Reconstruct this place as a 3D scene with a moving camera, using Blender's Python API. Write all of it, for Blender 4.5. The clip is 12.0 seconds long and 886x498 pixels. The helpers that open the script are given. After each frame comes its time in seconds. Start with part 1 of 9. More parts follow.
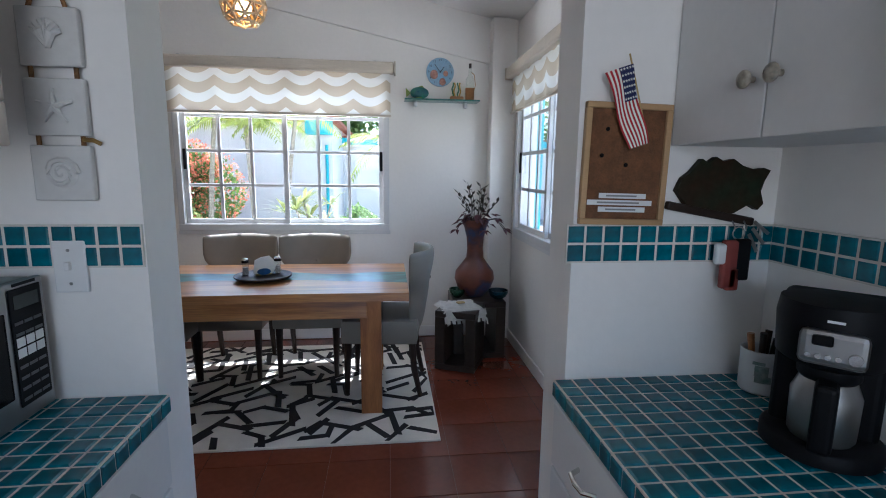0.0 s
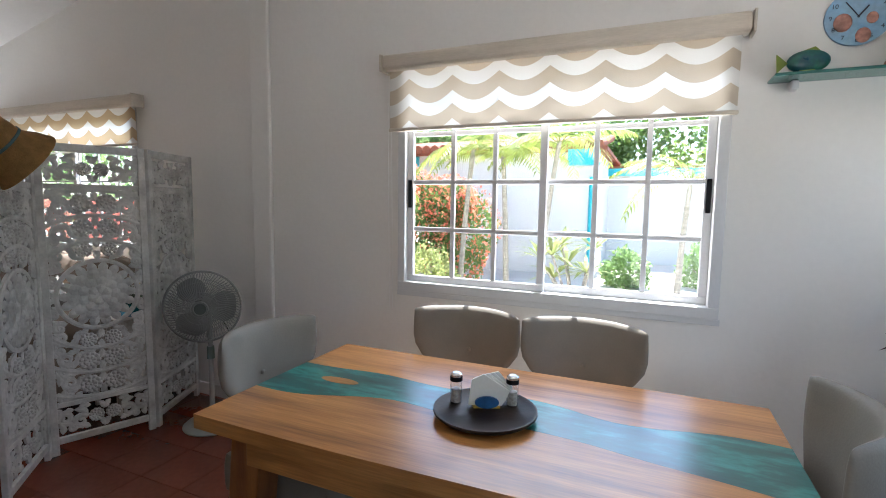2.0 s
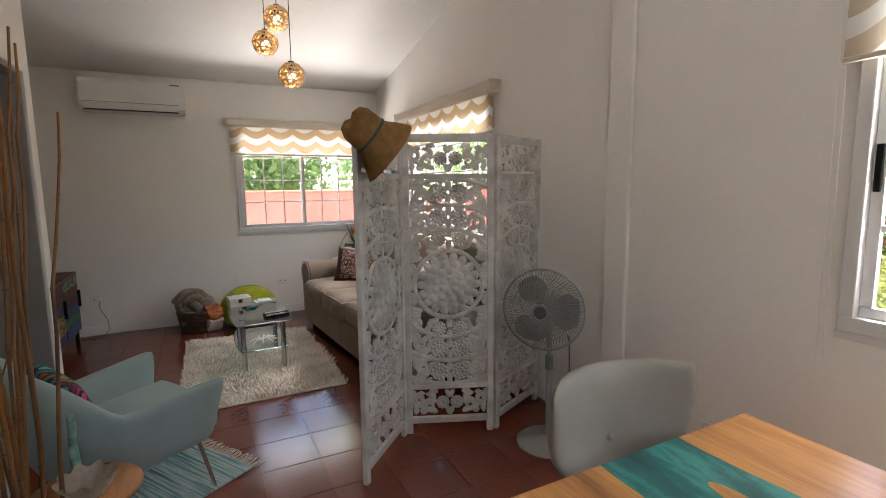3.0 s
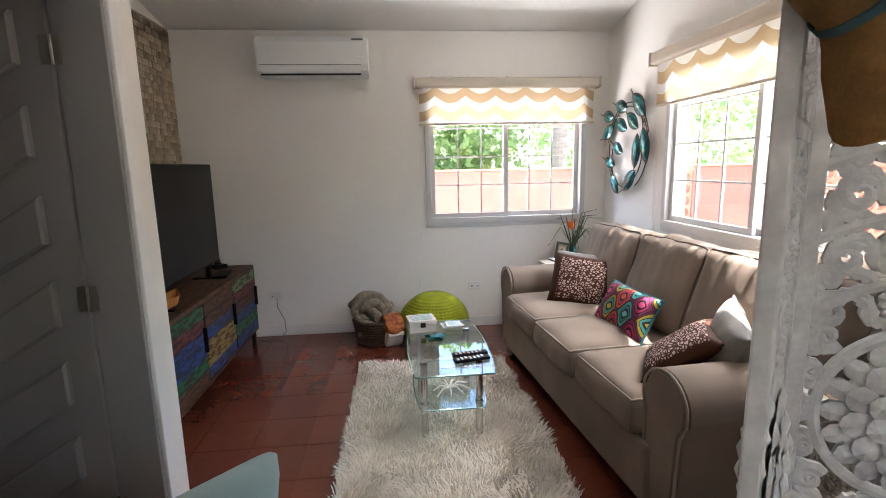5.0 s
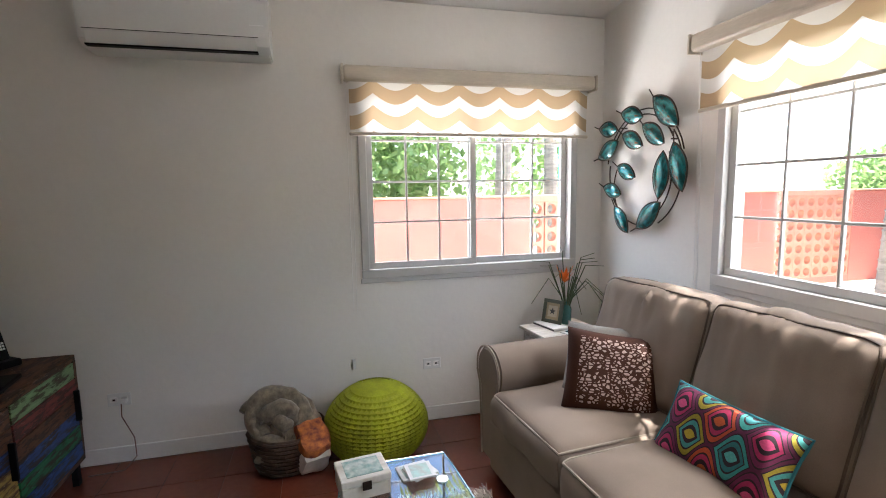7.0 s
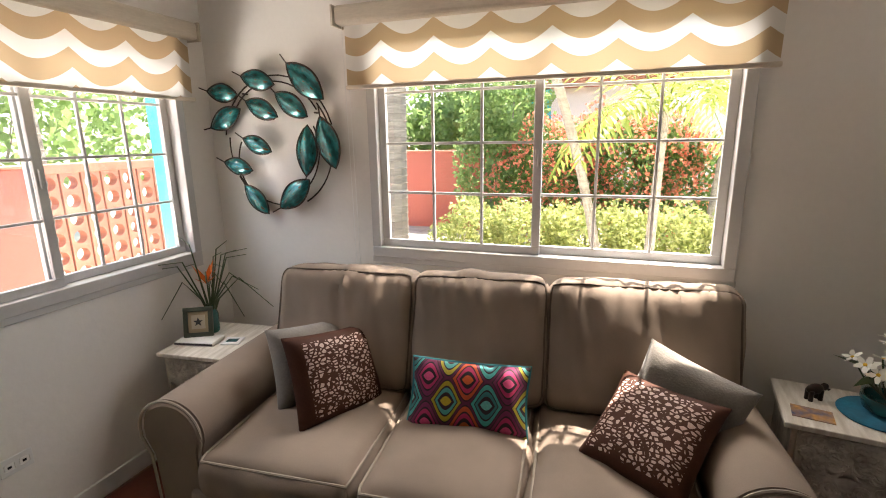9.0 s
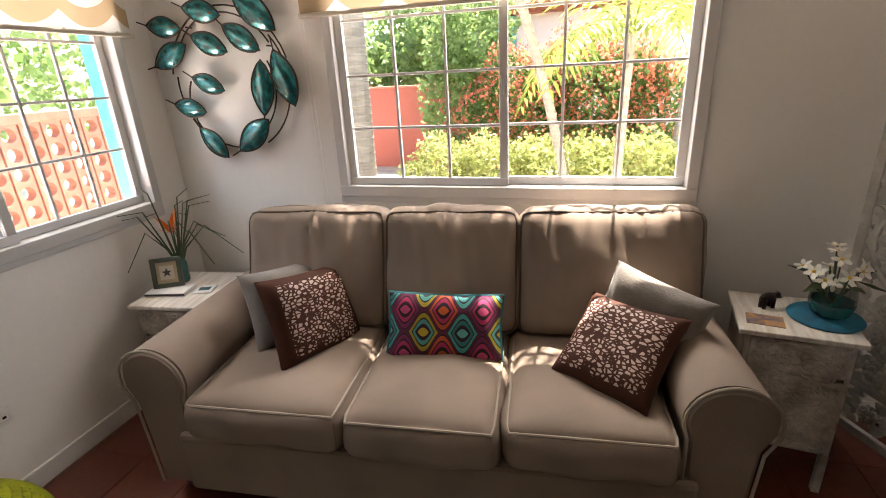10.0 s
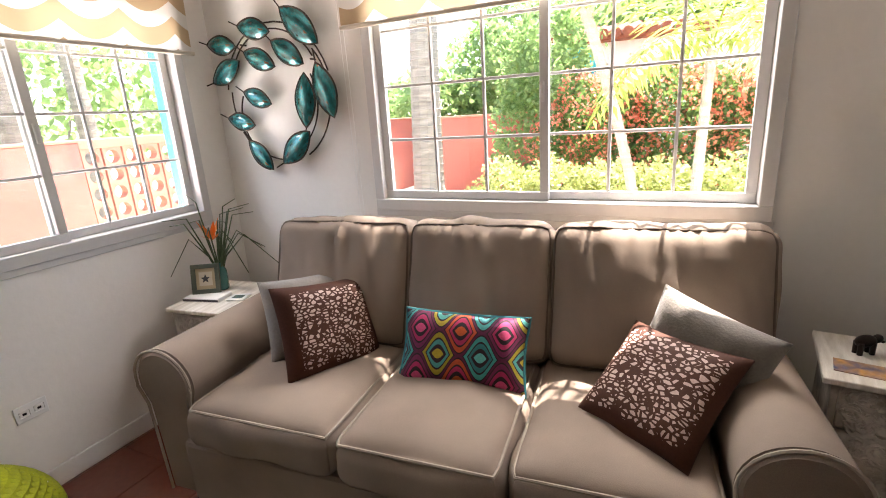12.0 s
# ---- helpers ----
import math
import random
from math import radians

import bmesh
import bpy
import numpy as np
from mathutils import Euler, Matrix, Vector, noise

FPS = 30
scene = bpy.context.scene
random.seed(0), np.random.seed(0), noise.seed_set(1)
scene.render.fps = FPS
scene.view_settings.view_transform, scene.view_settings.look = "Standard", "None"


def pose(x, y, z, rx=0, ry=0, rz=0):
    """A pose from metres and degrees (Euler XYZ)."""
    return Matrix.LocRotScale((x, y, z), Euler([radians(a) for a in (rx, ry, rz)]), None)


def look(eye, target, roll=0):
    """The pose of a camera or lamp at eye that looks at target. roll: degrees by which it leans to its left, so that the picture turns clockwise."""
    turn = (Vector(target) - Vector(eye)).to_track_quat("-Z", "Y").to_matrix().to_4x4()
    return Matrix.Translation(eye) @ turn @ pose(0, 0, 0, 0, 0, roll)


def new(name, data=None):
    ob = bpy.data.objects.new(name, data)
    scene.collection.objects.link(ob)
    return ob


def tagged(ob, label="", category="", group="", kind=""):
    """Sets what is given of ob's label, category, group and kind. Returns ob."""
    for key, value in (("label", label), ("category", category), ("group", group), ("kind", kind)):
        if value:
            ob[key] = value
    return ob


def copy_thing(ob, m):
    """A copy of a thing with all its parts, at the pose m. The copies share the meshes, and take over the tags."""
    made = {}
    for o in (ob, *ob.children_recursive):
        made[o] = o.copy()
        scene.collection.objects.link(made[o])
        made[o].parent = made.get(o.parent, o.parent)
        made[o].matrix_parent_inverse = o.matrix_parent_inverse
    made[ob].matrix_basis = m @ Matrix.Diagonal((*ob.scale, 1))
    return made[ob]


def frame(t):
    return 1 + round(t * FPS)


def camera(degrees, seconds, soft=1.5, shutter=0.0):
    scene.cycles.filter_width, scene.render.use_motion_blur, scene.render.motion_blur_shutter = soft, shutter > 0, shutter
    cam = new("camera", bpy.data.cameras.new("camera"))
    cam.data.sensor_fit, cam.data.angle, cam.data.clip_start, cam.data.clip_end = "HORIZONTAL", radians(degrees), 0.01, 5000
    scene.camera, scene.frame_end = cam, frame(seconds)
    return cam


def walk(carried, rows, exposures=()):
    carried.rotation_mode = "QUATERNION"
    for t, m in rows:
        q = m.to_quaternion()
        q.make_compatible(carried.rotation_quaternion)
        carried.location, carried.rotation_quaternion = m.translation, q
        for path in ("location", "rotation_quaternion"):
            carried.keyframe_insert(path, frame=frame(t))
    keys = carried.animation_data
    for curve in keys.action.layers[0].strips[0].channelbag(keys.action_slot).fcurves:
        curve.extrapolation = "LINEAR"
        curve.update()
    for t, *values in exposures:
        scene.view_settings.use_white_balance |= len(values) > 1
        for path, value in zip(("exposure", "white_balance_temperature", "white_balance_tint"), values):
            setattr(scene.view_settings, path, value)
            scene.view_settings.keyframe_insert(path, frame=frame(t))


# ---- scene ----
cam = camera(85.4, 12.0, soft=1.0)
# seconds, eye x, y, z, then yaw, pitch and roll in degrees
ROWS = [
    (0.0, -0.252, 0.370, 1.427, -6.44, -9.12, -0.69),
    (0.5, -0.294, 0.791, 1.456, -4.02, -8.18, -0.69),
    (1.0, -0.348, 1.192, 1.474, -0.12, -7.77, -0.13),
    (1.5, -0.406, 1.573, 1.462, 9.16, -6.61, -0.23),
    (2.0, -0.554, 1.917, 1.459, 23.33, -5.57, -0.82),
    (2.5, -0.772, 2.159, 1.437, 42.93, -5.62, -0.50),
    (3.0, -1.060, 2.401, 1.460, 63.12, -7.43, 0.63),
    (3.5, -1.422, 2.479, 1.474, 74.95, -9.23, 0.84),
    (3.7, -1.575, 2.508, 1.466, 77.53, -9.76, 1.09),
    (5.3, -2.819, 2.547, 1.476, 84.94, -9.56, 1.09),
    (5.5, -2.961, 2.566, 1.485, 85.18, -9.49, 1.02),
    (6.0, -3.307, 2.621, 1.482, 85.49, -9.14, 0.83),
    (6.5, -3.587, 2.601, 1.481, 82.87, -8.50, 0.84),
    (7.0, -3.930, 2.546, 1.490, 75.46, -6.85, 0.92),
    (7.5, -4.245, 2.499, 1.492, 63.33, -5.08, 0.16),
    (7.7, -4.348, 2.478, 1.509, 56.21, -4.72, 0.14),
    (9.3, -4.724, 2.179, 1.613, 16.54, -13.83, 1.04),
    (9.5, -4.716, 2.182, 1.609, 16.41, -14.92, 1.41),
    (10.0, -4.705, 2.197, 1.584, 15.01, -20.12, 2.87),
    (10.5, -4.690, 2.204, 1.553, 13.99, -24.29, 4.28),
    (11.0, -4.676, 2.202, 1.507, 14.29, -24.09, 4.23),
    (11.5, -4.647, 2.239, 1.444, 16.78, -21.38, 3.63),
    (12.0, -4.546, 2.387, 1.456, 24.72, -15.74, 3.39),
]
# seconds, stops, white balance in kelvin, tint
EXPOSURES = [(0.0, 1.88, 5400, 12), (0.5, 1.95, 5450, 12), (1.0, 2.35, 5700, 12), (1.5, 2.2, 5700, 12), (2.0, 2.15, 5850, 12), (2.5, 2.15, 6050, 14), (3.5, 2.87, 7050, 16), (5.5, 3.05, 6050, 15), (6.2, 2.95, 6050, 15), (7.0, 2.72, 6200, 14), (9.5, 2.28, 7200, 17), (10.0, 2.45, 7200, 18), (10.5, 2.65, 7100, 19), (11.0, 2.82, 6950, 19), (11.5, 2.84, 6800, 19), (12.0, 2.82, 6800, 18)]
walk(cam, [(t, pose(x, y, z, 90 + pitch, roll, yaw)) for t, x, y, z, yaw, pitch, roll in ROWS], EXPOSURES)

# ---- world, sun and exposure ----
SUN_EL, SUN_AZ = 63.2, 4.0  # elevation; bearing east of +y (north)
world = bpy.data.worlds.new("sky")
scene.world = world
world.use_nodes = True
wn = world.node_tree.nodes
sky = wn.new("ShaderNodeTexSky")
sky.sky_type, sky.sun_disc = "NISHITA", False
sky.sun_elevation, sky.sun_rotation = radians(SUN_EL), radians(SUN_AZ)
wn["Background"].inputs["Strength"].default_value = 0.15
world.node_tree.links.new(sky.outputs["Color"], wn["Background"].inputs["Color"])
sun_data = bpy.data.lights.new("sun", "SUN")
sun_data.energy, sun_data.angle, sun_data.color = 5.0, radians(0.5), (1.0, 0.95, 0.87)
sun = new("sun", sun_data)
sun_from = Vector((math.sin(radians(SUN_AZ)) * math.cos(radians(SUN_EL)), math.cos(radians(SUN_AZ)) * math.cos(radians(SUN_EL)), math.sin(radians(SUN_EL))))
sun.matrix_world = look(sun_from * 40, (0, 0, 0))


def daylight_fill(name, eye, target, w, h, watts):
    """An added, unseen area lamp that stands in for daylight at an opening."""
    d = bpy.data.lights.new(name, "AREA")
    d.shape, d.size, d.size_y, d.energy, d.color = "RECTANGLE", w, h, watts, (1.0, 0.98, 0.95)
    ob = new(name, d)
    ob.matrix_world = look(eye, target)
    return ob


# unseen lamps added at each opening: sky from above, pale-ground bounce from below
daylight_fill("skylight_living_north", (-5.05, 5.15, 2.62), (-5.05, 3.0, 0.6), 1.7, 0.8, 20)
daylight_fill("skylight_dining_north", (-1.08, 5.15, 2.62), (-1.08, 3.2, 0.6), 1.7, 0.8, 11)
daylight_fill("skylight_west", (-7.6, 3.5, 2.62), (-5.6, 3.5, 0.6), 1.4, 0.8, 11.5)
daylight_fill("skylight_east", (1.5, 3.5, 2.62), (-0.5, 3.5, 0.6), 1.4, 0.8, 4)
daylight_fill("groundlight_living_north", (-5.05, 5.05, 0.40), (-5.05, 3.0, 0.9), 1.7, 0.6, 11)
daylight_fill("groundlight_dining_north", (-1.08, 5.05, 0.35), (-1.6, 3.0, 1.5), 1.7, 0.6, 62)
daylight_fill("groundlight_west", (-7.50, 3.5, 0.40), (-5.6, 3.3, 1.35), 1.4, 0.6, 26)
daylight_fill("groundlight_east", (1.40, 3.6, 0.35), (-0.8, 3.4, 1.6), 1.0, 0.6, 9)
# fill lamp added out of view, only to brighten the kitchen
daylight_fill("skylight_kitchen_door", (-0.45, -1.70, 1.75), (0.3, 1.0, 1.8), 1.0, 0.6, 2.3)

# ---- small helpers ----
N_WALL, W_WALL, E_WALL, S_WALL = 4.43, -6.87, 0.78, 1.62
ALCOVE_Y, ALCOVE_X, KITCHEN_Y = 0.74, -4.51, 1.465


def nodes_of(m):
    m.use_nodes = True
    return m.node_tree.nodes, m.node_tree.links


def math_node(nt, op, a, b=None):
    n = nt.nodes.new("ShaderNodeMath")
    n.operation = op
    for i, v in enumerate((a, b)):
        if v is None:
            continue
        if isinstance(v, (int, float)):
            n.inputs[i].default_value = v
        else:
            nt.links.new(v, n.inputs[i])
    return n.outputs[0]


def noise_out(nt, scale, detail=3.0, stretch=None, coord="Object", rough=0.5):
    tc = nt.nodes.new("ShaderNodeTexCoord")
    src = tc.outputs[coord]
    if stretch:
        mp = nt.nodes.new("ShaderNodeMapping")
        mp.inputs["Scale"].default_value = stretch
        nt.links.new(src, mp.inputs["Vector"])
        src = mp.outputs[0]
    n = nt.nodes.new("ShaderNodeTexNoise")
    n.inputs["Scale"].default_value, n.inputs["Detail"].default_value, n.inputs["Roughness"].default_value = scale, detail, rough
    nt.links.new(src, n.inputs["Vector"])
    return n.outputs["Fac"]


def ramp(nt, fac, stops):
    r = nt.nodes.new("ShaderNodeValToRGB")
    while len(r.color_ramp.elements) < len(stops):
        r.color_ramp.elements.new(0.5)
    for e, (p, c) in zip(r.color_ramp.elements, stops):
        e.position, e.color = p, (*c, 1)
    nt.links.new(fac, r.inputs[0])
    return r.outputs[0]


def mixed(nt, fac, a, b, blend="MIX"):
    m = nt.nodes.new("ShaderNodeMix")
    m.data_type, m.blend_type = "RGBA", blend
    for sock, v in ((m.inputs["Factor"], fac), (m.inputs["A"], a), (m.inputs["B"], b)):
        if isinstance(v, (int, float)):
            sock.default_value = v
        elif isinstance(v, tuple):
            sock.default_value = (*v, 1)
        else:
            nt.links.new(v, sock)
    return m.outputs["Result"]


def mat(name, colour, rough=0.6, metal=0.0, vary=0.12, big=1.5, fine=60.0, bump=0.15, stretch=None, second=None, spread=0.0, trans=0.0, sheen=0.0, coat=0.0, spec=0.5):
    """A surface with broad stains, fine grain and relief. second: a colour that the broad noise mixes in; spread: random tint from piece to piece."""
    m = bpy.data.materials.new(name)
    nodes, links = nodes_of(m)
    nt = m.node_tree
    b = nodes["Principled BSDF"]
    n1, n2 = noise_out(nt, big, 4, stretch), noise_out(nt, fine, 4, stretch)
    dark = tuple(c * (1 - vary) for c in colour)
    lite = tuple(min(1, c * (1 + vary)) for c in colour)
    col = ramp(nt, n1, [(0.3, dark if second is None else second), (0.7, lite)])
    grain = ramp(nt, n2, [(0.25, (1 - vary,) * 3), (0.75, (1, 1, 1))])
    col = mixed(nt, 1.0, col, grain, "MULTIPLY")
    if spread:
        oi = nodes.new("ShaderNodeObjectInfo")
        tint = ramp(nt, oi.outputs["Random"], [(0.0, (1 - spread,) * 3), (1.0, (1, 1, 1))])
        col = mixed(nt, 1.0, col, tint, "MULTIPLY")
    links.new(col, b.inputs["Base Color"])
    rr = math_node(nt, "ADD", math_node(nt, "MULTIPLY", n1, 0.16), rough - 0.08)
    links.new(rr, b.inputs["Roughness"])
    b.inputs["Metallic"].default_value = metal
    b.inputs["Specular IOR Level"].default_value = spec
    if trans:
        b.inputs["Transmission Weight"].default_value = trans
    if sheen:
        b.inputs["Sheen Weight"].default_value = sheen
    if coat:
        b.inputs["Coat Weight"].default_value = coat
    if bump:
        bp = nodes.new("ShaderNodeBump")
        bp.inputs["Strength"].default_value, bp.inputs["Distance"].default_value = bump, 0.004
        links.new(n2, bp.inputs["Height"])
        links.new(bp.outputs[0], b.inputs["Normal"])
    return m


def glass_mat(name, tint=(1, 1, 1), gloss=1.0, rough=0.0):
    """A thin clear pane: light goes straight through, Fresnel drives the gloss."""
    m = bpy.data.materials.new(name)
    nodes, links = nodes_of(m)
    nodes.remove(nodes["Principled BSDF"])
    tr, gl, mx, lw = (nodes.new("ShaderNode" + k) for k in ("BsdfTransparent", "BsdfGlossy", "MixShader", "LayerWeight"))
    tr.inputs[0].default_value = (*tint, 1)
    gl.inputs["Roughness"].default_value = rough
    lw.inputs[0].default_value = 0.5
    f = math_node(m.node_tree, "MULTIPLY", math_node(m.node_tree, "ADD", math_node(m.node_tree, "MULTIPLY", math_node(m.node_tree, "POWER", lw.outputs["Facing"], 4.0), 0.75), 0.03), gloss)
    links.new(f, mx.inputs[0])
    links.new(tr.outputs[0], mx.inputs[1])
    links.new(gl.outputs[0], mx.inputs[2])
    links.new(mx.outputs[0], nodes["Material Output"].inputs[0])
    return m


def leaf_mat(name, a, b, trans=0.35, rough=0.45):
    """Foliage: two greens by leaf, part of the light comes through."""
    m = bpy.data.materials.new(name)
    nodes, links = nodes_of(m)
    nt = m.node_tree
    p = nodes["Principled BSDF"]
    geo = nodes.new("ShaderNodeNewGeometry")
    n1 = noise_out(nt, 2.2, 3)
    col = mixed(nt, math_node(nt, "MULTIPLY", math_node(nt, "ADD", geo.outputs["Random Per Island"], n1), 0.5), a, b)
    links.new(col, p.inputs["Base Color"])
    p.inputs["Roughness"].default_value = rough
    tl, mx = nodes.new("ShaderNodeBsdfTranslucent"), nodes.new("ShaderNodeMixShader")
    links.new(col, tl.inputs[0])
    mx.inputs[0].default_value = trans
    links.new(p.outputs[0], mx.inputs[1])
    links.new(tl.outputs[0], mx.inputs[2])
    links.new(mx.outputs[0], nodes["Material Output"].inputs[0])
    return m


# ---- materials ----
PAINT = mat("white_wall_paint", (0.80, 0.775, 0.735), 0.75, vary=0.03, big=0.9, fine=35, bump=0.25)
CEIL = mat("white_ceiling_paint", (0.78, 0.765, 0.74), 0.8, vary=0.03, fine=25, bump=0.2)
TRIM = mat("white_gloss_trim", (0.78, 0.77, 0.75), 0.4, vary=0.04, bump=0.05)
TERRA = mat("polished_terracotta", (0.165, 0.043, 0.024), 0.17, vary=0.18, big=2.0, fine=30, bump=0.012, spread=0.12, spec=0.75)
GROUT = mat("dark_grout", (0.19, 0.075, 0.05), 0.8)
ALU = mat("white_aluminium", (0.66, 0.66, 0.66), 0.38, vary=0.05, bump=0.03)
ALU_GREY = mat("grey_aluminium", (0.58, 0.57, 0.56), 0.38, vary=0.05, bump=0.03)
BLACK = mat("black_plastic", (0.006, 0.006, 0.007), 0.5, vary=0.2, bump=0.05, spec=0.12)
PANE = glass_mat("window_glass", (0.97, 0.985, 0.98))
CASSETTE = mat("beige_blind_cassette", (0.62, 0.55, 0.45), 0.45, vary=0.12, big=2.5, fine=30, stretch=(1, 6, 6), bump=0.08)
CYAN = mat("turquoise_paint", (0.03, 0.42, 0.50), 0.6, vary=0.08)


def blind_mat(name, beige, glow):
    """Sheer fabric with rows of scallops, alternately thin white and beige."""
    m = bpy.data.materials.new(name)
    nodes, links = nodes_of(m)
    nt = m.node_tree
    tc, sp = nodes.new("ShaderNodeTexCoord"), nodes.new("ShaderNodeSeparateXYZ")
    links.new(tc.outputs["Object"], sp.inputs[0])
    arc = math_node(nt, "ABSOLUTE", math_node(nt, "SINE", math_node(nt, "MULTIPLY", sp.outputs[0], math.pi / 0.262)))
    zz = math_node(nt, "ADD", sp.outputs[2], math_node(nt, "MULTIPLY", arc, 0.062))
    band = math_node(nt, "FRACT", math_node(nt, "DIVIDE", math_node(nt, "ADD", zz, 2.0), 0.148))
    white = math_node(nt, "LESS_THAN", band, 0.46)
    weave = noise_out(nt, 240, 2)
    p = nodes["Principled BSDF"]
    col = mixed(nt, white, beige, (0.78, 0.77, 0.73))
    links.new(col, p.inputs["Base Color"])
    p.inputs["Roughness"].default_value = 0.9
    bp = nodes.new("ShaderNodeBump")
    bp.inputs["Strength"].default_value, bp.inputs["Distance"].default_value = 0.3, 0.002
    links.new(weave, bp.inputs["Height"])
    links.new(bp.outputs[0], p.inputs["Normal"])
    tl, tp = nodes.new("ShaderNodeBsdfTranslucent"), nodes.new("ShaderNodeBsdfTransparent")
    m1, m2 = nodes.new("ShaderNodeMixShader"), nodes.new("ShaderNodeMixShader")
    links.new(col, tl.inputs[0])
    m1.inputs[0].default_value = glow
    links.new(p.outputs[0], m1.inputs[1])
    links.new(tl.outputs[0], m1.inputs[2])
    clear = math_node(nt, "ADD", math_node(nt, "MULTIPLY", white, 0.045), 0.005)
    links.new(clear, m2.inputs[0])
    links.new(m1.outputs[0], m2.inputs[1])
    links.new(tp.outputs[0], m2.inputs[2])
    links.new(m2.outputs[0], nodes["Material Output"].inputs[0])
    return m


FABRIC = blind_mat("scalloped_sheer_fabric", (0.52, 0.39, 0.24), 0.40)
# same cloth; paler beige and lower glow paint in the dining side's backlight
FABRIC_BACKLIT = blind_mat("sheer_fabric_dining_backlight", (0.55, 0.47, 0.36), 0.22)


# ---- mesh helpers ----
def link(name, bm, material, parent=None, label="", smooth=False):
    me = bpy.data.meshes.new(name)
    bm.to_mesh(me)
    bm.free()
    for p in me.polygons:
        p.use_smooth = smooth
    if smooth:
        me.set_sharp_from_angle(angle=radians(55))
    me.materials.append(material)
    ob = new(name, me)
    if parent is not None:
        ob.parent = parent
    if label:
        ob["label"] = label
    return ob


def part(name, bm, material, parent, label="", smooth=False):
    return link(name, bm, material, parent, label, smooth)


def thing(name, m, label, category, group="", kind=""):
    e = new(name)
    e.empty_display_size = 0.1
    e.matrix_basis = m
    return tagged(e, label, category, group, kind)


def structure(name, bm, material, label, category="", smooth=False):
    return tagged(link(name, bm, material, smooth=smooth), label, category or name.split("_")[0], kind="structure")


def box(bm, x0, x1, y0, y1, z0, z1, bevel=0.0, m=None, seg=2):
    """An upright block between the given limits, with rounded edges."""
    r = bmesh.ops.create_cube(bm, size=1.0)
    vs = r["verts"]
    t = Matrix.Translation(((x0 + x1) / 2, (y0 + y1) / 2, (z0 + z1) / 2)) @ Matrix.Diagonal((abs(x1 - x0), abs(y1 - y0), abs(z1 - z0), 1))
    bmesh.ops.transform(bm, matrix=t, verts=vs)
    if bevel:
        es = list({e for v in vs for e in v.link_edges})
        r2 = bmesh.ops.bevel(bm, geom=es, offset=bevel, segments=seg, affect="EDGES", profile=0.5)
        vs = [v for v in {v for f in r2["faces"] for v in f.verts} | {v for v in vs if v.is_valid}]
    if m is not None:
        bmesh.ops.transform(bm, matrix=m, verts=vs)
    return vs


def blk(x0, x1, y0, y1, z0, z1, bevel=0.0, m=None, seg=2):
    bm = bmesh.new()
    box(bm, x0, x1, y0, y1, z0, z1, bevel, m, seg)
    return bm


def rod(bm, a, b, r0, r1=None, seg=10, cap=True):
    a, b = Vector(a), Vector(b)
    d = b - a
    m = Matrix.Translation((a + b) / 2) @ d.to_track_quat("Z", "Y").to_matrix().to_4x4()
    return bmesh.ops.create_cone(bm, cap_ends=cap, segments=seg, radius1=r0, radius2=r0 if r1 is None else r1, depth=d.length, matrix=m)["verts"]


def rod_bm(a, b, r0, r1=None, seg=10):
    bm = bmesh.new()
    rod(bm, a, b, r0, r1, seg)
    return bm


def ball(bm, c, r, seg=12, rings=8):
    m = Matrix.Translation(c) @ Matrix.Diagonal((*(r if isinstance(r, tuple) else (r, r, r)), 1))
    return bmesh.ops.create_uvsphere(bm, u_segments=seg, v_segments=rings, radius=1.0, matrix=m)["verts"]


def lathe(bm, profile, seg=24, centre=(0, 0, 0), close=True):
    """Turns a profile of (radius, height) round the upright axis."""
    rings = []
    for r, z in profile:
        rings.append([bm.verts.new((centre[0] + r * math.cos(2 * math.pi * k / seg), centre[1] + r * math.sin(2 * math.pi * k / seg), centre[2] + z)) for k in range(seg)])
    for a, b in zip(rings, rings[1:]):
        for k in range(seg):
            bm.faces.new((a[k], a[(k + 1) % seg], b[(k + 1) % seg], b[k]))
    if close:
        bm.faces.new(list(reversed(rings[0])))
        bm.faces.new(rings[-1])
    return rings


def lathe_bm(profile, seg=24, close=True):
    bm = bmesh.new()
    lathe(bm, profile, seg, close=close)
    return bm


def tube(bm, pts, r, seg=8, taper=1.0):
    """A round tube along a path of points; r at the start, r * taper at the end."""
    pts = [Vector(p) for p in pts]
    rings = []
    up = Vector((0.13, 0.21, 0.97))
    for i, p in enumerate(pts):
        d = (pts[min(i + 1, len(pts) - 1)] - pts[max(i - 1, 0)]).normalized()
        s = d.cross(up)
        s = s.normalized() if s.length > 1e-4 else Vector((1, 0, 0))
        u = s.cross(d)
        rr = r * (1 + (taper - 1) * i / max(1, len(pts) - 1))
        rings.append([bm.verts.new(p + rr * (math.cos(2 * math.pi * k / seg) * s + math.sin(2 * math.pi * k / seg) * u)) for k in range(seg)])
    for a, b in zip(rings, rings[1:]):
        for k in range(seg):
            bm.faces.new((a[k], a[(k + 1) % seg], b[(k + 1) % seg], b[k]))
    bm.faces.new(list(reversed(rings[0])))
    bm.faces.new(rings[-1])


def tube_bm(pts, r, seg=8, taper=1.0):
    bm = bmesh.new()
    tube(bm, pts, r, seg, taper)
    return bm


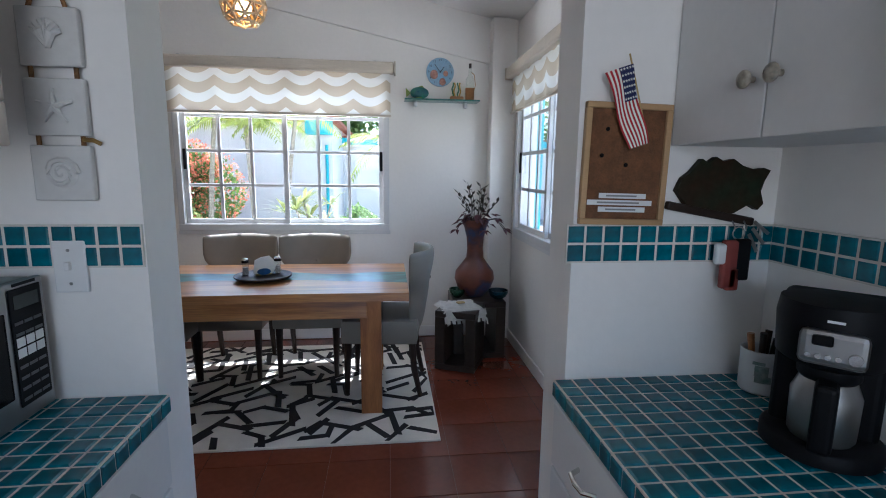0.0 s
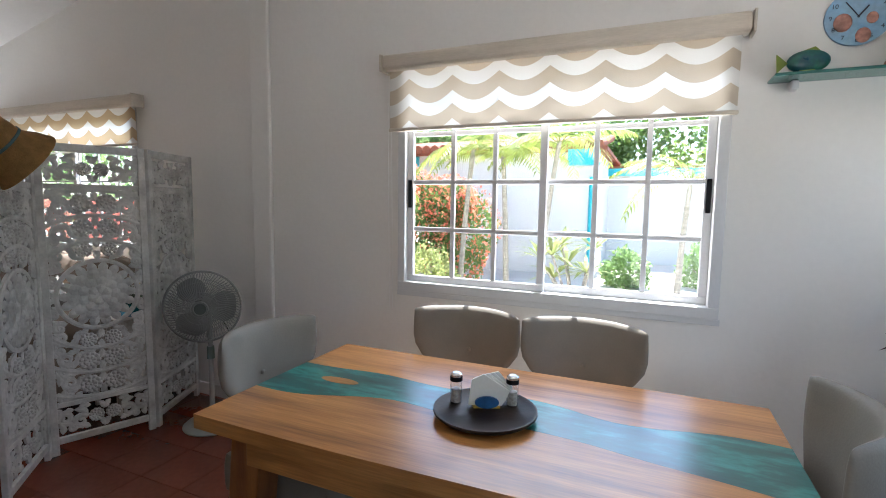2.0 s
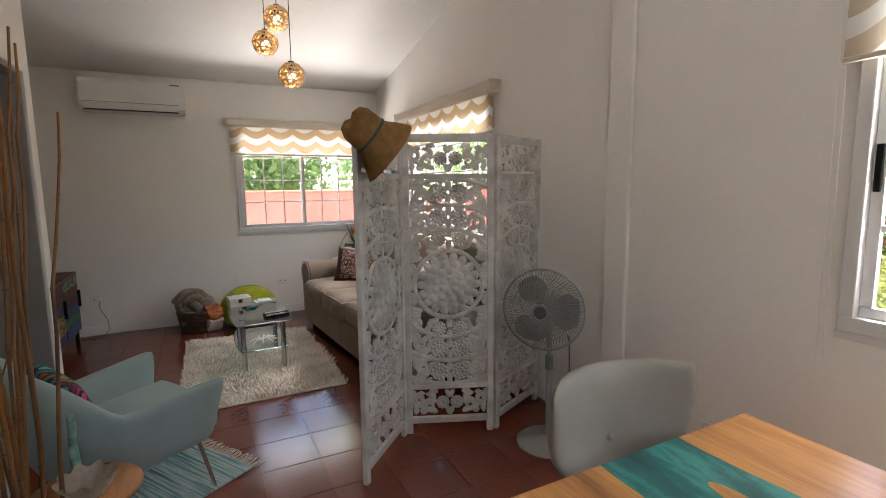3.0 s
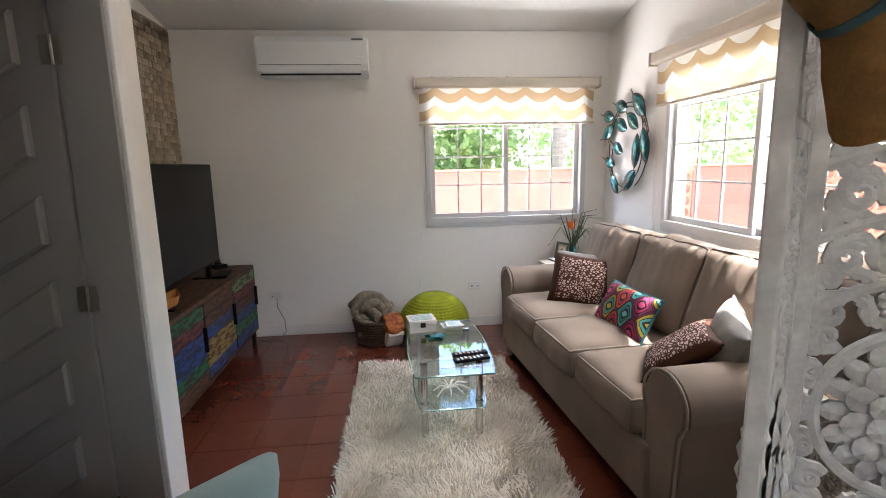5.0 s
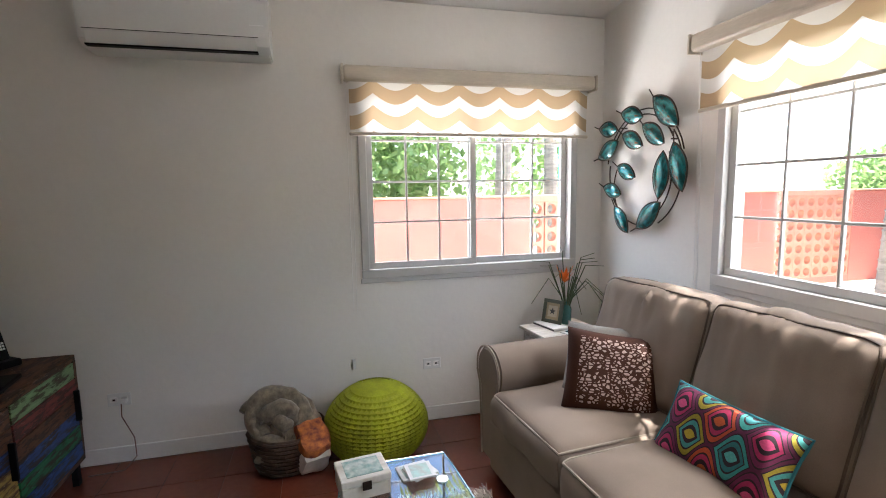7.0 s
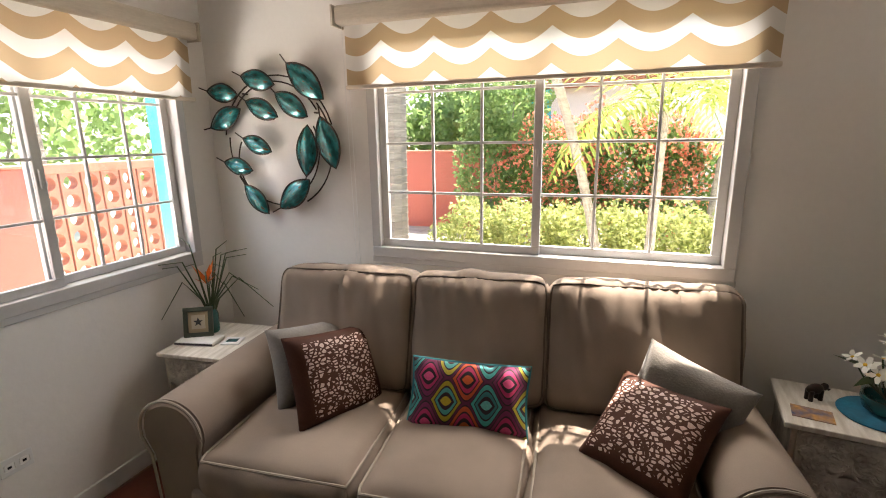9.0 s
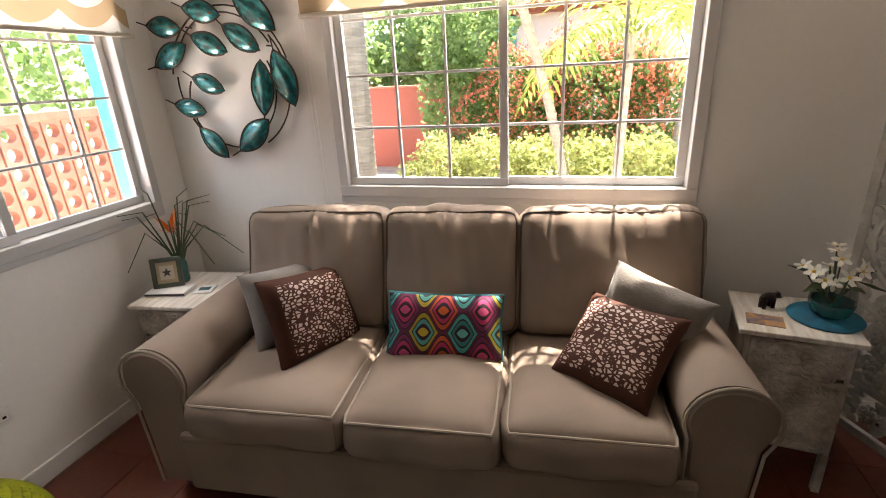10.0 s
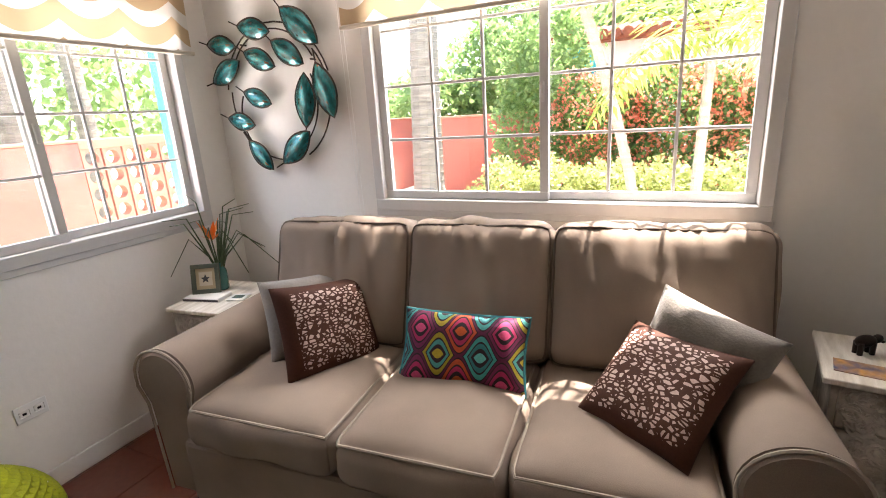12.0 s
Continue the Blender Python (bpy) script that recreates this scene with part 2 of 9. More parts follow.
def prism(bm, outline, z0, z1, m=None):
    """A flat outline of (x, y) pulled up from z0 to z1."""
    lo, hi = [bm.verts.new((x, y, z0)) for x, y in outline], [bm.verts.new((x, y, z1)) for x, y in outline]
    n = len(outline)
    bm.faces.new(list(reversed(lo)))
    bm.faces.new(hi)
    for k in range(n):
        bm.faces.new((lo[k], lo[(k + 1) % n], hi[(k + 1) % n], hi[k]))
    if m is not None:
        bmesh.ops.transform(bm, matrix=m, verts=lo + hi)
    return lo + hi

# ---- the shell ----
RIDGE_X, EAVE_Z, RIDGE_Z = -3.04, 2.61, 3.38


def roof_z(x):
    return RIDGE_Z - (RIDGE_Z - EAVE_Z) * abs(x - RIDGE_X) / (E_WALL - RIDGE_X)


def wall_bm(u0, u1, v0, v1, holes, top, m=None, cuts=()):
    """A wall from u0 to u1, v0 to v1 thick, with openings (ua, ub, za, zb), up to the height top(u). m turns u, v into the plan."""
    bm = bmesh.new()
    us = sorted({u0, u1, *[h[0] for h in holes], *[h[1] for h in holes], *cuts})
    for a, b in zip(us, us[1:]):
        spans, z = [], 0.0
        for h in sorted((h for h in holes if h[0] < b - 1e-6 and h[1] > a + 1e-6), key=lambda h: h[2]):
            if h[2] > z:
                spans.append((z, h[2], h[2]))
            z = h[3]
        spans.append((z, top(a), top(b)))
        for zb, ta, tb in spans:
            vs = [bm.verts.new(p) for p in ((a, v0, zb), (b, v0, zb), (b, v1, zb), (a, v1, zb), (a, v0, ta), (b, v0, tb), (b, v1, tb), (a, v1, ta))]
            for f in ((3, 2, 1, 0), (4, 5, 6, 7), (0, 1, 5, 4), (1, 2, 6, 5), (2, 3, 7, 6), (3, 0, 4, 7)):
                bm.faces.new([vs[i] for i in f])
    if m is not None:
        bmesh.ops.transform(bm, matrix=m, verts=bm.verts)
    return bm


# windows: (u0, u1, z0, z1) of the opening in each wall
WIN_LIVING = (-5.86, -4.21, 1.03, 2.15)
WIN_DINING = (-1.905, -0.255, 0.955, 2.19)
WIN_WEST = (2.80, 4.22, 0.985, 2.12)
WIN_EAST = (2.83, 4.18, 0.955, 2.19)
DOOR_EAST = (1.73, 2.56, 0.0, 2.08)
DOOR_BED = (-4.335, -3.50, 0.0, 2.07)
TURN_W, TURN_E = Matrix(((0, -1, 0, 0), (1, 0, 0, 0), (0, 0, 1, 0), (0, 0, 0, 1))), Matrix(((0, 1, 0, 0), (1, 0, 0, 0), (0, 0, 1, 0), (0, 0, 0, 1)))
T = 0.15
structure("wall_north", wall_bm(W_WALL - T, E_WALL + T, N_WALL, N_WALL + T, [WIN_LIVING, WIN_DINING], roof_z, cuts=(RIDGE_X,)), PAINT, "white plastered gable wall with two sliding windows")
structure("wall_west", wall_bm(ALCOVE_Y - T, N_WALL, -W_WALL, -W_WALL + T, [WIN_WEST], lambda u: EAVE_Z - 0.01, TURN_W), PAINT, "white plastered end wall with a sliding window")
structure("wall_east", wall_bm(KITCHEN_Y, N_WALL, E_WALL, E_WALL + T, [WIN_EAST, DOOR_EAST], lambda u: EAVE_Z - 0.01, TURN_E), PAINT, "white plastered wall with a window and a glazed door")
structure("wall_south", wall_bm(ALCOVE_X, E_WALL, KITCHEN_Y, S_WALL, [(-0.775, 0.185, 0.0, 2.25), DOOR_BED], roof_z, cuts=(RIDGE_X,)), PAINT, "white partition wall with a kitchen passage and a bedroom doorway")
structure("wall_alcove_side", wall_bm(ALCOVE_Y - T, KITCHEN_Y, -ALCOVE_X - 0.13, -ALCOVE_X, [], lambda u: roof_z(ALCOVE_X) - 0.02, TURN_W), PAINT, "white plastered side wall of the television alcove")
structure("wall_alcove_back", wall_bm(W_WALL, ALCOVE_X, ALCOVE_Y - T, ALCOVE_Y, [], roof_z), PAINT, "plastered alcove wall behind the stone cladding")
# kitchen and bedroom close the place
structure("wall_kitchen_east", wall_bm(-1.75, KITCHEN_Y, 0.705, 0.78, [], lambda u: 2.42, TURN_E), PAINT, "white plastered kitchen wall")
structure("wall_kitchen_west", wall_bm(-1.75, KITCHEN_Y, 1.55, 1.65, [], lambda u: 2.42, TURN_W), PAINT, "white plastered kitchen wall")
# never in view; its opening is added to let daylight into the kitchen
structure("wall_kitchen_south", wall_bm(-1.55, 0.705, -1.75, -1.6, [(-0.9, 0.3, 0.0, 2.1)], lambda u: 2.42), PAINT, "plain unseen kitchen wall with an opening added to admit daylight")
structure("ceiling_kitchen", blk(-1.65, 0.78, -1.75, KITCHEN_Y, 2.42, 2.5), CEIL, "flat white kitchen ceiling", "ceiling")
structure("wall_bedroom_east", wall_bm(-0.9, KITCHEN_Y, 2.45, 2.55, [], lambda u: 2.5, TURN_W), PAINT, "plain bedroom wall")
structure("wall_bedroom_south", wall_bm(ALCOVE_X, -2.45, -1.0, -0.9, [], lambda u: 2.5), PAINT, "plain bedroom wall")
structure("wall_bedroom_west", wall_bm(-1.0, ALCOVE_Y - T, -ALCOVE_X - 0.13, -ALCOVE_X, [], lambda u: 2.5, TURN_W), PAINT, "plain bedroom wall")
structure("ceiling_bedroom", blk(-4.38, -2.45, -1.0, KITCHEN_Y, 2.5, 2.56), CEIL, "flat white bedroom ceiling", "ceiling")

bm = bmesh.new()
for xa, xb in ((W_WALL - 0.55, RIDGE_X), (RIDGE_X, E_WALL + 0.55)):
    za, zb = roof_z(xa), roof_z(xb)
    vs = [bm.verts.new(p) for p in ((xa, ALCOVE_Y - T, za), (xb, ALCOVE_Y - T, zb), (xb, N_WALL + 0.5, zb), (xa, N_WALL + 0.5, za), (xa, ALCOVE_Y - T, za + 0.14), (xb, ALCOVE_Y - T, zb + 0.14), (xb, N_WALL + 0.5, zb + 0.14), (xa, N_WALL + 0.5, za + 0.14))]
    for f in ((3, 2, 1, 0), (4, 5, 6, 7), (0, 1, 5, 4), (1, 2, 6, 5), (2, 3, 7, 6), (3, 0, 4, 7)):
        bm.faces.new([vs[i] for i in f])
structure("ceiling", bm, CEIL, "white plastered gable ceiling sloping to both eaves")

# ring beam over the dining gable, corner column and ridge pilaster
bm = bmesh.new()
for a, b in ((-2.87, E_WALL),):
    za, zb = 2.30 + 0.205 * (0.58 - a), 2.30 + 0.205 * (0.58 - b)
    vs = [bm.verts.new(p) for p in ((a, N_WALL - 0.02, za), (b, N_WALL - 0.02, zb), (b, N_WALL, zb), (a, N_WALL, za), (a, N_WALL - 0.02, roof_z(a)), (b, N_WALL - 0.02, roof_z(b)), (b, N_WALL, roof_z(b)), (a, N_WALL, roof_z(a)))]
    for f in ((3, 2, 1, 0), (4, 5, 6, 7), (0, 1, 5, 4), (1, 2, 6, 5), (2, 3, 7, 6), (3, 0, 4, 7)):
        bm.faces.new([vs[i] for i in f])
structure("trim_gable_beam", bm, PAINT, "white plastered beam under the gable", "beam")
structure("trim_corner_column", blk(0.575, E_WALL, 4.29, N_WALL, 0, EAVE_Z + 0.02, 0.012), PAINT, "white plastered column in the corner", "column")
structure("trim_ridge_pilaster", blk(-3.03, -2.87, N_WALL - 0.03, N_WALL, 0, RIDGE_Z, 0.012), PAINT, "white plastered pilaster under the ridge", "pilaster")

# skirting
for i, (a, b, c, d) in enumerate(((W_WALL, -3.03, N_WALL - 0.014, N_WALL), (-2.87, 0.575, N_WALL - 0.014, N_WALL), (W_WALL, W_WALL + 0.014, ALCOVE_Y, N_WALL - 0.014), (E_WALL - 0.014, E_WALL, 2.60, 4.29), (-3.46, -0.775, S_WALL, S_WALL + 0.014))):
    structure("baseboard", blk(a, b, c, d, 0.0, 0.092, 0.004), TRIM, "white painted skirting board", "baseboard")


def window(name, win, m, cols, rows, bar, metal, label, latch=False):
    """A sliding window of two sashes with glazing bars. Local x along the wall, y outward, z up."""
    u0, u1, z0, z1 = win
    w = thing(name, m, label, "window", kind="structure")
    bm = bmesh.new()
    f, d0, d1 = 0.035, -0.022, 0.10
    box(bm, u0 - 0.012, u1 + 0.012, d0, d1, z0 - 0.02, z0 + f, 0.004)
    box(bm, u0 - 0.012, u1 + 0.012, d0, d1, z1 - f, z1 + 0.012, 0.004)
    box(bm, u0 - 0.012, u0 + f, d0, d1, z0 + f, z1 - f, 0.004)
    box(bm, u1 - f, u1 + 0.012, d0, d1, z0 + f, z1 - f, 0.004)
    part("window_frame", bm, metal, w)
    part("window_sill", blk(u0 - 0.02, u1 + 0.02, -0.012, 0.0, z0 - 0.05, z0 - 0.02, 0.003), metal, w)
    mid = (u0 + u1) / 2
    for k, (a, b, y) in enumerate(((u0 + f, mid + 0.022, 0.012), (mid - 0.022, u1 - f, 0.045))):
        bm = bmesh.new()
        s = 0.038
        box(bm, a, b, y, y + 0.026, z0 + f, z0 + f + s, 0.003)
        box(bm, a, b, y, y + 0.026, z1 - f - s, z1 - f, 0.003)
        box(bm, a, a + s, y, y + 0.026, z0 + f + s, z1 - f - s, 0.003)
        box(bm, b - s, b, y, y + 0.026, z0 + f + s, z1 - f - s, 0.003)
        ga, gb, gz0, gz1 = a + s, b - s, z0 + f + s, z1 - f - s
        for c in range(1, cols):
            x = ga + (gb - ga) * c / cols
            box(bm, x - bar / 2, x + bar / 2, y + 0.005, y + 0.021, gz0, gz1, 0.002, seg=1)
        for r in range(1, rows):
            z = gz0 + (gz1 - gz0) * r / rows
            box(bm, ga, gb, y + 0.006, y + 0.020, z - bar / 2, z + bar / 2, 0.002, seg=1)
        sash = part("sash", bm, metal, w)
        for c in range(cols):
            for r in range(rows):
                xa, xb = ga + (gb - ga) * c / cols, ga + (gb - ga) * (c + 1) / cols
                za, zb = gz0 + (gz1 - gz0) * r / rows, gz0 + (gz1 - gz0) * (r + 1) / rows
                p = part("pane", blk(xa, xb, y + 0.0115, y + 0.0145, za, zb), PANE, sash)
                p.visible_shadow = False
        x = a + s / 2 if k == 0 else b - s / 2
        if latch:
            part("latch", blk(x - 0.011, x + 0.011, y - 0.012, y + 0.002, z0 + 0.47, z0 + 0.63, 0.004), BLACK, sash, "black plastic pull")
        else:
            part("latch", blk(mid - 0.006, mid + 0.006, y - 0.012, y, z0 + 0.45, z0 + 0.53, 0.003), metal, sash)
    return w


AT_N, AT_W, AT_E = pose(0, N_WALL, 0), pose(W_WALL, 0, 0, 0, 0, 90), pose(E_WALL, 0, 0, 0, 0, -90)
window("window_1", WIN_LIVING, AT_N, 3, 4, 0.013, ALU_GREY, "wide grey aluminium sliding window with glazing bars above the sofa")
window("window_2", WIN_DINING, AT_N, 3, 4, 0.026, ALU, "wide white aluminium sliding window behind the dining table", True)
window("window_3", WIN_WEST, AT_W, 3, 4, 0.013, ALU_GREY, "grey aluminium sliding window in the end wall")
window("window_4", (-WIN_EAST[1], -WIN_EAST[0], WIN_EAST[2], WIN_EAST[3]), AT_E, 3, 4, 0.026, ALU, "white aluminium sliding window beside the glazed door", True)


def blind(u0, u1, z_top, z_bot, m, label, cloth=FABRIC):
    """A roller blind: cassette, scalloped fabric, bottom bar."""
    b = thing("roller_blind", m, label, "blind", "roller blinds")
    bm = bmesh.new()
    box(bm, u0, u1, -0.10, -0.002, z_top - 0.085, z_top, 0.018, seg=3)
    part("cassette", bm, CASSETTE, b, "beige wood-look blind cassette")
    for x in (u0 - 0.006, u1 + 0.006):
        part("end_cap", blk(x - 0.006, x + 0.006, -0.104, -0.001, z_top - 0.09, z_top + 0.003, 0.003), CASSETTE, b)
    for x in (u0 + 0.15, (u0 + u1) / 2, u1 - 0.15):
        part("bracket", blk(x - 0.012, x + 0.012, -0.03, -0.002, z_top, z_top + 0.018, 0.003), ALU_GREY, b)
    bm = bmesh.new()
    n = 44
    fv = []
    for i in range(n + 1):
        x = u0 + 0.03 + (u1 - u0 - 0.06) * i / n
        o = 0.003 * math.sin(i * 0.9)
        fv.append([bm.verts.new((x, -0.05 + o * k + d, z_top - 0.08 + (z_bot - z_top + 0.08) * k / 4)) for d in (0.0,) for k in range(5)])
    for a, c in zip(fv, fv[1:]):
        for k in range(4):
            bm.faces.new((a[k], a[k + 1], c[k + 1], c[k]))
    part("fabric", bm, cloth, b, "sheer fabric with beige and white scallops", True)
    part("bottom_bar", blk(u0 + 0.025, u1 - 0.025, -0.06, -0.04, z_bot - 0.014, z_bot + 0.006, 0.006), CASSETTE, b)
    bm = bmesh.new()
    for dx in (0.0, 0.022):
        rod(bm, (u0 + 0.012 + dx, -0.045, z_top - 0.08), (u0 + 0.012 + dx, -0.02, z_top - 1.45), 0.0016, seg=5)
    part("bead_chain", bm, TRIM, b)
    return b


blind(-5.985, -4.115, 2.225, 1.865, AT_N, "sheer scalloped roller blind half lowered over the sofa window")
blind(-1.985, -0.20, 2.275, 1.87, AT_N, "sheer scalloped roller blind half lowered over the dining window", FABRIC_BACKLIT)
blind(2.715, 4.31, 2.21, 1.835, AT_W, "sheer scalloped roller blind half lowered on the end wall")
blind(-4.27, -2.70, 2.245, 1.90, AT_E, "sheer scalloped roller blind half lowered beside the glazed door", FABRIC_BACKLIT)

# ---- living room ----
LINEN = mat("taupe_linen", (0.262, 0.206, 0.163), 0.9, vary=0.16, big=3, fine=420, bump=0.14, spec=0.15)
# same piping, with the shade on the back cushions put into its colour
PIPING_SHADED = mat("piping_shade_tone", (0.11, 0.08, 0.058), 0.8)
PIPING = mat("pale_piping", (0.31, 0.26, 0.205), 0.8)
GREY_CUSHION = mat("grey_velvet", (0.185, 0.165, 0.142), 0.85, vary=0.22, big=9, fine=140, bump=0.3, sheen=0.3)
DARKWOOD = mat("dark_stained_wood", (0.026, 0.014, 0.009), 0.5, spec=0.3, vary=0.35, big=6, fine=60, stretch=(1, 1, 8), bump=0.2)
WHITEWASH = mat("whitewashed_carved_wood", (0.55, 0.51, 0.45), 0.75, vary=0.25, big=9, fine=55, bump=0.6, second=(0.27, 0.235, 0.195))
WHITETOP = mat("distressed_white_top", (0.70, 0.67, 0.61), 0.6, vary=0.12, big=5, fine=50, stretch=(8, 1, 1), bump=0.2, second=(0.50, 0.45, 0.38))
BRONZE = mat("dark_bronze", (0.045, 0.028, 0.018), 0.45, metal=0.6, vary=0.3)
CHROME = mat("brushed_chrome", (0.62, 0.61, 0.59), 0.22, metal=1.0, vary=0.04, bump=0.02)
TGLASS = glass_mat("table_glass", (0.90, 0.965, 0.95), 2.2)
EDGE = mat("green_glass_edge", (0.10, 0.30, 0.27), 0.12, vary=0.05, bump=0.0, trans=0.5)
WHITEP = mat("white_plastic", (0.72, 0.72, 0.71), 0.4, vary=0.03, bump=0.02)
FUR_W = mat("cream_shag", (0.88, 0.82, 0.73), 0.95, vary=0.14, big=6, fine=80, bump=0.1, second=(0.76, 0.70, 0.61))
LIME = mat("lime_knit", (0.33, 0.37, 0.006), 0.9, vary=0.25, big=10, fine=120, bump=0.5)
WICKER = mat("brown_wicker", (0.085, 0.05, 0.03), 0.8, vary=0.4, big=20, fine=90, bump=0.5)
BLANKET = mat("grey_patterned_blanket", (0.25, 0.205, 0.14), 0.95, vary=0.3, big=26, fine=120, bump=0.4, second=(0.125, 0.10, 0.07), sheen=0.3)
ORANGE = mat("burnt_orange_weave", (0.48, 0.15, 0.03), 0.9, vary=0.3, big=30, fine=150, bump=0.4, second=(0.16, 0.035, 0.03))
CREAM = mat("cream_cloth", (0.62, 0.56, 0.47), 0.9, vary=0.15)
SCREEN_BLACK = mat("switched_off_screen", (0.006, 0.006, 0.007), 0.16, vary=0.1, bump=0.0, spec=0.12)
MINT = mat("mint_upholstery", (0.28, 0.36, 0.335), 0.9, vary=0.08, big=5, fine=240, bump=0.3, sheen=0.2)
BAMBOO = mat("golden_brown_branch", (0.255, 0.103, 0.022), 0.5, vary=0.35, big=8, fine=40, stretch=(1, 1, 0.3), bump=0.3, second=(0.12, 0.052, 0.016))
STRAW = mat("tan_straw", (0.42, 0.235, 0.085), 0.9, vary=0.2, big=30, fine=170, bump=0.8)
GREEN_LEAF = leaf_mat("houseplant_green", (0.03, 0.06, 0.02), (0.07, 0.10, 0.035), 0.15)


def teal_glaze():
    m = bpy.data.materials.new("teal_glaze")
    nodes, links = nodes_of(m)
    nt = m.node_tree
    p = nodes["Principled BSDF"]
    c = ramp(nt, noise_out(nt, 22, 5, (1, 1, 2.5)), [(0.30, (0.012, 0.05, 0.045)), (0.5, (0.01, 0.16, 0.17)), (0.60, (0.02, 0.30, 0.32)), (0.68, (0.20, 0.09, 0.03))])
    links.new(c, p.inputs["Base Color"])
    p.inputs["Roughness"].default_value, p.inputs["Metallic"].default_value, p.inputs["Coat Weight"].default_value = 0.25, 0.45, 0.6
    return m


TEAL = teal_glaze()


def print_mat(name, ground, mark, scale, size):
    """Cloth printed with a scatter of small ovals."""
    m = bpy.data.materials.new(name)
    nodes, links = nodes_of(m)
    nt = m.node_tree
    p = nodes["Principled BSDF"]
    tc, mp, v = nodes.new("ShaderNodeTexCoord"), nodes.new("ShaderNodeMapping"), nodes.new("ShaderNodeTexVoronoi")
    mp.inputs["Scale"].default_value = (1.0, 1.55, 0.0)
    mp.inputs["Rotation"].default_value = (0, 0, 0.5)
    links.new(tc.outputs["Object"], mp.inputs[0])
    links.new(mp.outputs[0], v.inputs["Vector"])
    v.feature = "DISTANCE_TO_EDGE"
    v.inputs["Scale"].default_value = scale
    sp = nodes.new("ShaderNodeSeparateXYZ")
    links.new(tc.outputs["Object"], sp.inputs[0])
    inner = math_node(nt, "MULTIPLY", math_node(nt, "LESS_THAN", math_node(nt, "ABSOLUTE", sp.outputs[0]), 0.155), math_node(nt, "LESS_THAN", math_node(nt, "ABSOLUTE", sp.outputs[1]), 0.145))
    dot = math_node(nt, "MULTIPLY", math_node(nt, "MULTIPLY", math_node(nt, "GREATER_THAN", v.outputs["Distance"], size), math_node(nt, "LESS_THAN", noise_out(nt, 30, 2), 0.62)), inner)
    col = mixed(nt, dot, ground, mark)
    col = mixed(nt, 0.3, col, ramp(nt, noise_out(nt, 160, 3), [(0.3, (0.3, 0.3, 0.3)), (0.7, (1, 1, 1))]), "MULTIPLY")
    links.new(col, p.inputs["Base Color"])
    p.inputs["Roughness"].default_value, p.inputs["Specular IOR Level"].default_value = 0.7, 0.2
    return m


def ogee_mat():
    """Cloth with staggered rings of bright colours."""
    m = bpy.data.materials.new("bright_ogee_cloth")
    nodes, links = nodes_of(m)
    nt = m.node_tree
    p = nodes["Principled BSDF"]
    tc, sp = nodes.new("ShaderNodeTexCoord"), nodes.new("ShaderNodeSeparateXYZ")
    links.new(tc.outputs["Object"], sp.inputs[0])
    X, Y = sp.outputs[0], sp.outputs[1]
    cx = math_node(nt, "COSINE", math_node(nt, "MULTIPLY", X, 2 * math.pi / 0.155))
    cy = math_node(nt, "SUBTRACT", math_node(nt, "MULTIPLY", math_node(nt, "ABSOLUTE", math_node(nt, "SUBTRACT", math_node(nt, "MULTIPLY", math_node(nt, "FRACT", math_node(nt, "DIVIDE", math_node(nt, "ADD", Y, 2.0), 0.172)), 2.0), 1.0)), 2.0), 1.0)
    both = math_node(nt, "MULTIPLY", math_node(nt, "ADD", cx, cy), 0.5)
    h = math_node(nt, "ABSOLUTE", both)
    dark, plum = (0.022, 0.008, 0.014), (0.10, 0.010, 0.045)
    inks = (((0.50, 0.07, 0.02), (0.42, 0.02, 0.09), (0.55, 0.10, 0.02)), ((0.16, 0.015, 0.07), (0.40, 0.02, 0.10), (0.62, 0.07, 0.20)), ((0.04, 0.30, 0.27), (0.02, 0.16, 0.17), (0.10, 0.42, 0.40)), ((0.33, 0.26, 0.015), (0.05, 0.28, 0.26), (0.45, 0.33, 0.02)))
    bands = [ramp(nt, h, [(0.0, plum), (0.07, dark), (0.13, a), (0.34, dark), (0.42, b), (0.62, dark), (0.80, c)]) for a, b, c in inks]
    for b in bands:
        b.node.color_ramp.interpolation = "CONSTANT"
    col_at = math_node(nt, "DIVIDE", X, 0.155)
    odd_pos = math_node(nt, "GREATER_THAN", math_node(nt, "FRACT", math_node(nt, "MULTIPLY", math_node(nt, "ADD", col_at, 10.5), 0.5)), 0.5)
    odd_neg = math_node(nt, "GREATER_THAN", math_node(nt, "FRACT", math_node(nt, "MULTIPLY", math_node(nt, "ADD", col_at, 10.0), 0.5)), 0.5)
    col = mixed(nt, math_node(nt, "GREATER_THAN", both, 0.0), mixed(nt, odd_neg, bands[2], bands[3]), mixed(nt, odd_pos, bands[0], bands[1]))
    col = mixed(nt, 0.35, col, ramp(nt, noise_out(nt, 150, 3), [(0.3, (0.3, 0.3, 0.3)), (0.7, (1, 1, 1))]), "MULTIPLY")
    links.new(col, p.inputs["Base Color"])
    p.inputs["Roughness"].default_value = 0.85
    return m


BROWN_PRINT = print_mat("brown_leaf_print", (0.062, 0.021, 0.011), (0.52, 0.38, 0.33), 46, 0.16)
OGEE = ogee_mat()


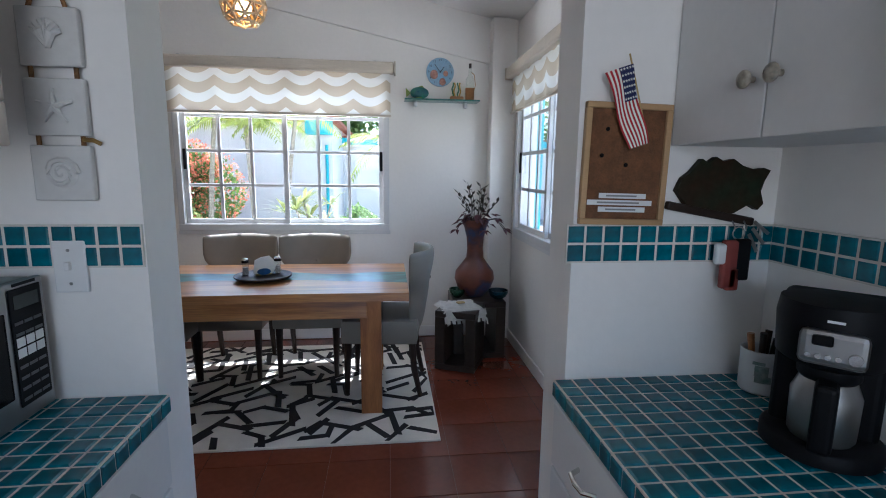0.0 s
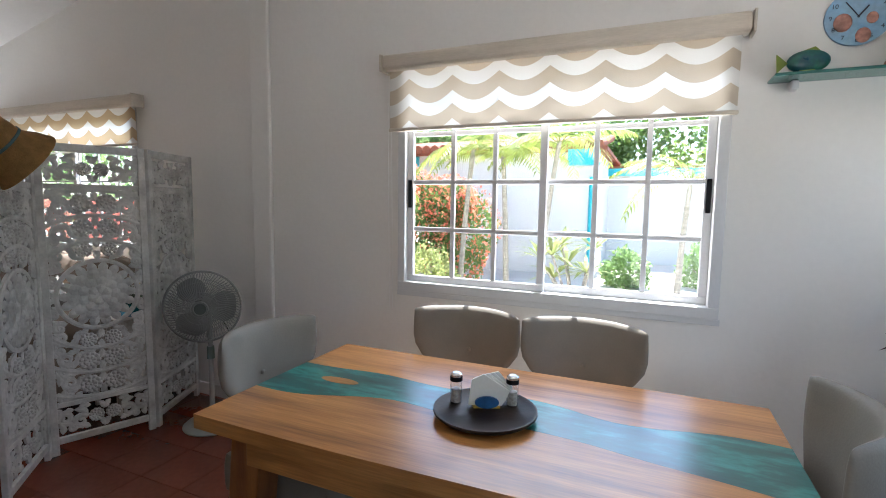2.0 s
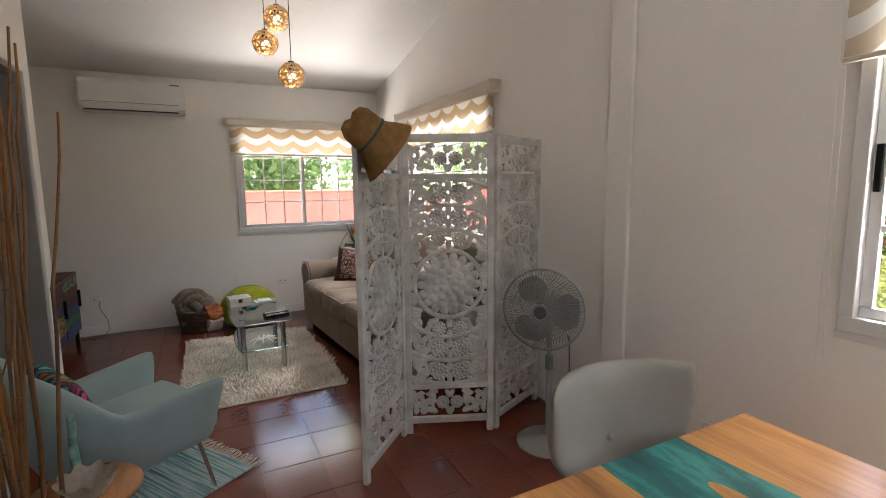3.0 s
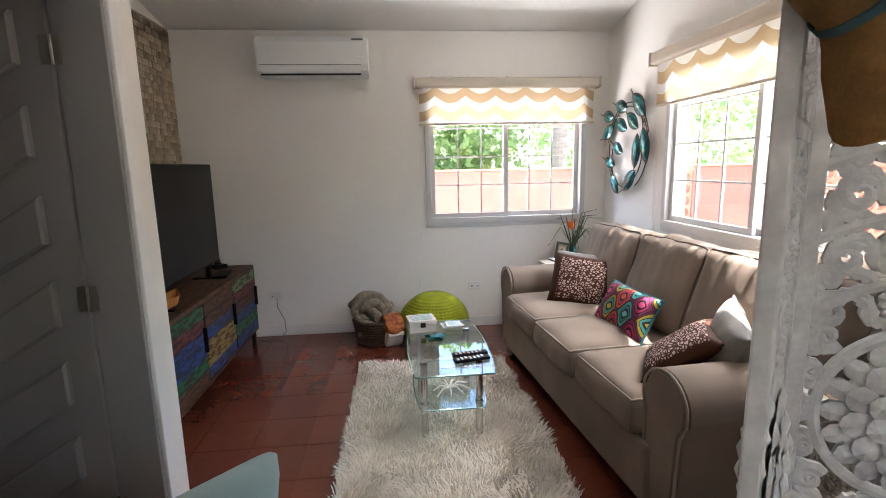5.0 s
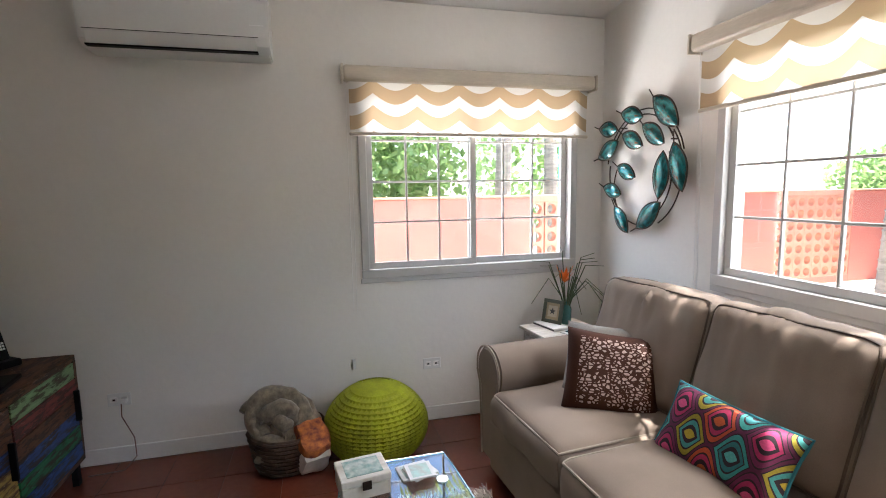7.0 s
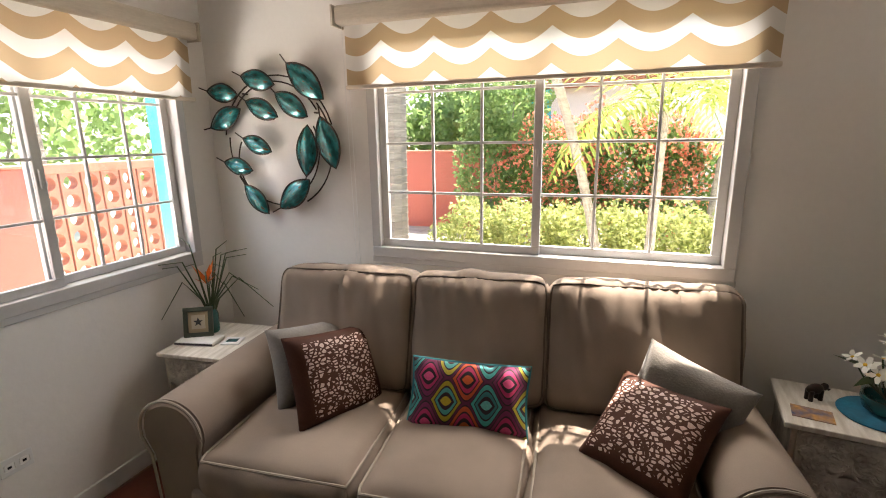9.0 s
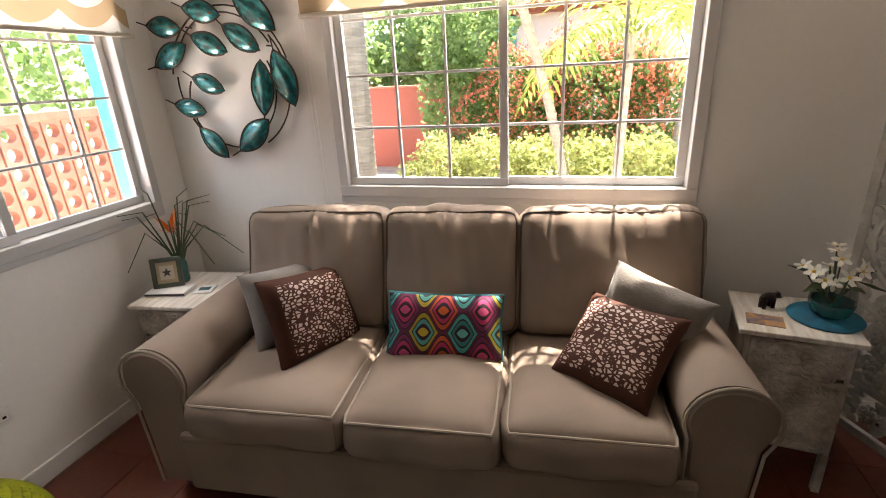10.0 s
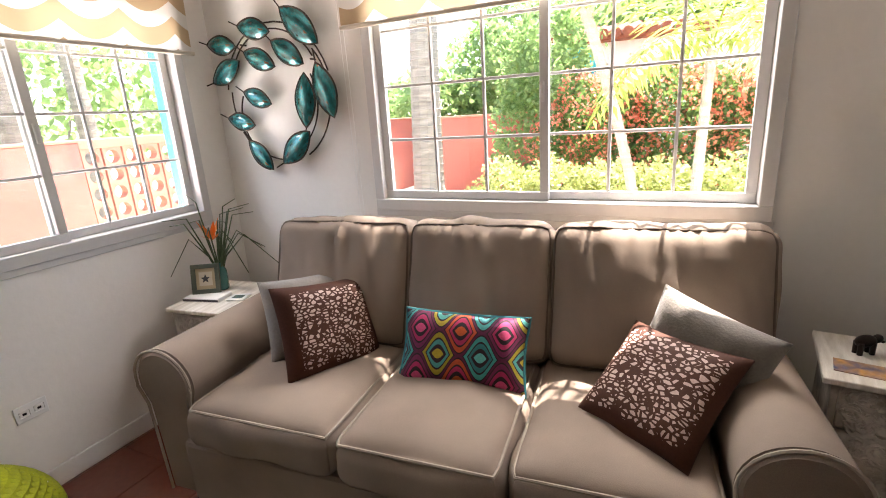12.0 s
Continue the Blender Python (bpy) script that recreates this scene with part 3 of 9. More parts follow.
def puff(a, b, c, k):
    """A point of the unit block pulled towards a ball by k."""
    x = a * math.sqrt(max(0, 1 - b * b / 2 - c * c / 2 + b * b * c * c / 3))
    y = b * math.sqrt(max(0, 1 - a * a / 2 - c * c / 2 + a * a * c * c / 3))
    z = c * math.sqrt(max(0, 1 - a * a / 2 - b * b / 2 + a * a * b * b / 3))
    return Vector((a + (x - a) * k, b + (y - b) * k, c + (z - c) * k))


def cushion_bm(size, k=0.28, cuts=9, wrinkle=0.006, seed=0.0, fall=None):
    """A stuffed block, centred, with soft edges and shallow wrinkles."""
    bm = bmesh.new()
    bmesh.ops.create_cube(bm, size=2.0)
    bmesh.ops.subdivide_edges(bm, edges=bm.edges[:], cuts=cuts, use_grid_fill=True)
    for v in bm.verts:
        p = puff(*v.co, k)
        w = noise.noise(Vector((p.x * size[0] * 7 + seed, p.y * size[1] * 7, p.z * size[2] * 7)))
        q = Vector((p.x * size[0] / 2, p.y * size[1] / 2, p.z * size[2] / 2))
        v.co = q + q.normalized() * (wrinkle * w)
        if fall:
            v.co = fall(v.co)
    return bm


def soft_point(a, b, c, size, r, crown):
    """A point of a stuffed box cushion: edges of radius r, faces crowned outwards."""
    a, b, c = (math.sin(v * math.pi / 2) for v in (a, b, c))
    h = [v / 2 for v in size]
    p = [a * h[0], b * h[1], c * h[2]]
    q = [max(-(e - r), min(e - r, v)) for v, e in zip(p, h)]
    d = Vector(p) - Vector(q)
    if d.length > 1e-6:
        p = Vector(q) + d.normalized() * r
    return Vector((p[0] * (1 + 0.03 * (1 - b * b) * (1 - c * c)), p[1] * (1 + crown[0] * (1 - a * a) * (1 - c * c)), p[2] * (1 + crown[1] * (1 - a * a) * (1 - b * b))))


def soft_bm(size, r, crown, cuts, wrinkle, seed, fall=None):
    bm = bmesh.new()
    bmesh.ops.create_cube(bm, size=2.0)
    bmesh.ops.subdivide_edges(bm, edges=bm.edges[:], cuts=cuts, use_grid_fill=True)
    for v in bm.verts:
        mid = sorted(abs(x) for x in v.co)[1]
        p = soft_point(*v.co, size, r, crown)
        p += p.normalized() * wrinkle * (1 - mid ** 6) * noise.noise(Vector((p.x * 7 + seed, p.y * 7, p.z * 7)))
        v.co = fall(p) if fall else p
    return bm


def soft_rim(size, r, crown, axis, side, n=16, fall=None):
    """The welted seam round one face of such a cushion."""
    pts = []
    corner = [(-1, -1), (1, -1), (1, 1), (-1, 1), (-1, -1)]
    for (a0, b0), (a1, b1) in zip(corner, corner[1:]):
        for i in range(n):
            a, b = a0 + (a1 - a0) * i / n, b0 + (b1 - b0) * i / n
            abc = (side, a, b) if axis == 0 else (a, side, b) if axis == 1 else (a, b, side)
            p = soft_point(*abc, size, r, crown)
            p += p.normalized() * 0.002
            pts.append(fall(p) if fall else p)
    pts.append(pts[0].copy())
    return pts


def pillow_bm(w, h, t, seed=0.0, n=18, pinch=0.06):
    """A throw pillow lying flat: thick in the middle, thin seams, drawn-in sides."""
    bm = bmesh.new()
    grids = []
    for s in (1, -1):
        g = []
        for i in range(n + 1):
            row = []
            for j in range(n + 1):
                a, b = 2 * i / n - 1, 2 * j / n - 1
                x = a * w / 2 * (1 - pinch * (1 - b * b))
                y = b * h / 2 * (1 - pinch * (1 - a * a))
                z = s * (t / 2 * (max(0, (1 - a ** 4) * (1 - b ** 4))) ** 0.6 + 0.004)
                z += 0.007 * noise.noise(Vector((x * 14 + seed, y * 14, s))) * (1 - a * a) * (1 - b * b)
                row.append(bm.verts.new((x, y, z)))
            g.append(row)
        grids.append(g)
        for i in range(n):
            for j in range(n):
                q = (g[i][j], g[i + 1][j], g[i + 1][j + 1], g[i][j + 1])
                bm.faces.new(q if s > 0 else tuple(reversed(q)))
    up, lo = grids
    rim = [(i, 0) for i in range(n)] + [(n, j) for j in range(n)] + [(i, n) for i in range(n, 0, -1)] + [(0, j) for j in range(n, 0, -1)]
    for (i, j), (k, l) in zip(rim, rim[1:] + rim[:1]):
        bm.faces.new((lo[i][j], lo[k][l], up[k][l], up[i][j]))
    return bm


def facing(centre, normal, spin):
    """A pose that turns a flat thing's face along normal; spin: degrees about it, 0 keeps its side level."""
    nrm = Vector(normal).normalized()
    side = Vector((0, 0, 1)).cross(nrm).normalized()
    up = nrm.cross(side)
    m = Matrix((side, up, nrm)).transposed().to_4x4()
    return Matrix.Translation(centre) @ m @ pose(0, 0, 0, 0, 0, spin)


# sofa: local x along its width, y towards its back
SOFA = pose(-6.33, 3.375, 0, 0, 0, 4.7)
sofa = thing("sofa", SOFA, "three-seat taupe linen sofa with rolled arms and pale piping", "sofa")
SW = 2.245
bm = bmesh.new()
box(bm, 0.20, SW - 0.20, -0.055, 0.86, 0.075, 0.345, 0.02)
part("base", bm, LINEN, sofa)
part("back_frame", blk(0.14, SW - 0.14, 0.72, 0.95, 0.075, 0.84, 0.05, seg=4), LINEN, sofa, smooth=True)
for s in (0, 1):
    # rolled arm: section in x, z pulled along y
    sec = [(0.055, 0.075), (0.045, 0.30), (0.035, 0.46), (0.0, 0.53)]
    for i in range(17):
        a = math.radians(190 - 12.5 * i)
        sec.append((0.135 + 0.135 * math.cos(a), 0.562 + 0.13 * math.sin(a)))
    sec += [(0.255, 0.50), (0.25, 0.30), (0.25, 0.075)]
    if s:
        sec = [(SW - x, z) for x, z in reversed(sec)]
    bm = bmesh.new()
    prism(bm, [(x, z) for x, z in sec], 0.0, 0.93, Matrix(((1, 0, 0, 0), (0, 0, 1, -0.03), (0, 1, 0, 0), (0, 0, 0, 1))))
    bmesh.ops.recalc_face_normals(bm, faces=bm.faces)
    fr = [e for e in bm.edges if all(abs(v.co.y + 0.03) < 1e-4 for v in e.verts)]
    bmesh.ops.bevel(bm, geom=fr, offset=0.018, segments=3, affect="EDGES")
    arm = part("arm", bm, LINEN, sofa, smooth=True)
    part("piping", tube_bm([(x + (0.002 if s else -0.002), -0.028, z) for x, z in sec], 0.0055, 6), PIPING, arm, "pale piping")
cuts_x = [0.262, 0.880, 1.428, SW - 0.262]
for i in range(3):
    a, b = cuts_x[i] + 0.004, cuts_x[i + 1] - 0.004
    size = (b - a, 0.70, 0.185)
    seat = part("seat_cushion", soft_bm(size, 0.062, (0.03, 0.30), 22, 0.020, i * 5.0), LINEN, sofa, smooth=True)
    seat.matrix_basis = pose((a + b) / 2, 0.262 - 0.018 * (i == 1), 0.428)
    part("piping", tube_bm(soft_rim(size, 0.062, (0.03, 0.30), 2, 1), 0.0055, 6), PIPING, seat, "pale piping")


def gathers(size, seed):
    """Folds that run down from the top seam, and a slumped lower half."""
    def fall(q):
        u, h = q.x / size[0] * 2, q.z / size[2] * 2
        near_top = max(0.0, h) ** 1.5
        fold = noise.noise(Vector((q.x * 26 + q.z * 5 + seed, q.z * 3.5, seed)))
        bulge = -0.018 * (1 - u * u) * (1 - (h + 0.35) ** 2) if q.y < 0 else 0.0
        return Vector((q.x, q.y + bulge + fold * (0.008 + 0.026 * near_top) * (1 - 0.5 * u * u), q.z + 0.006 * noise.noise(Vector((q.x * 9 + seed, q.y * 6, 2.0))) * near_top))
    return fall


cuts_b = [0.215, 0.880, 1.462, 2.185]
for i in range(3):
    a, b = cuts_b[i] + 0.004, cuts_b[i + 1] - 0.004
    size = (b - a + 0.03, 0.25, 0.55)
    back = part("back_cushion", soft_bm(size, 0.075, (0.22, 0.05), 46, 0.016, i * 9.0 + 3, gathers(size, i * 3.7)), LINEN, sofa, smooth=True)
    back.matrix_basis = pose((a + b) / 2, 0.672, 0.752, -17)
    part("piping", tube_bm(soft_rim(size, 0.075, (0.22, 0.05), 1, -1, 46, gathers(size, i * 3.7)), 0.0045, 6), PIPING_SHADED, back, "piping darkened to paint in its shade")
for x in (0.12, SW - 0.12):
    for y in (0.05, 0.85):
        part("foot", rod_bm((x, y, 0), (x, y, 0.08), 0.018, 0.026), DARKWOOD, sofa)

# throw pillows, each on the seat against the back
def throw(name, w, h, t, material, m, label, seed):
    p = thing("throw_pillow", m, label, "pillow", "throw pillows")
    part("cover", pillow_bm(w, h, t, seed), material, p, smooth=True)
    return p


def by_axes(centre, side, up):
    """A pose for a flat thing from its side and up directions."""
    u = Vector(side).normalized()
    n = u.cross(Vector(up)).normalized()
    return Matrix.Translation(centre) @ Matrix((u, n.cross(u), n)).transposed().to_4x4()


throw("a", 0.38, 0.34, 0.13, GREY_CUSHION, by_axes((-5.88, 3.84, 0.675), (0.55, 0.80, -0.05), (-0.35, 0.20, 0.9)), "grey velvet pillow leaning on the sofa arm", 1.0)
throw("b", 0.42, 0.37, 0.13, BROWN_PRINT, by_axes((-5.745, 3.785, 0.665), (0.154, 0.353, -0.05), (-0.12, 0.07, 0.29)), "brown pillow with a pale leaf print on the sofa seat", 2.0)
colour = throw("c", 0.47, 0.27, 0.12, OGEE, by_axes((-5.188, 3.84, 0.622), (0.44, 0.06, -0.01), (-0.02, 0.12, 0.22)), "bright multicoloured ogee-patterned pillow with a turquoise cord", 3.0)
rim = []
for i in range(40):
    a = 2 * math.pi * i / 40
    u = max(abs(math.cos(a)), abs(math.sin(a)))
    x, y = math.cos(a) / u, math.sin(a) / u
    rim.append((x * 0.235 * (1 - 0.06 * (1 - y * y)) * 1.01, y * 0.135 * (1 - 0.06 * (1 - x * x)) * 1.01, 0))
part("cord", tube_bm(rim + rim[:1], 0.0055, 6), mat("turquoise_cord", (0.02, 0.20, 0.24), 0.7), colour, "turquoise cord edge")
throw("d", 0.37, 0.33, 0.12, GREY_CUSHION, by_axes((-4.425, 3.905, 0.685), (0.327, -0.16, -0.09), (0.15, 0.20, 0.90)), "grey velvet pillow leaning on the sofa arm", 4.0)
throw("e", 0.37, 0.37, 0.11, BROWN_PRINT, by_axes((-4.535, 3.775, 0.640), (0.29, -0.18, 0.005), (0.165, 0.225, 0.205)), "brown pillow with a pale leaf print slumped on the sofa seat", 5.0)

# leaf wreath on the wall
wreath = thing("wall_sculpture", pose(0, N_WALL, 0), "metal wall sculpture of teal glazed leaves on bronze rods", "sculpture")
LEAVES = [(-6.72, 1.868, -8, 0.20), (-6.483, 1.922, -14, 0.21), (-6.194, 1.903, -42, 0.27), (-6.472, 1.777, -24, 0.21), (-6.286, 1.792, -34, 0.22), (-6.717, 1.735, 24, 0.23),
          (-6.523, 1.592, -22, 0.19), (-6.662, 1.478, -14, 0.19), (-6.212, 1.559, 84, 0.26), (-6.083, 1.599, -74, 0.27), (-6.559, 1.298, -48, 0.21), (-6.308, 1.332, 38, 0.25)]
for x, z, ang, ln in LEAVES:
    m = pose(x, -0.055, z, 0, -ang, 0)
    bm, rimb = bmesh.new(), bmesh.new()
    n, outline = 12, []
    for i in range(n + 1):
        u = i / n
        outline.append((ln * (u - 0.5), 0.235 * ln * math.sin(math.pi * u) ** 0.8))
    top = [Vector((a, 0, b)) for a, b in outline]
    bot = [Vector((a, 0, -b)) for a, b in reversed(outline[1:-1])]
    loop = top + bot
    rings = []
    for s, d in ((1.0, 0.0), (0.75, -0.012), (0.4, -0.019), (0.08, -0.021)):
        rings.append([bm.verts.new((p.x * (0.3 + 0.7 * s) if s < 1 else p.x, d + 0.0, p.z * s)) for p in loop])
    for r0, r1 in zip(rings, rings[1:]):
        for k in range(len(loop)):
            bm.faces.new((r0[k], r0[(k + 1) % len(loop)], r1[(k + 1) % len(loop)], r1[k]))
    bm.faces.new(rings[-1])
    bmesh.ops.recalc_face_normals(bm, faces=bm.faces)
    leaf = part("leaf", bm, TEAL, wreath, smooth=True)
    leaf.matrix_basis = m
    part("rim", tube_bm(loop + loop[:1], 0.0052, 6), BRONZE, leaf, "bronze rim")
    part("stub", tube_bm([(-ln * 0.5, 0, 0), (-ln * 0.5 - 0.055, -0.004, 0.012)], 0.0035, 6), BRONZE, leaf)
for r, a0, a1, cx, cz in ((0.345, 15, 172, -6.40, 1.60), (0.30, 30, 160, -6.41, 1.615), (0.33, -62, 40, -6.40, 1.585), (0.27, -70, 25, -6.42, 1.57), (0.32, 172, 285, -6.40, 1.59), (0.22, 150, 262, -6.45, 1.50)):
    pts = [(cx + r * math.cos(radians(a0 + (a1 - a0) * i / 16)), -0.035, cz + r * math.sin(radians(a0 + (a1 - a0) * i / 16))) for i in range(17)]
    part("rod", tube_bm(pts, 0.0042, 6), BRONZE, wreath)
for x, z in ((-6.60, 1.86), (-6.16, 1.75), (-6.42, 1.27)):
    part("wall_peg", rod_bm((x, -0.04, z), (x, 0, z), 0.004), BRONZE, wreath)


def carved(bm, w, h, seed, y=0.0, depth=0.0075):
    """Raised scrolls and petals over a panel w x h, in the x, z plane, mirrored about the middle."""
    rnd = random.Random(seed)
    for i in range(int(24 + 150 * h)):
        cx, cz, r = rnd.uniform(0.05, 0.46) * w, rnd.uniform(0.08, 0.92) * h, rnd.uniform(0.016, 0.036)
        t0 = rnd.uniform(0, 6.28)
        for s in (1, -1):
            pts = [(s * (cx + r * (1 - k / 14) * math.cos(t0 + k * 0.5)), y, cz + r * (1 - k / 14) * math.sin(t0 + k * 0.5)) for k in range(10)]
            tube(bm, pts, depth, 5, 0.5)


def nightstand(m, label, height, w, d):
    """Local origin at the back, x along the width, front towards -y."""
    s = thing("nightstand", m, label, "nightstand", "carved nightstands")
    bm = bmesh.new()
    box(bm, -w / 2, w / 2, -d, 0, height - 0.02, height, 0.004)
    part("top", bm, WHITETOP, s, "distressed white top")
    bm = bmesh.new()
    a, b = -w / 2 + 0.025, w / 2 - 0.025
    box(bm, a, a + 0.016, -d + 0.02, -0.01, 0.17, height - 0.02)
    box(bm, b - 0.016, b, -d + 0.02, -0.01, 0.17, height - 0.02)
    box(bm, a + 0.016, b - 0.016, -0.026, -0.01, 0.17, height - 0.02)
    box(bm, a + 0.016, b - 0.016, -d + 0.03, -0.026, 0.17, 0.186)
    part("body", bm, WHITEWASH, s)
    for name, z0, z1, seed in (("drawer_front", height - 0.155, height - 0.03, 3), ("door", 0.19, height - 0.17, 5)):
        bm = bmesh.new()
        box(bm, a + 0.018, b - 0.018, -d + 0.012, -d + 0.028, z0, z1, 0.003)
        t = bmesh.new()
        carved(t, b - a - 0.06, z1 - z0, seed, -d + 0.012)
        bmesh.ops.translate(t, vec=(0, 0, z0), verts=t.verts)
        front = part(name, bm, WHITEWASH, s, "whitewashed carved " + ("drawer front" if name != "door" else "door"))
        tagged(part("carving", t, WHITEWASH, front, "raised scroll carving"), kind="stuff")
    for x in (a + 0.012, b - 0.012):
        for y in (-d + 0.03, -0.03):
            part("leg", blk(x - 0.014, x + 0.014, y - 0.014, y + 0.014, 0, 0.175, 0.003), WHITEWASH, s)
    return s


nightstand(pose(-3.875, 4.255, 0, 0, 0, -7.5), "whitewashed carved nightstand beside the sofa and screen", 0.665, 0.38, 0.345)
nightstand(pose(-6.555, 4.20, 0, 0, 0, 6), "whitewashed carved nightstand in the corner behind the sofa arm", 0.63, 0.42, 0.42)

# on the corner nightstand: plant, star picture on a book, coaster
vase = thing("flower_vase", pose(-6.66, 4.06, 0.63), "small glass vase of thin dark stems with an orange flower", "vase")
part("vessel", lathe_bm([(0.028, 0), (0.034, 0.01), (0.034, 0.10), (0.024, 0.13), (0.028, 0.15)], 16), EDGE, vase, smooth=True)
rnd = random.Random(7)
for i in range(18):
    a, r, hgt = rnd.uniform(0, 6.28), rnd.uniform(0.10, 0.30), rnd.uniform(0.12, 0.36)
    if i < 7:
        r, hgt = rnd.uniform(0.22, 0.34), rnd.uniform(-0.05, 0.12)
    tip = (r * math.cos(a), min(0.26, r * math.sin(a)), 0.15 + hgt)
    mid = (0.5 * tip[0], 0.5 * tip[1], 0.20 + 0.62 * max(0.08, hgt) + 0.04)
    bm = bmesh.new()
    tube(bm, [(0, 0, 0.06), (0.15 * tip[0], 0.15 * tip[1], 0.18), mid, tip], 0.0056, 6, 0.35)
    part("stem", bm, GREEN_LEAF, vase)
bm = bmesh.new()
for i in range(9):
    a = i * 0.75
    d = Vector((math.cos(a) * 0.062, math.sin(a) * 0.062, 0.045 + 0.035 * (i % 3)))
    c = Vector((0.01, -0.02, 0.27))
    s = d.cross(Vector((0, 0, 1))).normalized() * 0.015
    vs = [bm.verts.new(c + p) for p in (Vector((0, 0, 0)), d * 0.5 + s, d, d * 0.5 - s)]
    bm.faces.new(vs)
bmesh.ops.solidify(bm, geom=bm.faces[:], thickness=0.002)
part("flower", bm, mat("orange_petal", (0.75, 0.20, 0.02), 0.6), vase, "orange lily petals")
book = thing("book", pose(-6.62, 3.93, 0.63, 0, 0, 12), "thin book lying on the nightstand", "book")
part("cover", blk(-0.10, 0.10, -0.055, 0.055, 0, 0.018, 0.002), WHITEP, book)
part("spine_band", blk(-0.101, 0.101, -0.0565, -0.055, 0.004, 0.014), mat("dark_spine", (0.05, 0.04, 0.05), 0.6), book)
star = thing("picture_frame", pose(-6.64, 3.945, 0.648, -14, 0, 30), "small green-framed star picture leaning on the vase", "picture")
bm = bmesh.new()
for a, b, c, d in ((-0.07, 0.07, 0.0, 0.022), (-0.07, 0.07, 0.128, 0.15), (-0.07, -0.048, 0.022, 0.128), (0.048, 0.07, 0.022, 0.128)):
    box(bm, a, b, -0.008, 0.008, c, d, 0.002)
part("frame", bm, mat("grey_green_frame", (0.07, 0.085, 0.06), 0.6), star)
part("mat_board", blk(-0.048, 0.048, 0.0, 0.004, 0.022, 0.128), mat("tan_board", (0.42, 0.34, 0.22), 0.8), star)
part("inner_board", blk(-0.032, 0.032, -0.003, 0.0, 0.040, 0.110), mat("cream_board", (0.55, 0.49, 0.38), 0.8), star)
bm = bmesh.new()
prism(bm, [((0.024 if i % 2 == 0 else 0.010) * math.sin(i * math.pi / 5), (0.024 if i % 2 == 0 else 0.010) * math.cos(i * math.pi / 5)) for i in range(10)], 0, 0.002, Matrix.Translation((0, -0.003, 0.075)) @ pose(0, 0, 0, 90))
part("star", bm, mat("dark_star", (0.04, 0.04, 0.045), 0.7), star)
coaster = tagged(link("coaster", blk(-0.045, 0.045, -0.045, 0.045, 0, 0.007, 0.002), WHITEP), "white tile coaster with a teal motif on the nightstand", "coaster")
coaster.matrix_basis = pose(-6.46, 3.98, 0.63, 0, 0, 20)
part("motif", blk(-0.028, 0.026, -0.018, 0.02, 0.007, 0.0078, 0.0), TEAL, coaster)

# on the nightstand by the screen: flowers on a round mat, elephant, card
rmat = tagged(link("round_mat", lathe_bm([(0.005, 0.0), (0.135, 0.0), (0.142, 0.006), (0.135, 0.012), (0.005, 0.012)], 32), mat("turquoise_felt", (0.008, 0.15, 0.24), 0.9, vary=0.3, big=9, fine=60, second=(0.012, 0.10, 0.17)), smooth=True), "round turquoise woven mat with pink and yellow patches", "mat")
rmat.matrix_basis = pose(-3.795, 4.075, 0.665) @ Matrix.Diagonal((0.84, 0.84, 1, 1))
bowl = thing("flower_bowl", pose(-3.785, 4.075, 0.677), "turquoise glass bowl of white plumeria flowers", "flower bowl")
part("clear_glass", lathe_bm([(0.070, 0.062), (0.071, 0.085), (0.066, 0.115), (0.058, 0.135)], 24, False), glass_mat("clear_bowl_glass", (0.62, 0.68, 0.66), 1.6), bowl, "clear glass upper half", True)
part("bowl", lathe_bm([(0.038, 0.0), (0.060, 0.016), (0.071, 0.05), (0.071, 0.062), (0.064, 0.062), (0.064, 0.05), (0.055, 0.022), (0.02, 0.012)], 24), mat("turquoise_glass", (0.02, 0.26, 0.27), 0.15, vary=0.2, big=12, trans=0.35, second=(0.03, 0.07, 0.08)), bowl, "turquoise glass", True)
PETAL = mat("white_petal", (0.80, 0.78, 0.70), 0.6, vary=0.05)
YOLK = mat("yellow_petal_heart", (0.75, 0.45, 0.03), 0.6)
rnd = random.Random(3)
lv = bmesh.new()
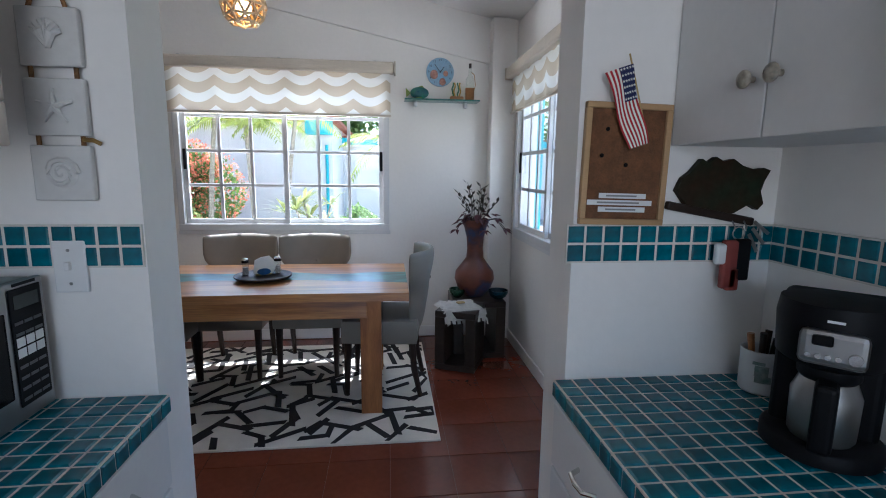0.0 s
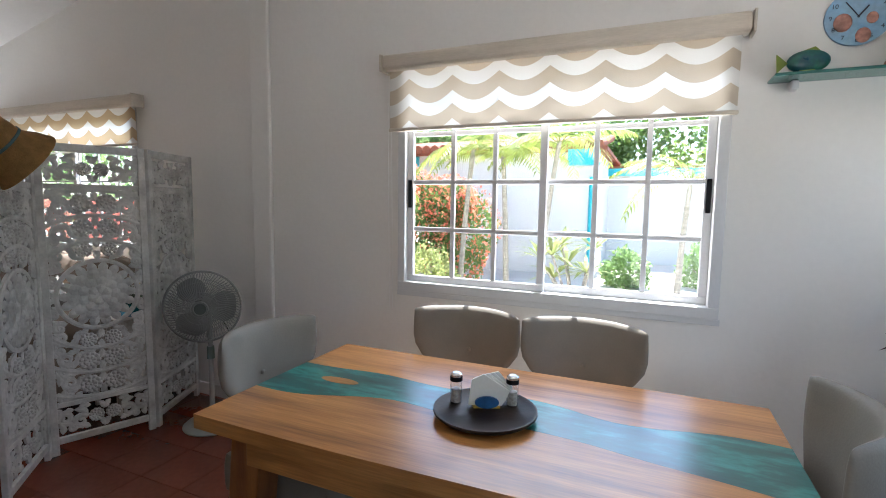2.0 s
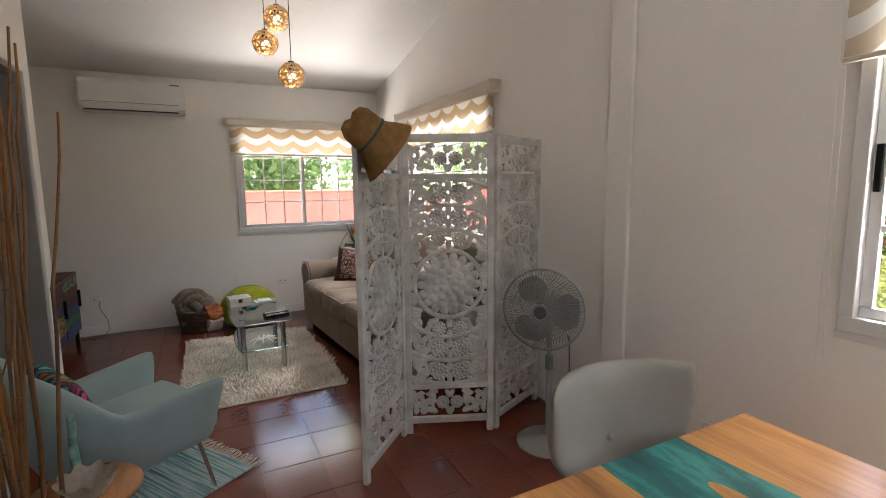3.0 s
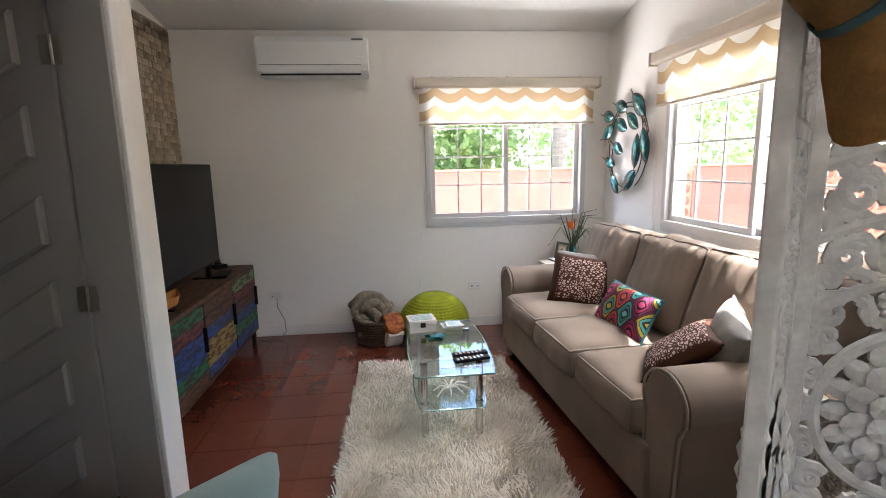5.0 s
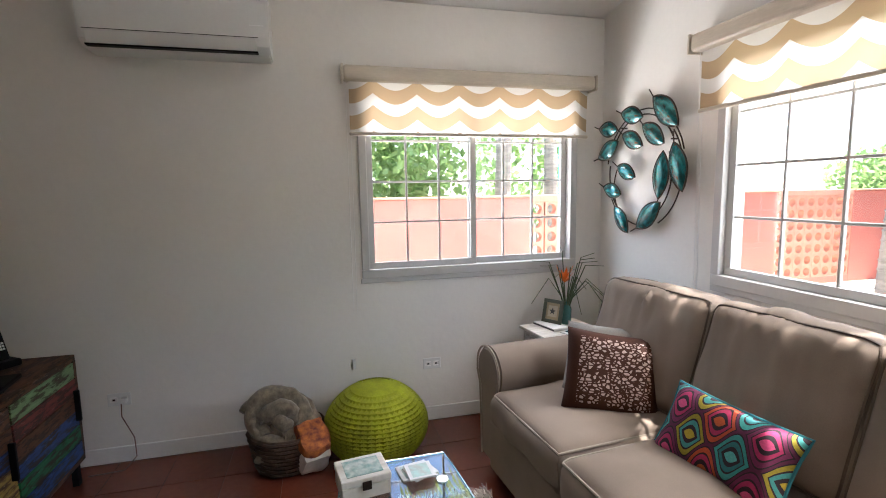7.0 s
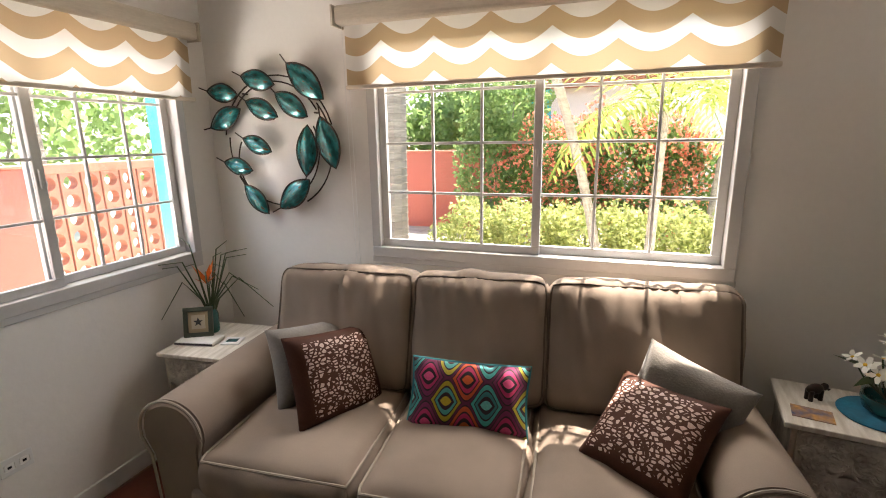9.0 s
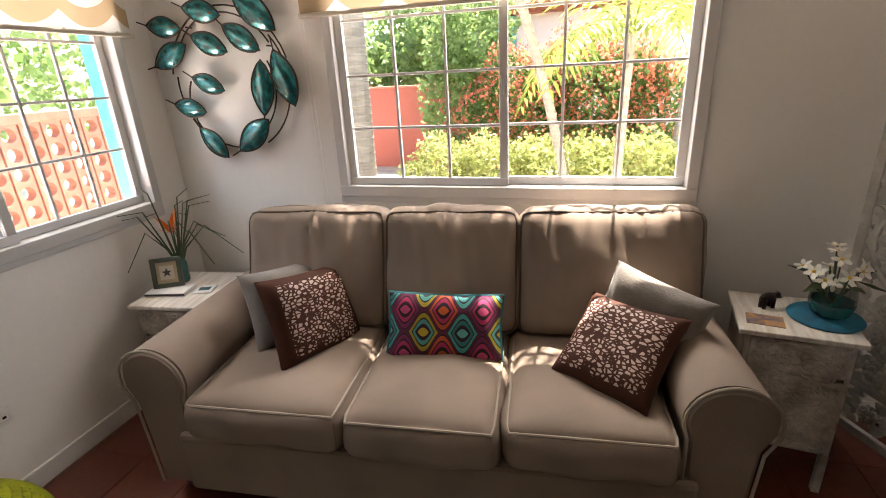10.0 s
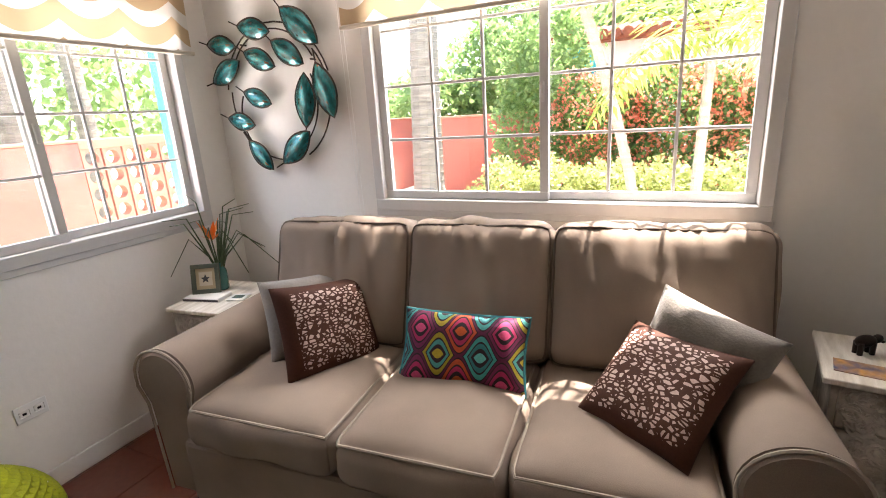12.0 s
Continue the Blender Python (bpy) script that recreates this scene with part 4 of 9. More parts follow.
for i in range(13):
    a, r = rnd.uniform(0, 6.28), rnd.uniform(0.02, 0.13)
    c = Vector((r * math.cos(a), min(0.10, r * math.sin(a)), rnd.uniform(0.14, 0.27) - r * 0.3))
    nrm = Vector((math.cos(a) * 0.6, math.sin(a) * 0.6 - 0.5, 0.7)).normalized()
    fm = facing(c, nrm, rnd.uniform(0, 70))
    bm, yk = bmesh.new(), bmesh.new()
    for k in range(5):
        t = k * 2 * math.pi / 5
        d, s = Vector((math.cos(t), math.sin(t), 0)), Vector((-math.sin(t), math.cos(t), 0))
        pts = [Vector((0, 0, 0)), d * 0.022 + s * 0.013 + Vector((0, 0, 0.006)), d * 0.043 + s * 0.006 + Vector((0, 0, 0.009)), d * 0.043 - s * 0.005 + Vector((0, 0, 0.008)), d * 0.022 - s * 0.011 + Vector((0, 0, 0.004))]
        bm.faces.new([bm.verts.new(p) for p in pts])
    ball(yk, (0, 0, 0.003), (0.009, 0.009, 0.004), 8, 5)
    fm = fm @ Matrix.Scale(0.72, 4)
    bmesh.ops.transform(bm, matrix=fm, verts=bm.verts)
    bmesh.ops.transform(yk, matrix=fm, verts=yk.verts)
    bmesh.ops.solidify(bm, geom=bm.faces[:], thickness=0.0015)
    fl = part("blossom", bm, PETAL, bowl, "white plumeria blossom")
    part("heart", yk, YOLK, fl, "yellow heart")
    tube(lv, [(0, 0, 0.05), c * 0.6, c], 0.003, 5)
tagged(part("stem", lv, GREEN_LEAF, bowl), kind="stuff")
bm = bmesh.new()
for i in range(6):
    a = i * 1.1 + 0.4
    d = Vector((math.cos(a), math.sin(a), 0.1 - 0.35 * (i % 2)))
    s = Vector((-math.sin(a), math.cos(a), 0)) * 0.018
    c = Vector((d.x * 0.05, d.y * 0.05, 0.15))
    bm.faces.new([bm.verts.new(p) for p in (c, c + d * 0.05 + s, c + d * 0.11, c + d * 0.05 - s)])
bmesh.ops.solidify(bm, geom=bm.faces[:], thickness=0.0015)
part("leaves", bm, GREEN_LEAF, bowl, "dark green leaves")
bm = bmesh.new()
ball(bm, (0, 0, 0.042), (0.034, 0.017, 0.020), 14, 9)
ball(bm, (0.036, 0, 0.048), (0.015, 0.012, 0.014), 10, 7)
tube(bm, [(0.046, 0, 0.046), (0.054, 0, 0.034), (0.060, 0, 0.036)], 0.0045, 6, 0.6)
for x in (-0.02, 0.018):
    for y in (-0.009, 0.009):
        rod(bm, (x, y, 0), (x, y, 0.04), 0.0075, 0.008, 8)
tagged(link("elephant_figurine", bm, DARKWOOD, smooth=True), "small dark wooden elephant figurine on the nightstand", "figurine").matrix_basis = pose(-3.965, 4.135, 0.665, 0, 0, 25)
card = tagged(link("postcard", blk(-0.06, 0.06, -0.042, 0.042, 0, 0.003), mat("colourful_card", (0.5, 0.25, 0.05), 0.4, vary=0.5, big=22, second=(0.05, 0.12, 0.30)), None), "colourful glossy card lying on the nightstand", "card")
card.matrix_basis = pose(-4.005, 4.02, 0.665, 0, 0, -12)

# shag rug
rug = thing("shag_rug", pose(-5.255, 2.75, 0), "cream long-pile shag rug under the glass coffee table", "rug")
part("backing", blk(-0.80, 0.80, -0.545, 0.545, 0, 0.012, 0.004), FUR_W, rug)
tv, tf = [], []
rnd = random.Random(11)
for i in range(15000):
    x, y = rnd.uniform(-0.80, 0.80), rnd.uniform(-0.55, 0.55)
    fl = noise.noise_vector(Vector((x * 5, y * 5, 0.3)))
    lean = Vector((fl.x * 0.07 + rnd.uniform(-0.02, 0.02), fl.y * 0.07 + rnd.uniform(-0.02, 0.02), rnd.uniform(0.025, 0.045)))
    a = rnd.uniform(0, 3.14)
    s = Vector((math.cos(a), math.sin(a), 0)) * 0.0035
    b = Vector((x, y, 0.010))
    k = len(tv)
    tv += [b - s, b + s, b + lean * 0.6 + s * 0.9 + Vector((0, 0, 0.008)), b + lean * 0.6 - s * 0.9 + Vector((0, 0, 0.008)), b + lean]
    tf += [(k, k + 1, k + 2, k + 3), (k + 3, k + 2, k + 4)]
me = bpy.data.meshes.new("pile")
me.from_pydata([tuple(v) for v in tv], [], tf)
me.materials.append(FUR_W)
pile = new("shag", me)
pile.parent = rug
tagged(pile, kind="stuff")

# glass coffee table
ct = thing("coffee_table", pose(-5.275, 2.79, 0), "two-tier clear glass coffee table with chrome legs", "coffee table")


def bowed(hx, hy, bow, n=10):
    pts = []
    for i in range(n + 1):
        u = 2 * i / n - 1
        pts.append((hx * u, -hy - bow * (1 - u * u)))
    for i in range(n + 1):
        u = 1 - 2 * i / n
        pts.append((hx * u, hy + bow * (1 - u * u)))
    return pts


for name, hx, hy, z in (("glass_top", 0.43, 0.20, 0.435), ("glass_shelf", 0.33, 0.17, 0.20)):
    bm = bmesh.new()
    prism(bm, bowed(hx, hy, 0.03), z, z + 0.008)
    g = part(name, bm, TGLASS, ct, "clear glass")
    loop = [(x, y, z + 0.004) for x, y in bowed(hx + 0.001, hy + 0.001, 0.03)]
    part("polished_edge", tube_bm(loop + loop[:1], 0.0042, 6), EDGE, g, "greenish polished edge")
for x in (-0.25, 0.25):
    for y in (-0.15, 0.15):
        leg = part("leg", rod_bm((x, y, 0), (x, y, 0.434), 0.019, seg=18), CHROME, ct, smooth=False)
        part("collar", rod_bm((x, y, 0.196), (x, y, 0.212), 0.024, seg=18), CHROME, leg)
        part("cap", rod_bm((x, y, 0.443), (x, y, 0.448), 0.022, seg=18), CHROME, leg)
TOPZ = 0.443
bx = thing("trinket_box", pose(-5.56, 2.655, TOPZ, 0, 0, 8), "small white painted wooden box with a latch on the glass table", "box")
part("body", blk(-0.07, 0.07, -0.085, 0.085, 0, 0.05, 0.003), WHITETOP, bx)
lid = part("lid", blk(-0.073, 0.073, -0.088, 0.088, 0.052, 0.078, 0.004), WHITETOP, bx)
part("lid_picture", blk(-0.052, 0.052, -0.064, 0.064, 0.078, 0.0795), mat("turtle_print", (0.5, 0.52, 0.48), 0.5, vary=0.3, big=26, second=(0.10, 0.28, 0.24)), lid)
part("clasp", blk(0.0725, 0.078, -0.016, 0.016, 0.035, 0.066, 0.002), BRONZE, bx)
bm = bmesh.new()
prism(bm, [((0.075 if i % 2 == 0 else 0.026) * math.sin(i * math.pi / 5), (0.075 if i % 2 == 0 else 0.026) * math.cos(i * math.pi / 5)) for i in range(10)], 0.0, 0.014)
bmesh.ops.bevel(bm, geom=[e for e in bm.edges if max(v.co.z for v in e.verts) > 0.01], offset=0.006, segments=2, affect="EDGES")
tagged(link("starfish", bm, TEAL), "teal glazed starfish ornament on the glass table", "ornament").matrix_basis = pose(-5.40, 2.735, TOPZ, 0, 0, 15)
for i, (x, y, r) in enumerate(((-5.60, 2.84, 10), (-5.585, 2.87, 22), (-5.57, 2.865, 4))):
    c = tagged(link("coaster", blk(-0.05, 0.05, -0.05, 0.05, 0, 0.008, 0.002), WHITEP), "white square coaster with a pale picture, in a small stack", "coaster", "coasters")
    c.matrix_basis = pose(x, y, TOPZ + 0.0085 * i, 0, 0, r)
    part("picture", blk(-0.04, 0.04, -0.035, 0.035, 0.008, 0.0084), mat("pale_print", (0.35, 0.55, 0.52), 0.5, vary=0.3, big=30, second=(0.6, 0.6, 0.55)), c)
for i, (x, y, r) in enumerate(((-5.09, 2.90, 8), (-5.015, 2.90, 12))):
    rc = thing("remote_control", pose(x, y, TOPZ, 0, 0, r), "long black remote control lying on the glass table", "remote", "remote controls")
    part("body", blk(-0.022, 0.022, -0.10, 0.10, 0, 0.018, 0.006), BLACK, rc)
    for u in range(3):
        for v in range(7):
            part("button", blk(-0.016 + u * 0.012, -0.008 + u * 0.012, -0.085 + v * 0.023, -0.073 + v * 0.023, 0.018, 0.0205), WHITEP if (u + v) % 4 else ORANGE, rc)
coral = thing("white_coral", pose(-5.16, 2.79, 0.208), "white coral piece lying on the lower glass shelf", "coral")
bm = bmesh.new()
rnd = random.Random(5)
for i in range(9):
    a = i * 0.7
    r = rnd.uniform(0.07, 0.13)
    tube(bm, [(0, 0, 0.012), (0.5 * r * math.cos(a), 0.5 * r * math.sin(a), 0.035), (r * math.cos(a), r * math.sin(a), 0.012)], 0.009, 6, 0.5)
part("branches", bm, PETAL, coral, smooth=True)

# knitted pouf: ribs of small stitches
pouf = thing("knitted_pouf", pose(-6.575, 2.815, 0), "round lime green chunky knitted pouf by the wall", "pouf")
RIBS, ROWS_P = 46, 20
bm = bmesh.new()
prof = [(0.285 * max(0.02, math.cos((i / ROWS_P - 0.45) * 2.55)) ** 0.55, 0.40 * (i / ROWS_P)) for i in range(ROWS_P + 1)]
lathe(bm, [(max(0.015, r - 0.008), z) for r, z in prof], RIBS)
part("stuffing", bm, LIME, pouf, smooth=True)
pv, pf = [], []
for i in range(ROWS_P):
    (r0, z0), (r1, z1) = prof[i], prof[i + 1]
    for k in range(RIBS):
        for s in (0, 1):
            a = 2 * math.pi * (k + 0.25 + 0.5 * s) / RIBS
            da = 2 * math.pi * 0.17 / RIBS
            sk = da * (0.9 if s == 0 else -0.9)
            b = len(pv)
            ex, ez = 0.25 * (r1 - r0), 0.25 * (z1 - z0)
            for r, z, o, aa in ((r0 - ex, z0 - ez, 0.002, a - da - sk), (r0 - ex, z0 - ez, 0.002, a + da - sk), ((r0 + r1) / 2, (z0 + z1) / 2, 0.014, a + da * 1.5), (r1 + ex, z1 + ez, 0.002, a + da + sk), (r1 + ex, z1 + ez, 0.002, a - da + sk), ((r0 + r1) / 2, (z0 + z1) / 2, 0.014, a - da * 1.5)):
                pv.append(((r + o) * math.cos(aa), (r + o) * math.sin(aa), z))
            pf += [(b, b + 1, b + 2, b + 5), (b + 5, b + 2, b + 3, b + 4)]
me = bpy.data.meshes.new("knit")
me.from_pydata(pv, [], pf)
me.materials.append(LIME)
kn = new("knit", me)
kn.parent = pouf
tagged(kn, kind="stuff")

# basket of blankets
basket = thing("wicker_basket", pose(-6.60, 2.325, 0), "round brown wicker basket against the wall", "basket")
part("body", lathe_bm([(0.15, 0), (0.165, 0.01), (0.19, 0.12), (0.20, 0.21), (0.208, 0.215), (0.20, 0.222), (0.185, 0.21), (0.15, 0.02)], 28), WICKER, basket, smooth=True)
for i in range(9):
    z = 0.02 + i * 0.023
    r = 0.168 + 0.036 * z / 0.2
    pts = [((r + 0.004 * math.sin(k * 1.57 + i * 1.57)) * math.cos(k * math.pi / 24), (r + 0.004 * math.sin(k * 1.57 + i * 1.57)) * math.sin(k * math.pi / 24), z) for k in range(49)]
    part("weave", tube_bm(pts, 0.0085, 5), WICKER, basket)
roll = thing("rolled_blanket", pose(-6.60, 2.30, 0.16), "thick grey patterned blanket coiled in the basket", "blanket")
for k, (r, tilt, z, thick, a0, a1, dx) in enumerate(((0.150, 48, 0.07, 0.058, -0.5, 4.3, 0.0), (0.125, 62, 0.115, 0.050, 1.2, 6.9, 0.02), (0.078, 70, 0.10, 0.045, 0.2, 5.4, 0.05), (0.03, 75, 0.09, 0.036, 0.0, 4.5, 0.07))):
    pts = []
    for i in range(29):
        a = a0 + (a1 - a0) * i / 28
        v = Matrix.Rotation(radians(tilt), 3, "Y") @ Vector((r * math.cos(a), (r * 1.12 + 0.02 * math.sin(2 * a)) * math.sin(a), 0.022 * math.sin(2 * a + k)))
        pts.append(v + Vector((dx, -0.02, z)))
    bm = bmesh.new()
    tube(bm, pts, thick, 16, 0.8)
    for v in bm.verts:
        v.co += 0.030 * noise.noise_vector(v.co * 9 + Vector((k, 0, 0))) + 0.010 * noise.noise_vector(v.co * 26)
    part("coil", bm, BLANKET, roll, smooth=True)
drape = thing("folded_throw", pose(-6.45, 2.46, 0.20, 0, 30, 20), "orange and maroon woven throw hanging over the basket", "throw")
part("fold", cushion_bm((0.20, 0.16, 0.07), 0.35, 7, 0.018, 2.0), ORANGE, drape, smooth=True)
low = part("lining", cushion_bm((0.12, 0.15, 0.20), 0.4, 7, 0.02, 6.0), CREAM, drape, "cream lining", True)
low.matrix_basis = pose(0.05, 0.0, -0.10, 0, 10, 0)

# television on the console
def board_mat(name, paint, worn):
    """A reclaimed board: streaks of old paint worn through to brown wood, with pale scuffs."""
    m = bpy.data.materials.new(name)
    nodes, links = nodes_of(m)
    nt = m.node_tree
    p = nodes["Principled BSDF"]
    streak, scuff = noise_out(nt, 9, 6, (1, 3, 5.0), rough=0.65), noise_out(nt, 22, 5, (1, 3, 4.0), rough=0.7)
    col = ramp(nt, streak, [(0.36, (0.045, 0.022, 0.014)), (0.46, worn), (0.52, paint), (0.70, tuple(min(1, c * 1.3) for c in paint))])
    col = mixed(nt, ramp(nt, scuff, [(0.60, (0, 0, 0)), (0.68, (0.7, 0.7, 0.7))]), col, tuple(min(1.0, 0.10 + c * 1.2) for c in paint))
    links.new(col, p.inputs["Base Color"])
    p.inputs["Roughness"].default_value, p.inputs["Specular IOR Level"].default_value = 0.55, 0.3
    bp = nodes.new("ShaderNodeBump")
    bp.inputs["Strength"].default_value, bp.inputs["Distance"].default_value = 0.5, 0.004
    links.new(streak, bp.inputs["Height"])
    links.new(bp.outputs[0], p.inputs["Normal"])
    return m


BOARD = [board_mat("board_" + n, c, s) for n, c, s in (
    ("green", (0.02, 0.13, 0.055), (0.03, 0.035, 0.02)), ("blue", (0.025, 0.06, 0.20), (0.02, 0.025, 0.05)), ("ochre", (0.30, 0.20, 0.055), (0.12, 0.06, 0.025)),
    ("brown", (0.10, 0.042, 0.02), (0.035, 0.018, 0.012)), ("maroon", (0.16, 0.035, 0.03), (0.05, 0.02, 0.02)), ("pale_green", (0.15, 0.25, 0.12), (0.05, 0.07, 0.03)))]
console = thing("tv_console", pose(-6.715, 0.79, 0), "low reclaimed-wood console with multicoloured plank doors", "console")
CW, CD, CZ0, CZ1 = 1.69, 0.51, 0.125, 0.69
bm = bmesh.new()
box(bm, 0, CW, 0, CD, CZ1 - 0.03, CZ1, 0.003)
box(bm, 0, CW, 0, CD, CZ0, CZ0 + 0.025, 0.003)
for x in (0, CW - 0.022):
    box(bm, x, x + 0.022, 0, CD, CZ0 + 0.025, CZ1 - 0.03)
box(bm, 0.022, CW - 0.022, 0, 0.012, CZ0 + 0.025, CZ1 - 0.03)
part("body", bm, BOARD[3], console, "brown reclaimed wood")
edges = [0.022, 0.556, 1.098, CW - 0.022]
orders = ((5, 4, 3, 1, 0, 1), (3, 3, 1, 2, 2, 1), (0, 4, 1, 1, 0, 3))
for i in range(3):
    a, b = edges[i] + 0.003, edges[i + 1] - 0.003
    door = part("door", blk(a, b, CD - 0.02, CD - 0.006, CZ0 + 0.03, CZ1 - 0.034), BOARD[3], console)
    h = (CZ1 - 0.034 - CZ0 - 0.03) / 6
    for k in range(6):
        z1 = CZ1 - 0.034 - k * h
        part("plank", blk(a + 0.004, b - 0.004, CD - 0.006, CD + 0.002 + 0.003 * ((k * 7 + i) % 3) / 2, z1 - h + 0.0015, z1 - 0.0015, 0.0015, seg=1), BOARD[orders[i][k]], door)
    part("handle", blk(a + 0.03, a + 0.045, CD + 0.006, CD + 0.03, 0.36, 0.52, 0.003), BLACK, door, "black metal pull")
for x in (0.02, CW - 0.05):
    for y in (0.02, CD - 0.05):
        part("leg", blk(x, x + 0.03, y, y + 0.03, 0, CZ0), BLACK, console)
tv = thing("television", pose(-5.80, 1.13, 0.69), "large flat black television switched off on the console", "television")
part("panel", blk(-0.615, 0.615, -0.03, 0.012, 0.10, 0.835, 0.006), BLACK, tv)
part("screen", blk(-0.603, 0.603, 0.012, 0.014, 0.115, 0.825), SCREEN_BLACK, tv, "dark glossy screen")
for x in (-0.42, 0.42):
    ft = part("foot", blk(x - 0.02, x + 0.02, -0.12, 0.12, 0, 0.012, 0.004), BLACK, tv)
    part("neck", blk(x - 0.015, x + 0.015, -0.02, 0.01, 0.012, 0.10), BLACK, ft)
phone = thing("cordless_phone", pose(-6.60, 1.06, 0.69, 0, 0, -35), "black cordless telephone standing in its cradle", "telephone")
part("cradle", blk(-0.05, 0.05, -0.05, 0.05, 0, 0.035, 0.01), BLACK, phone)
hs = part("handset", blk(-0.024, 0.024, -0.014, 0.014, 0, 0.16, 0.008), BLACK, phone)
hs.matrix_basis = pose(0, 0, 0.03, 22)
for u in range(3):
    for v in range(3):
        part("key", blk(-0.014 + u * 0.011, -0.006 + u * 0.011, 0.014, 0.016, 0.05 + v * 0.014, 0.06 + v * 0.014), WHITEP, hs)
rbox = thing("router", pose(-6.30, 1.19, 0.69, 0, 0, 8), "flat dark media box lying on the console", "media box")
part("case", blk(-0.11, 0.11, -0.05, 0.05, 0, 0.022, 0.006), BLACK, rbox)
boat = thing("boat_model", pose(-5.42, 1.20, 0.69, 0, 0, 6), "small orange wooden boat model on the console", "boat model")
bm = bmesh.new()
secs = []
for i in range(9):
    u = 2 * i / 8 - 1
    w, z = 0.05 * (1 - u * u) + 0.002, 0.02 + 0.045 * u * u
    secs.append([bm.verts.new((u * 0.13, s * w * k, zz)) for s, k, zz in ((-1, 1, 0.075 + 0.02 * u * u), (-1, 0.7, z * 0.6 + 0.012), (1, 0.0, z * 0.4), (1, 0.7, z * 0.6 + 0.012), (1, 1, 0.075 + 0.02 * u * u))])
for a, b in zip(secs, secs[1:]):
    for k in range(4):
        bm.faces.new((a[k], b[k], b[k + 1], a[k + 1]))
bmesh.ops.recalc_face_normals(bm, faces=bm.faces)
bmesh.ops.solidify(bm, geom=bm.faces[:], thickness=0.005)
part("hull", bm, mat("orange_boat_wood", (0.50, 0.20, 0.04), 0.5, vary=0.2, stretch=(1, 8, 8)), boat)

# split air conditioner
ac = thing("air_conditioner", pose(W_WALL, 1.905, 2.212), "white wall-mounted split air conditioner", "air conditioner")
bm = bmesh.new()
sec = [(0.0, 0.0), (0.15, 0.0), (0.195, 0.035), (0.205, 0.08), (0.205, 0.25), (0.19, 0.29), (0.0, 0.30)]
prism(bm, sec, -0.435, 0.435, Matrix(((1, 0, 0, 0), (0, 0, 1, 0), (0, 1, 0, 0), (0, 0, 0, 1))))
bmesh.ops.recalc_face_normals(bm, faces=bm.faces)
bmesh.ops.bevel(bm, geom=[e for e in bm.edges if abs(abs(e.verts[0].co.y) - 0.435) < 1e-4 and abs(abs(e.verts[1].co.y) - 0.435) < 1e-4 and e.verts[0].co.y * e.verts[1].co.y > 0], offset=0.008, segments=2, affect="EDGES")
part("case", bm, WHITEP, ac)
part("flap", blk(-0.012, 0.0, -0.40, 0.37, 0.0, 0.065, 0.003, pose(0.19, 0, 0.012, 0, 25, 0)), WHITEP, ac)
part("slot", blk(0.158, 0.196, -0.405, 0.375, 0.004, 0.012), BLACK, ac, "dark air slot")
part("slot", blk(0.205, 0.2065, -0.41, 0.38, 0.076, 0.079), BLACK, ac, "dark air slot")
part("display_mark", blk(0.205, 0.2065, 0.31, 0.40, 0.262, 0.274), mat("grey_print", (0.12, 0.12, 0.12), 0.6), ac)
part("display_mark", blk(0.205, 0.2065, 0.34, 0.41, 0.135, 0.139), mat("silver_print", (0.85, 0.85, 0.85), 0.3), ac)


def outlet(m, label, plug=False):
    o = thing("wall_outlet", m, label, "outlet", "wall outlets")
    part("plate", blk(-0.058, 0.058, -0.007, 0, -0.036, 0.036, 0.003), WHITEP, o)
    for x in (-0.026, 0.026):
        s = part("socket", blk(x - 0.018, x + 0.018, -0.0085, -0.007, -0.014, 0.014, 0.004), TRIM, o)
        part("slots", blk(x - 0.007, x + 0.007, -0.0092, -0.0085, -0.006, 0.004), BLACK, s)
    if plug:
        part("plug", blk(0.012, 0.042, -0.035, -0.0085, -0.018, 0.012, 0.004), WHITEP, o)
    return o


outlet(pose(W_WALL, 3.215, 0.383, 0, 0, 90), "white double wall outlet low on the end wall")
outlet(pose(W_WALL, 1.423, 0.367, 0, 0, 90), "white wall outlet with a plug by the console", True)
outlet(pose(-2.35, N_WALL, 0.33), "white double wall outlet under the dining window")
cord = thing("power_cord", pose(W_WALL + 0.03, 1.44, 0.36), "thin cord hanging from the outlet to the floor", "cord")
part("wire", tube_bm([(0, 0, 0), (0.01, 0.0, -0.08), (0.03, 0.06, -0.20), (0.05, 0.07, -0.30), (0.09, 0.02, -0.352), (0.10, -0.15, -0.355)], 0.003, 6), mat("dark_red_cord", (0.10, 0.03, 0.02), 0.5), cord)
tagged(link("blind_chain_holder", blk(-0.012, 0.0, -0.01, 0.01, -0.03, 0.03, 0.003), WHITEP), "small white plastic chain holder on the wall", "holder").matrix_basis = pose(W_WALL + 0.012, 2.717, 0.43)

# pendant lamps of open wooden triangles
GOLD = mat("gilded_wood_strut", (0.78, 0.62, 0.40), 0.5, vary=0.12)
LINER = glass_mat("amber_liner", (0.80, 0.70, 0.55), 0.4, 0.5)
bulb_m = bpy.data.materials.new("warm_bulb")
bn, bl = nodes_of(bulb_m)
bn["Principled BSDF"].inputs["Emission Color"].default_value, bn["Principled BSDF"].inputs["Emission Strength"].default_value = (1.0, 0.70, 0.38, 1), 5.0


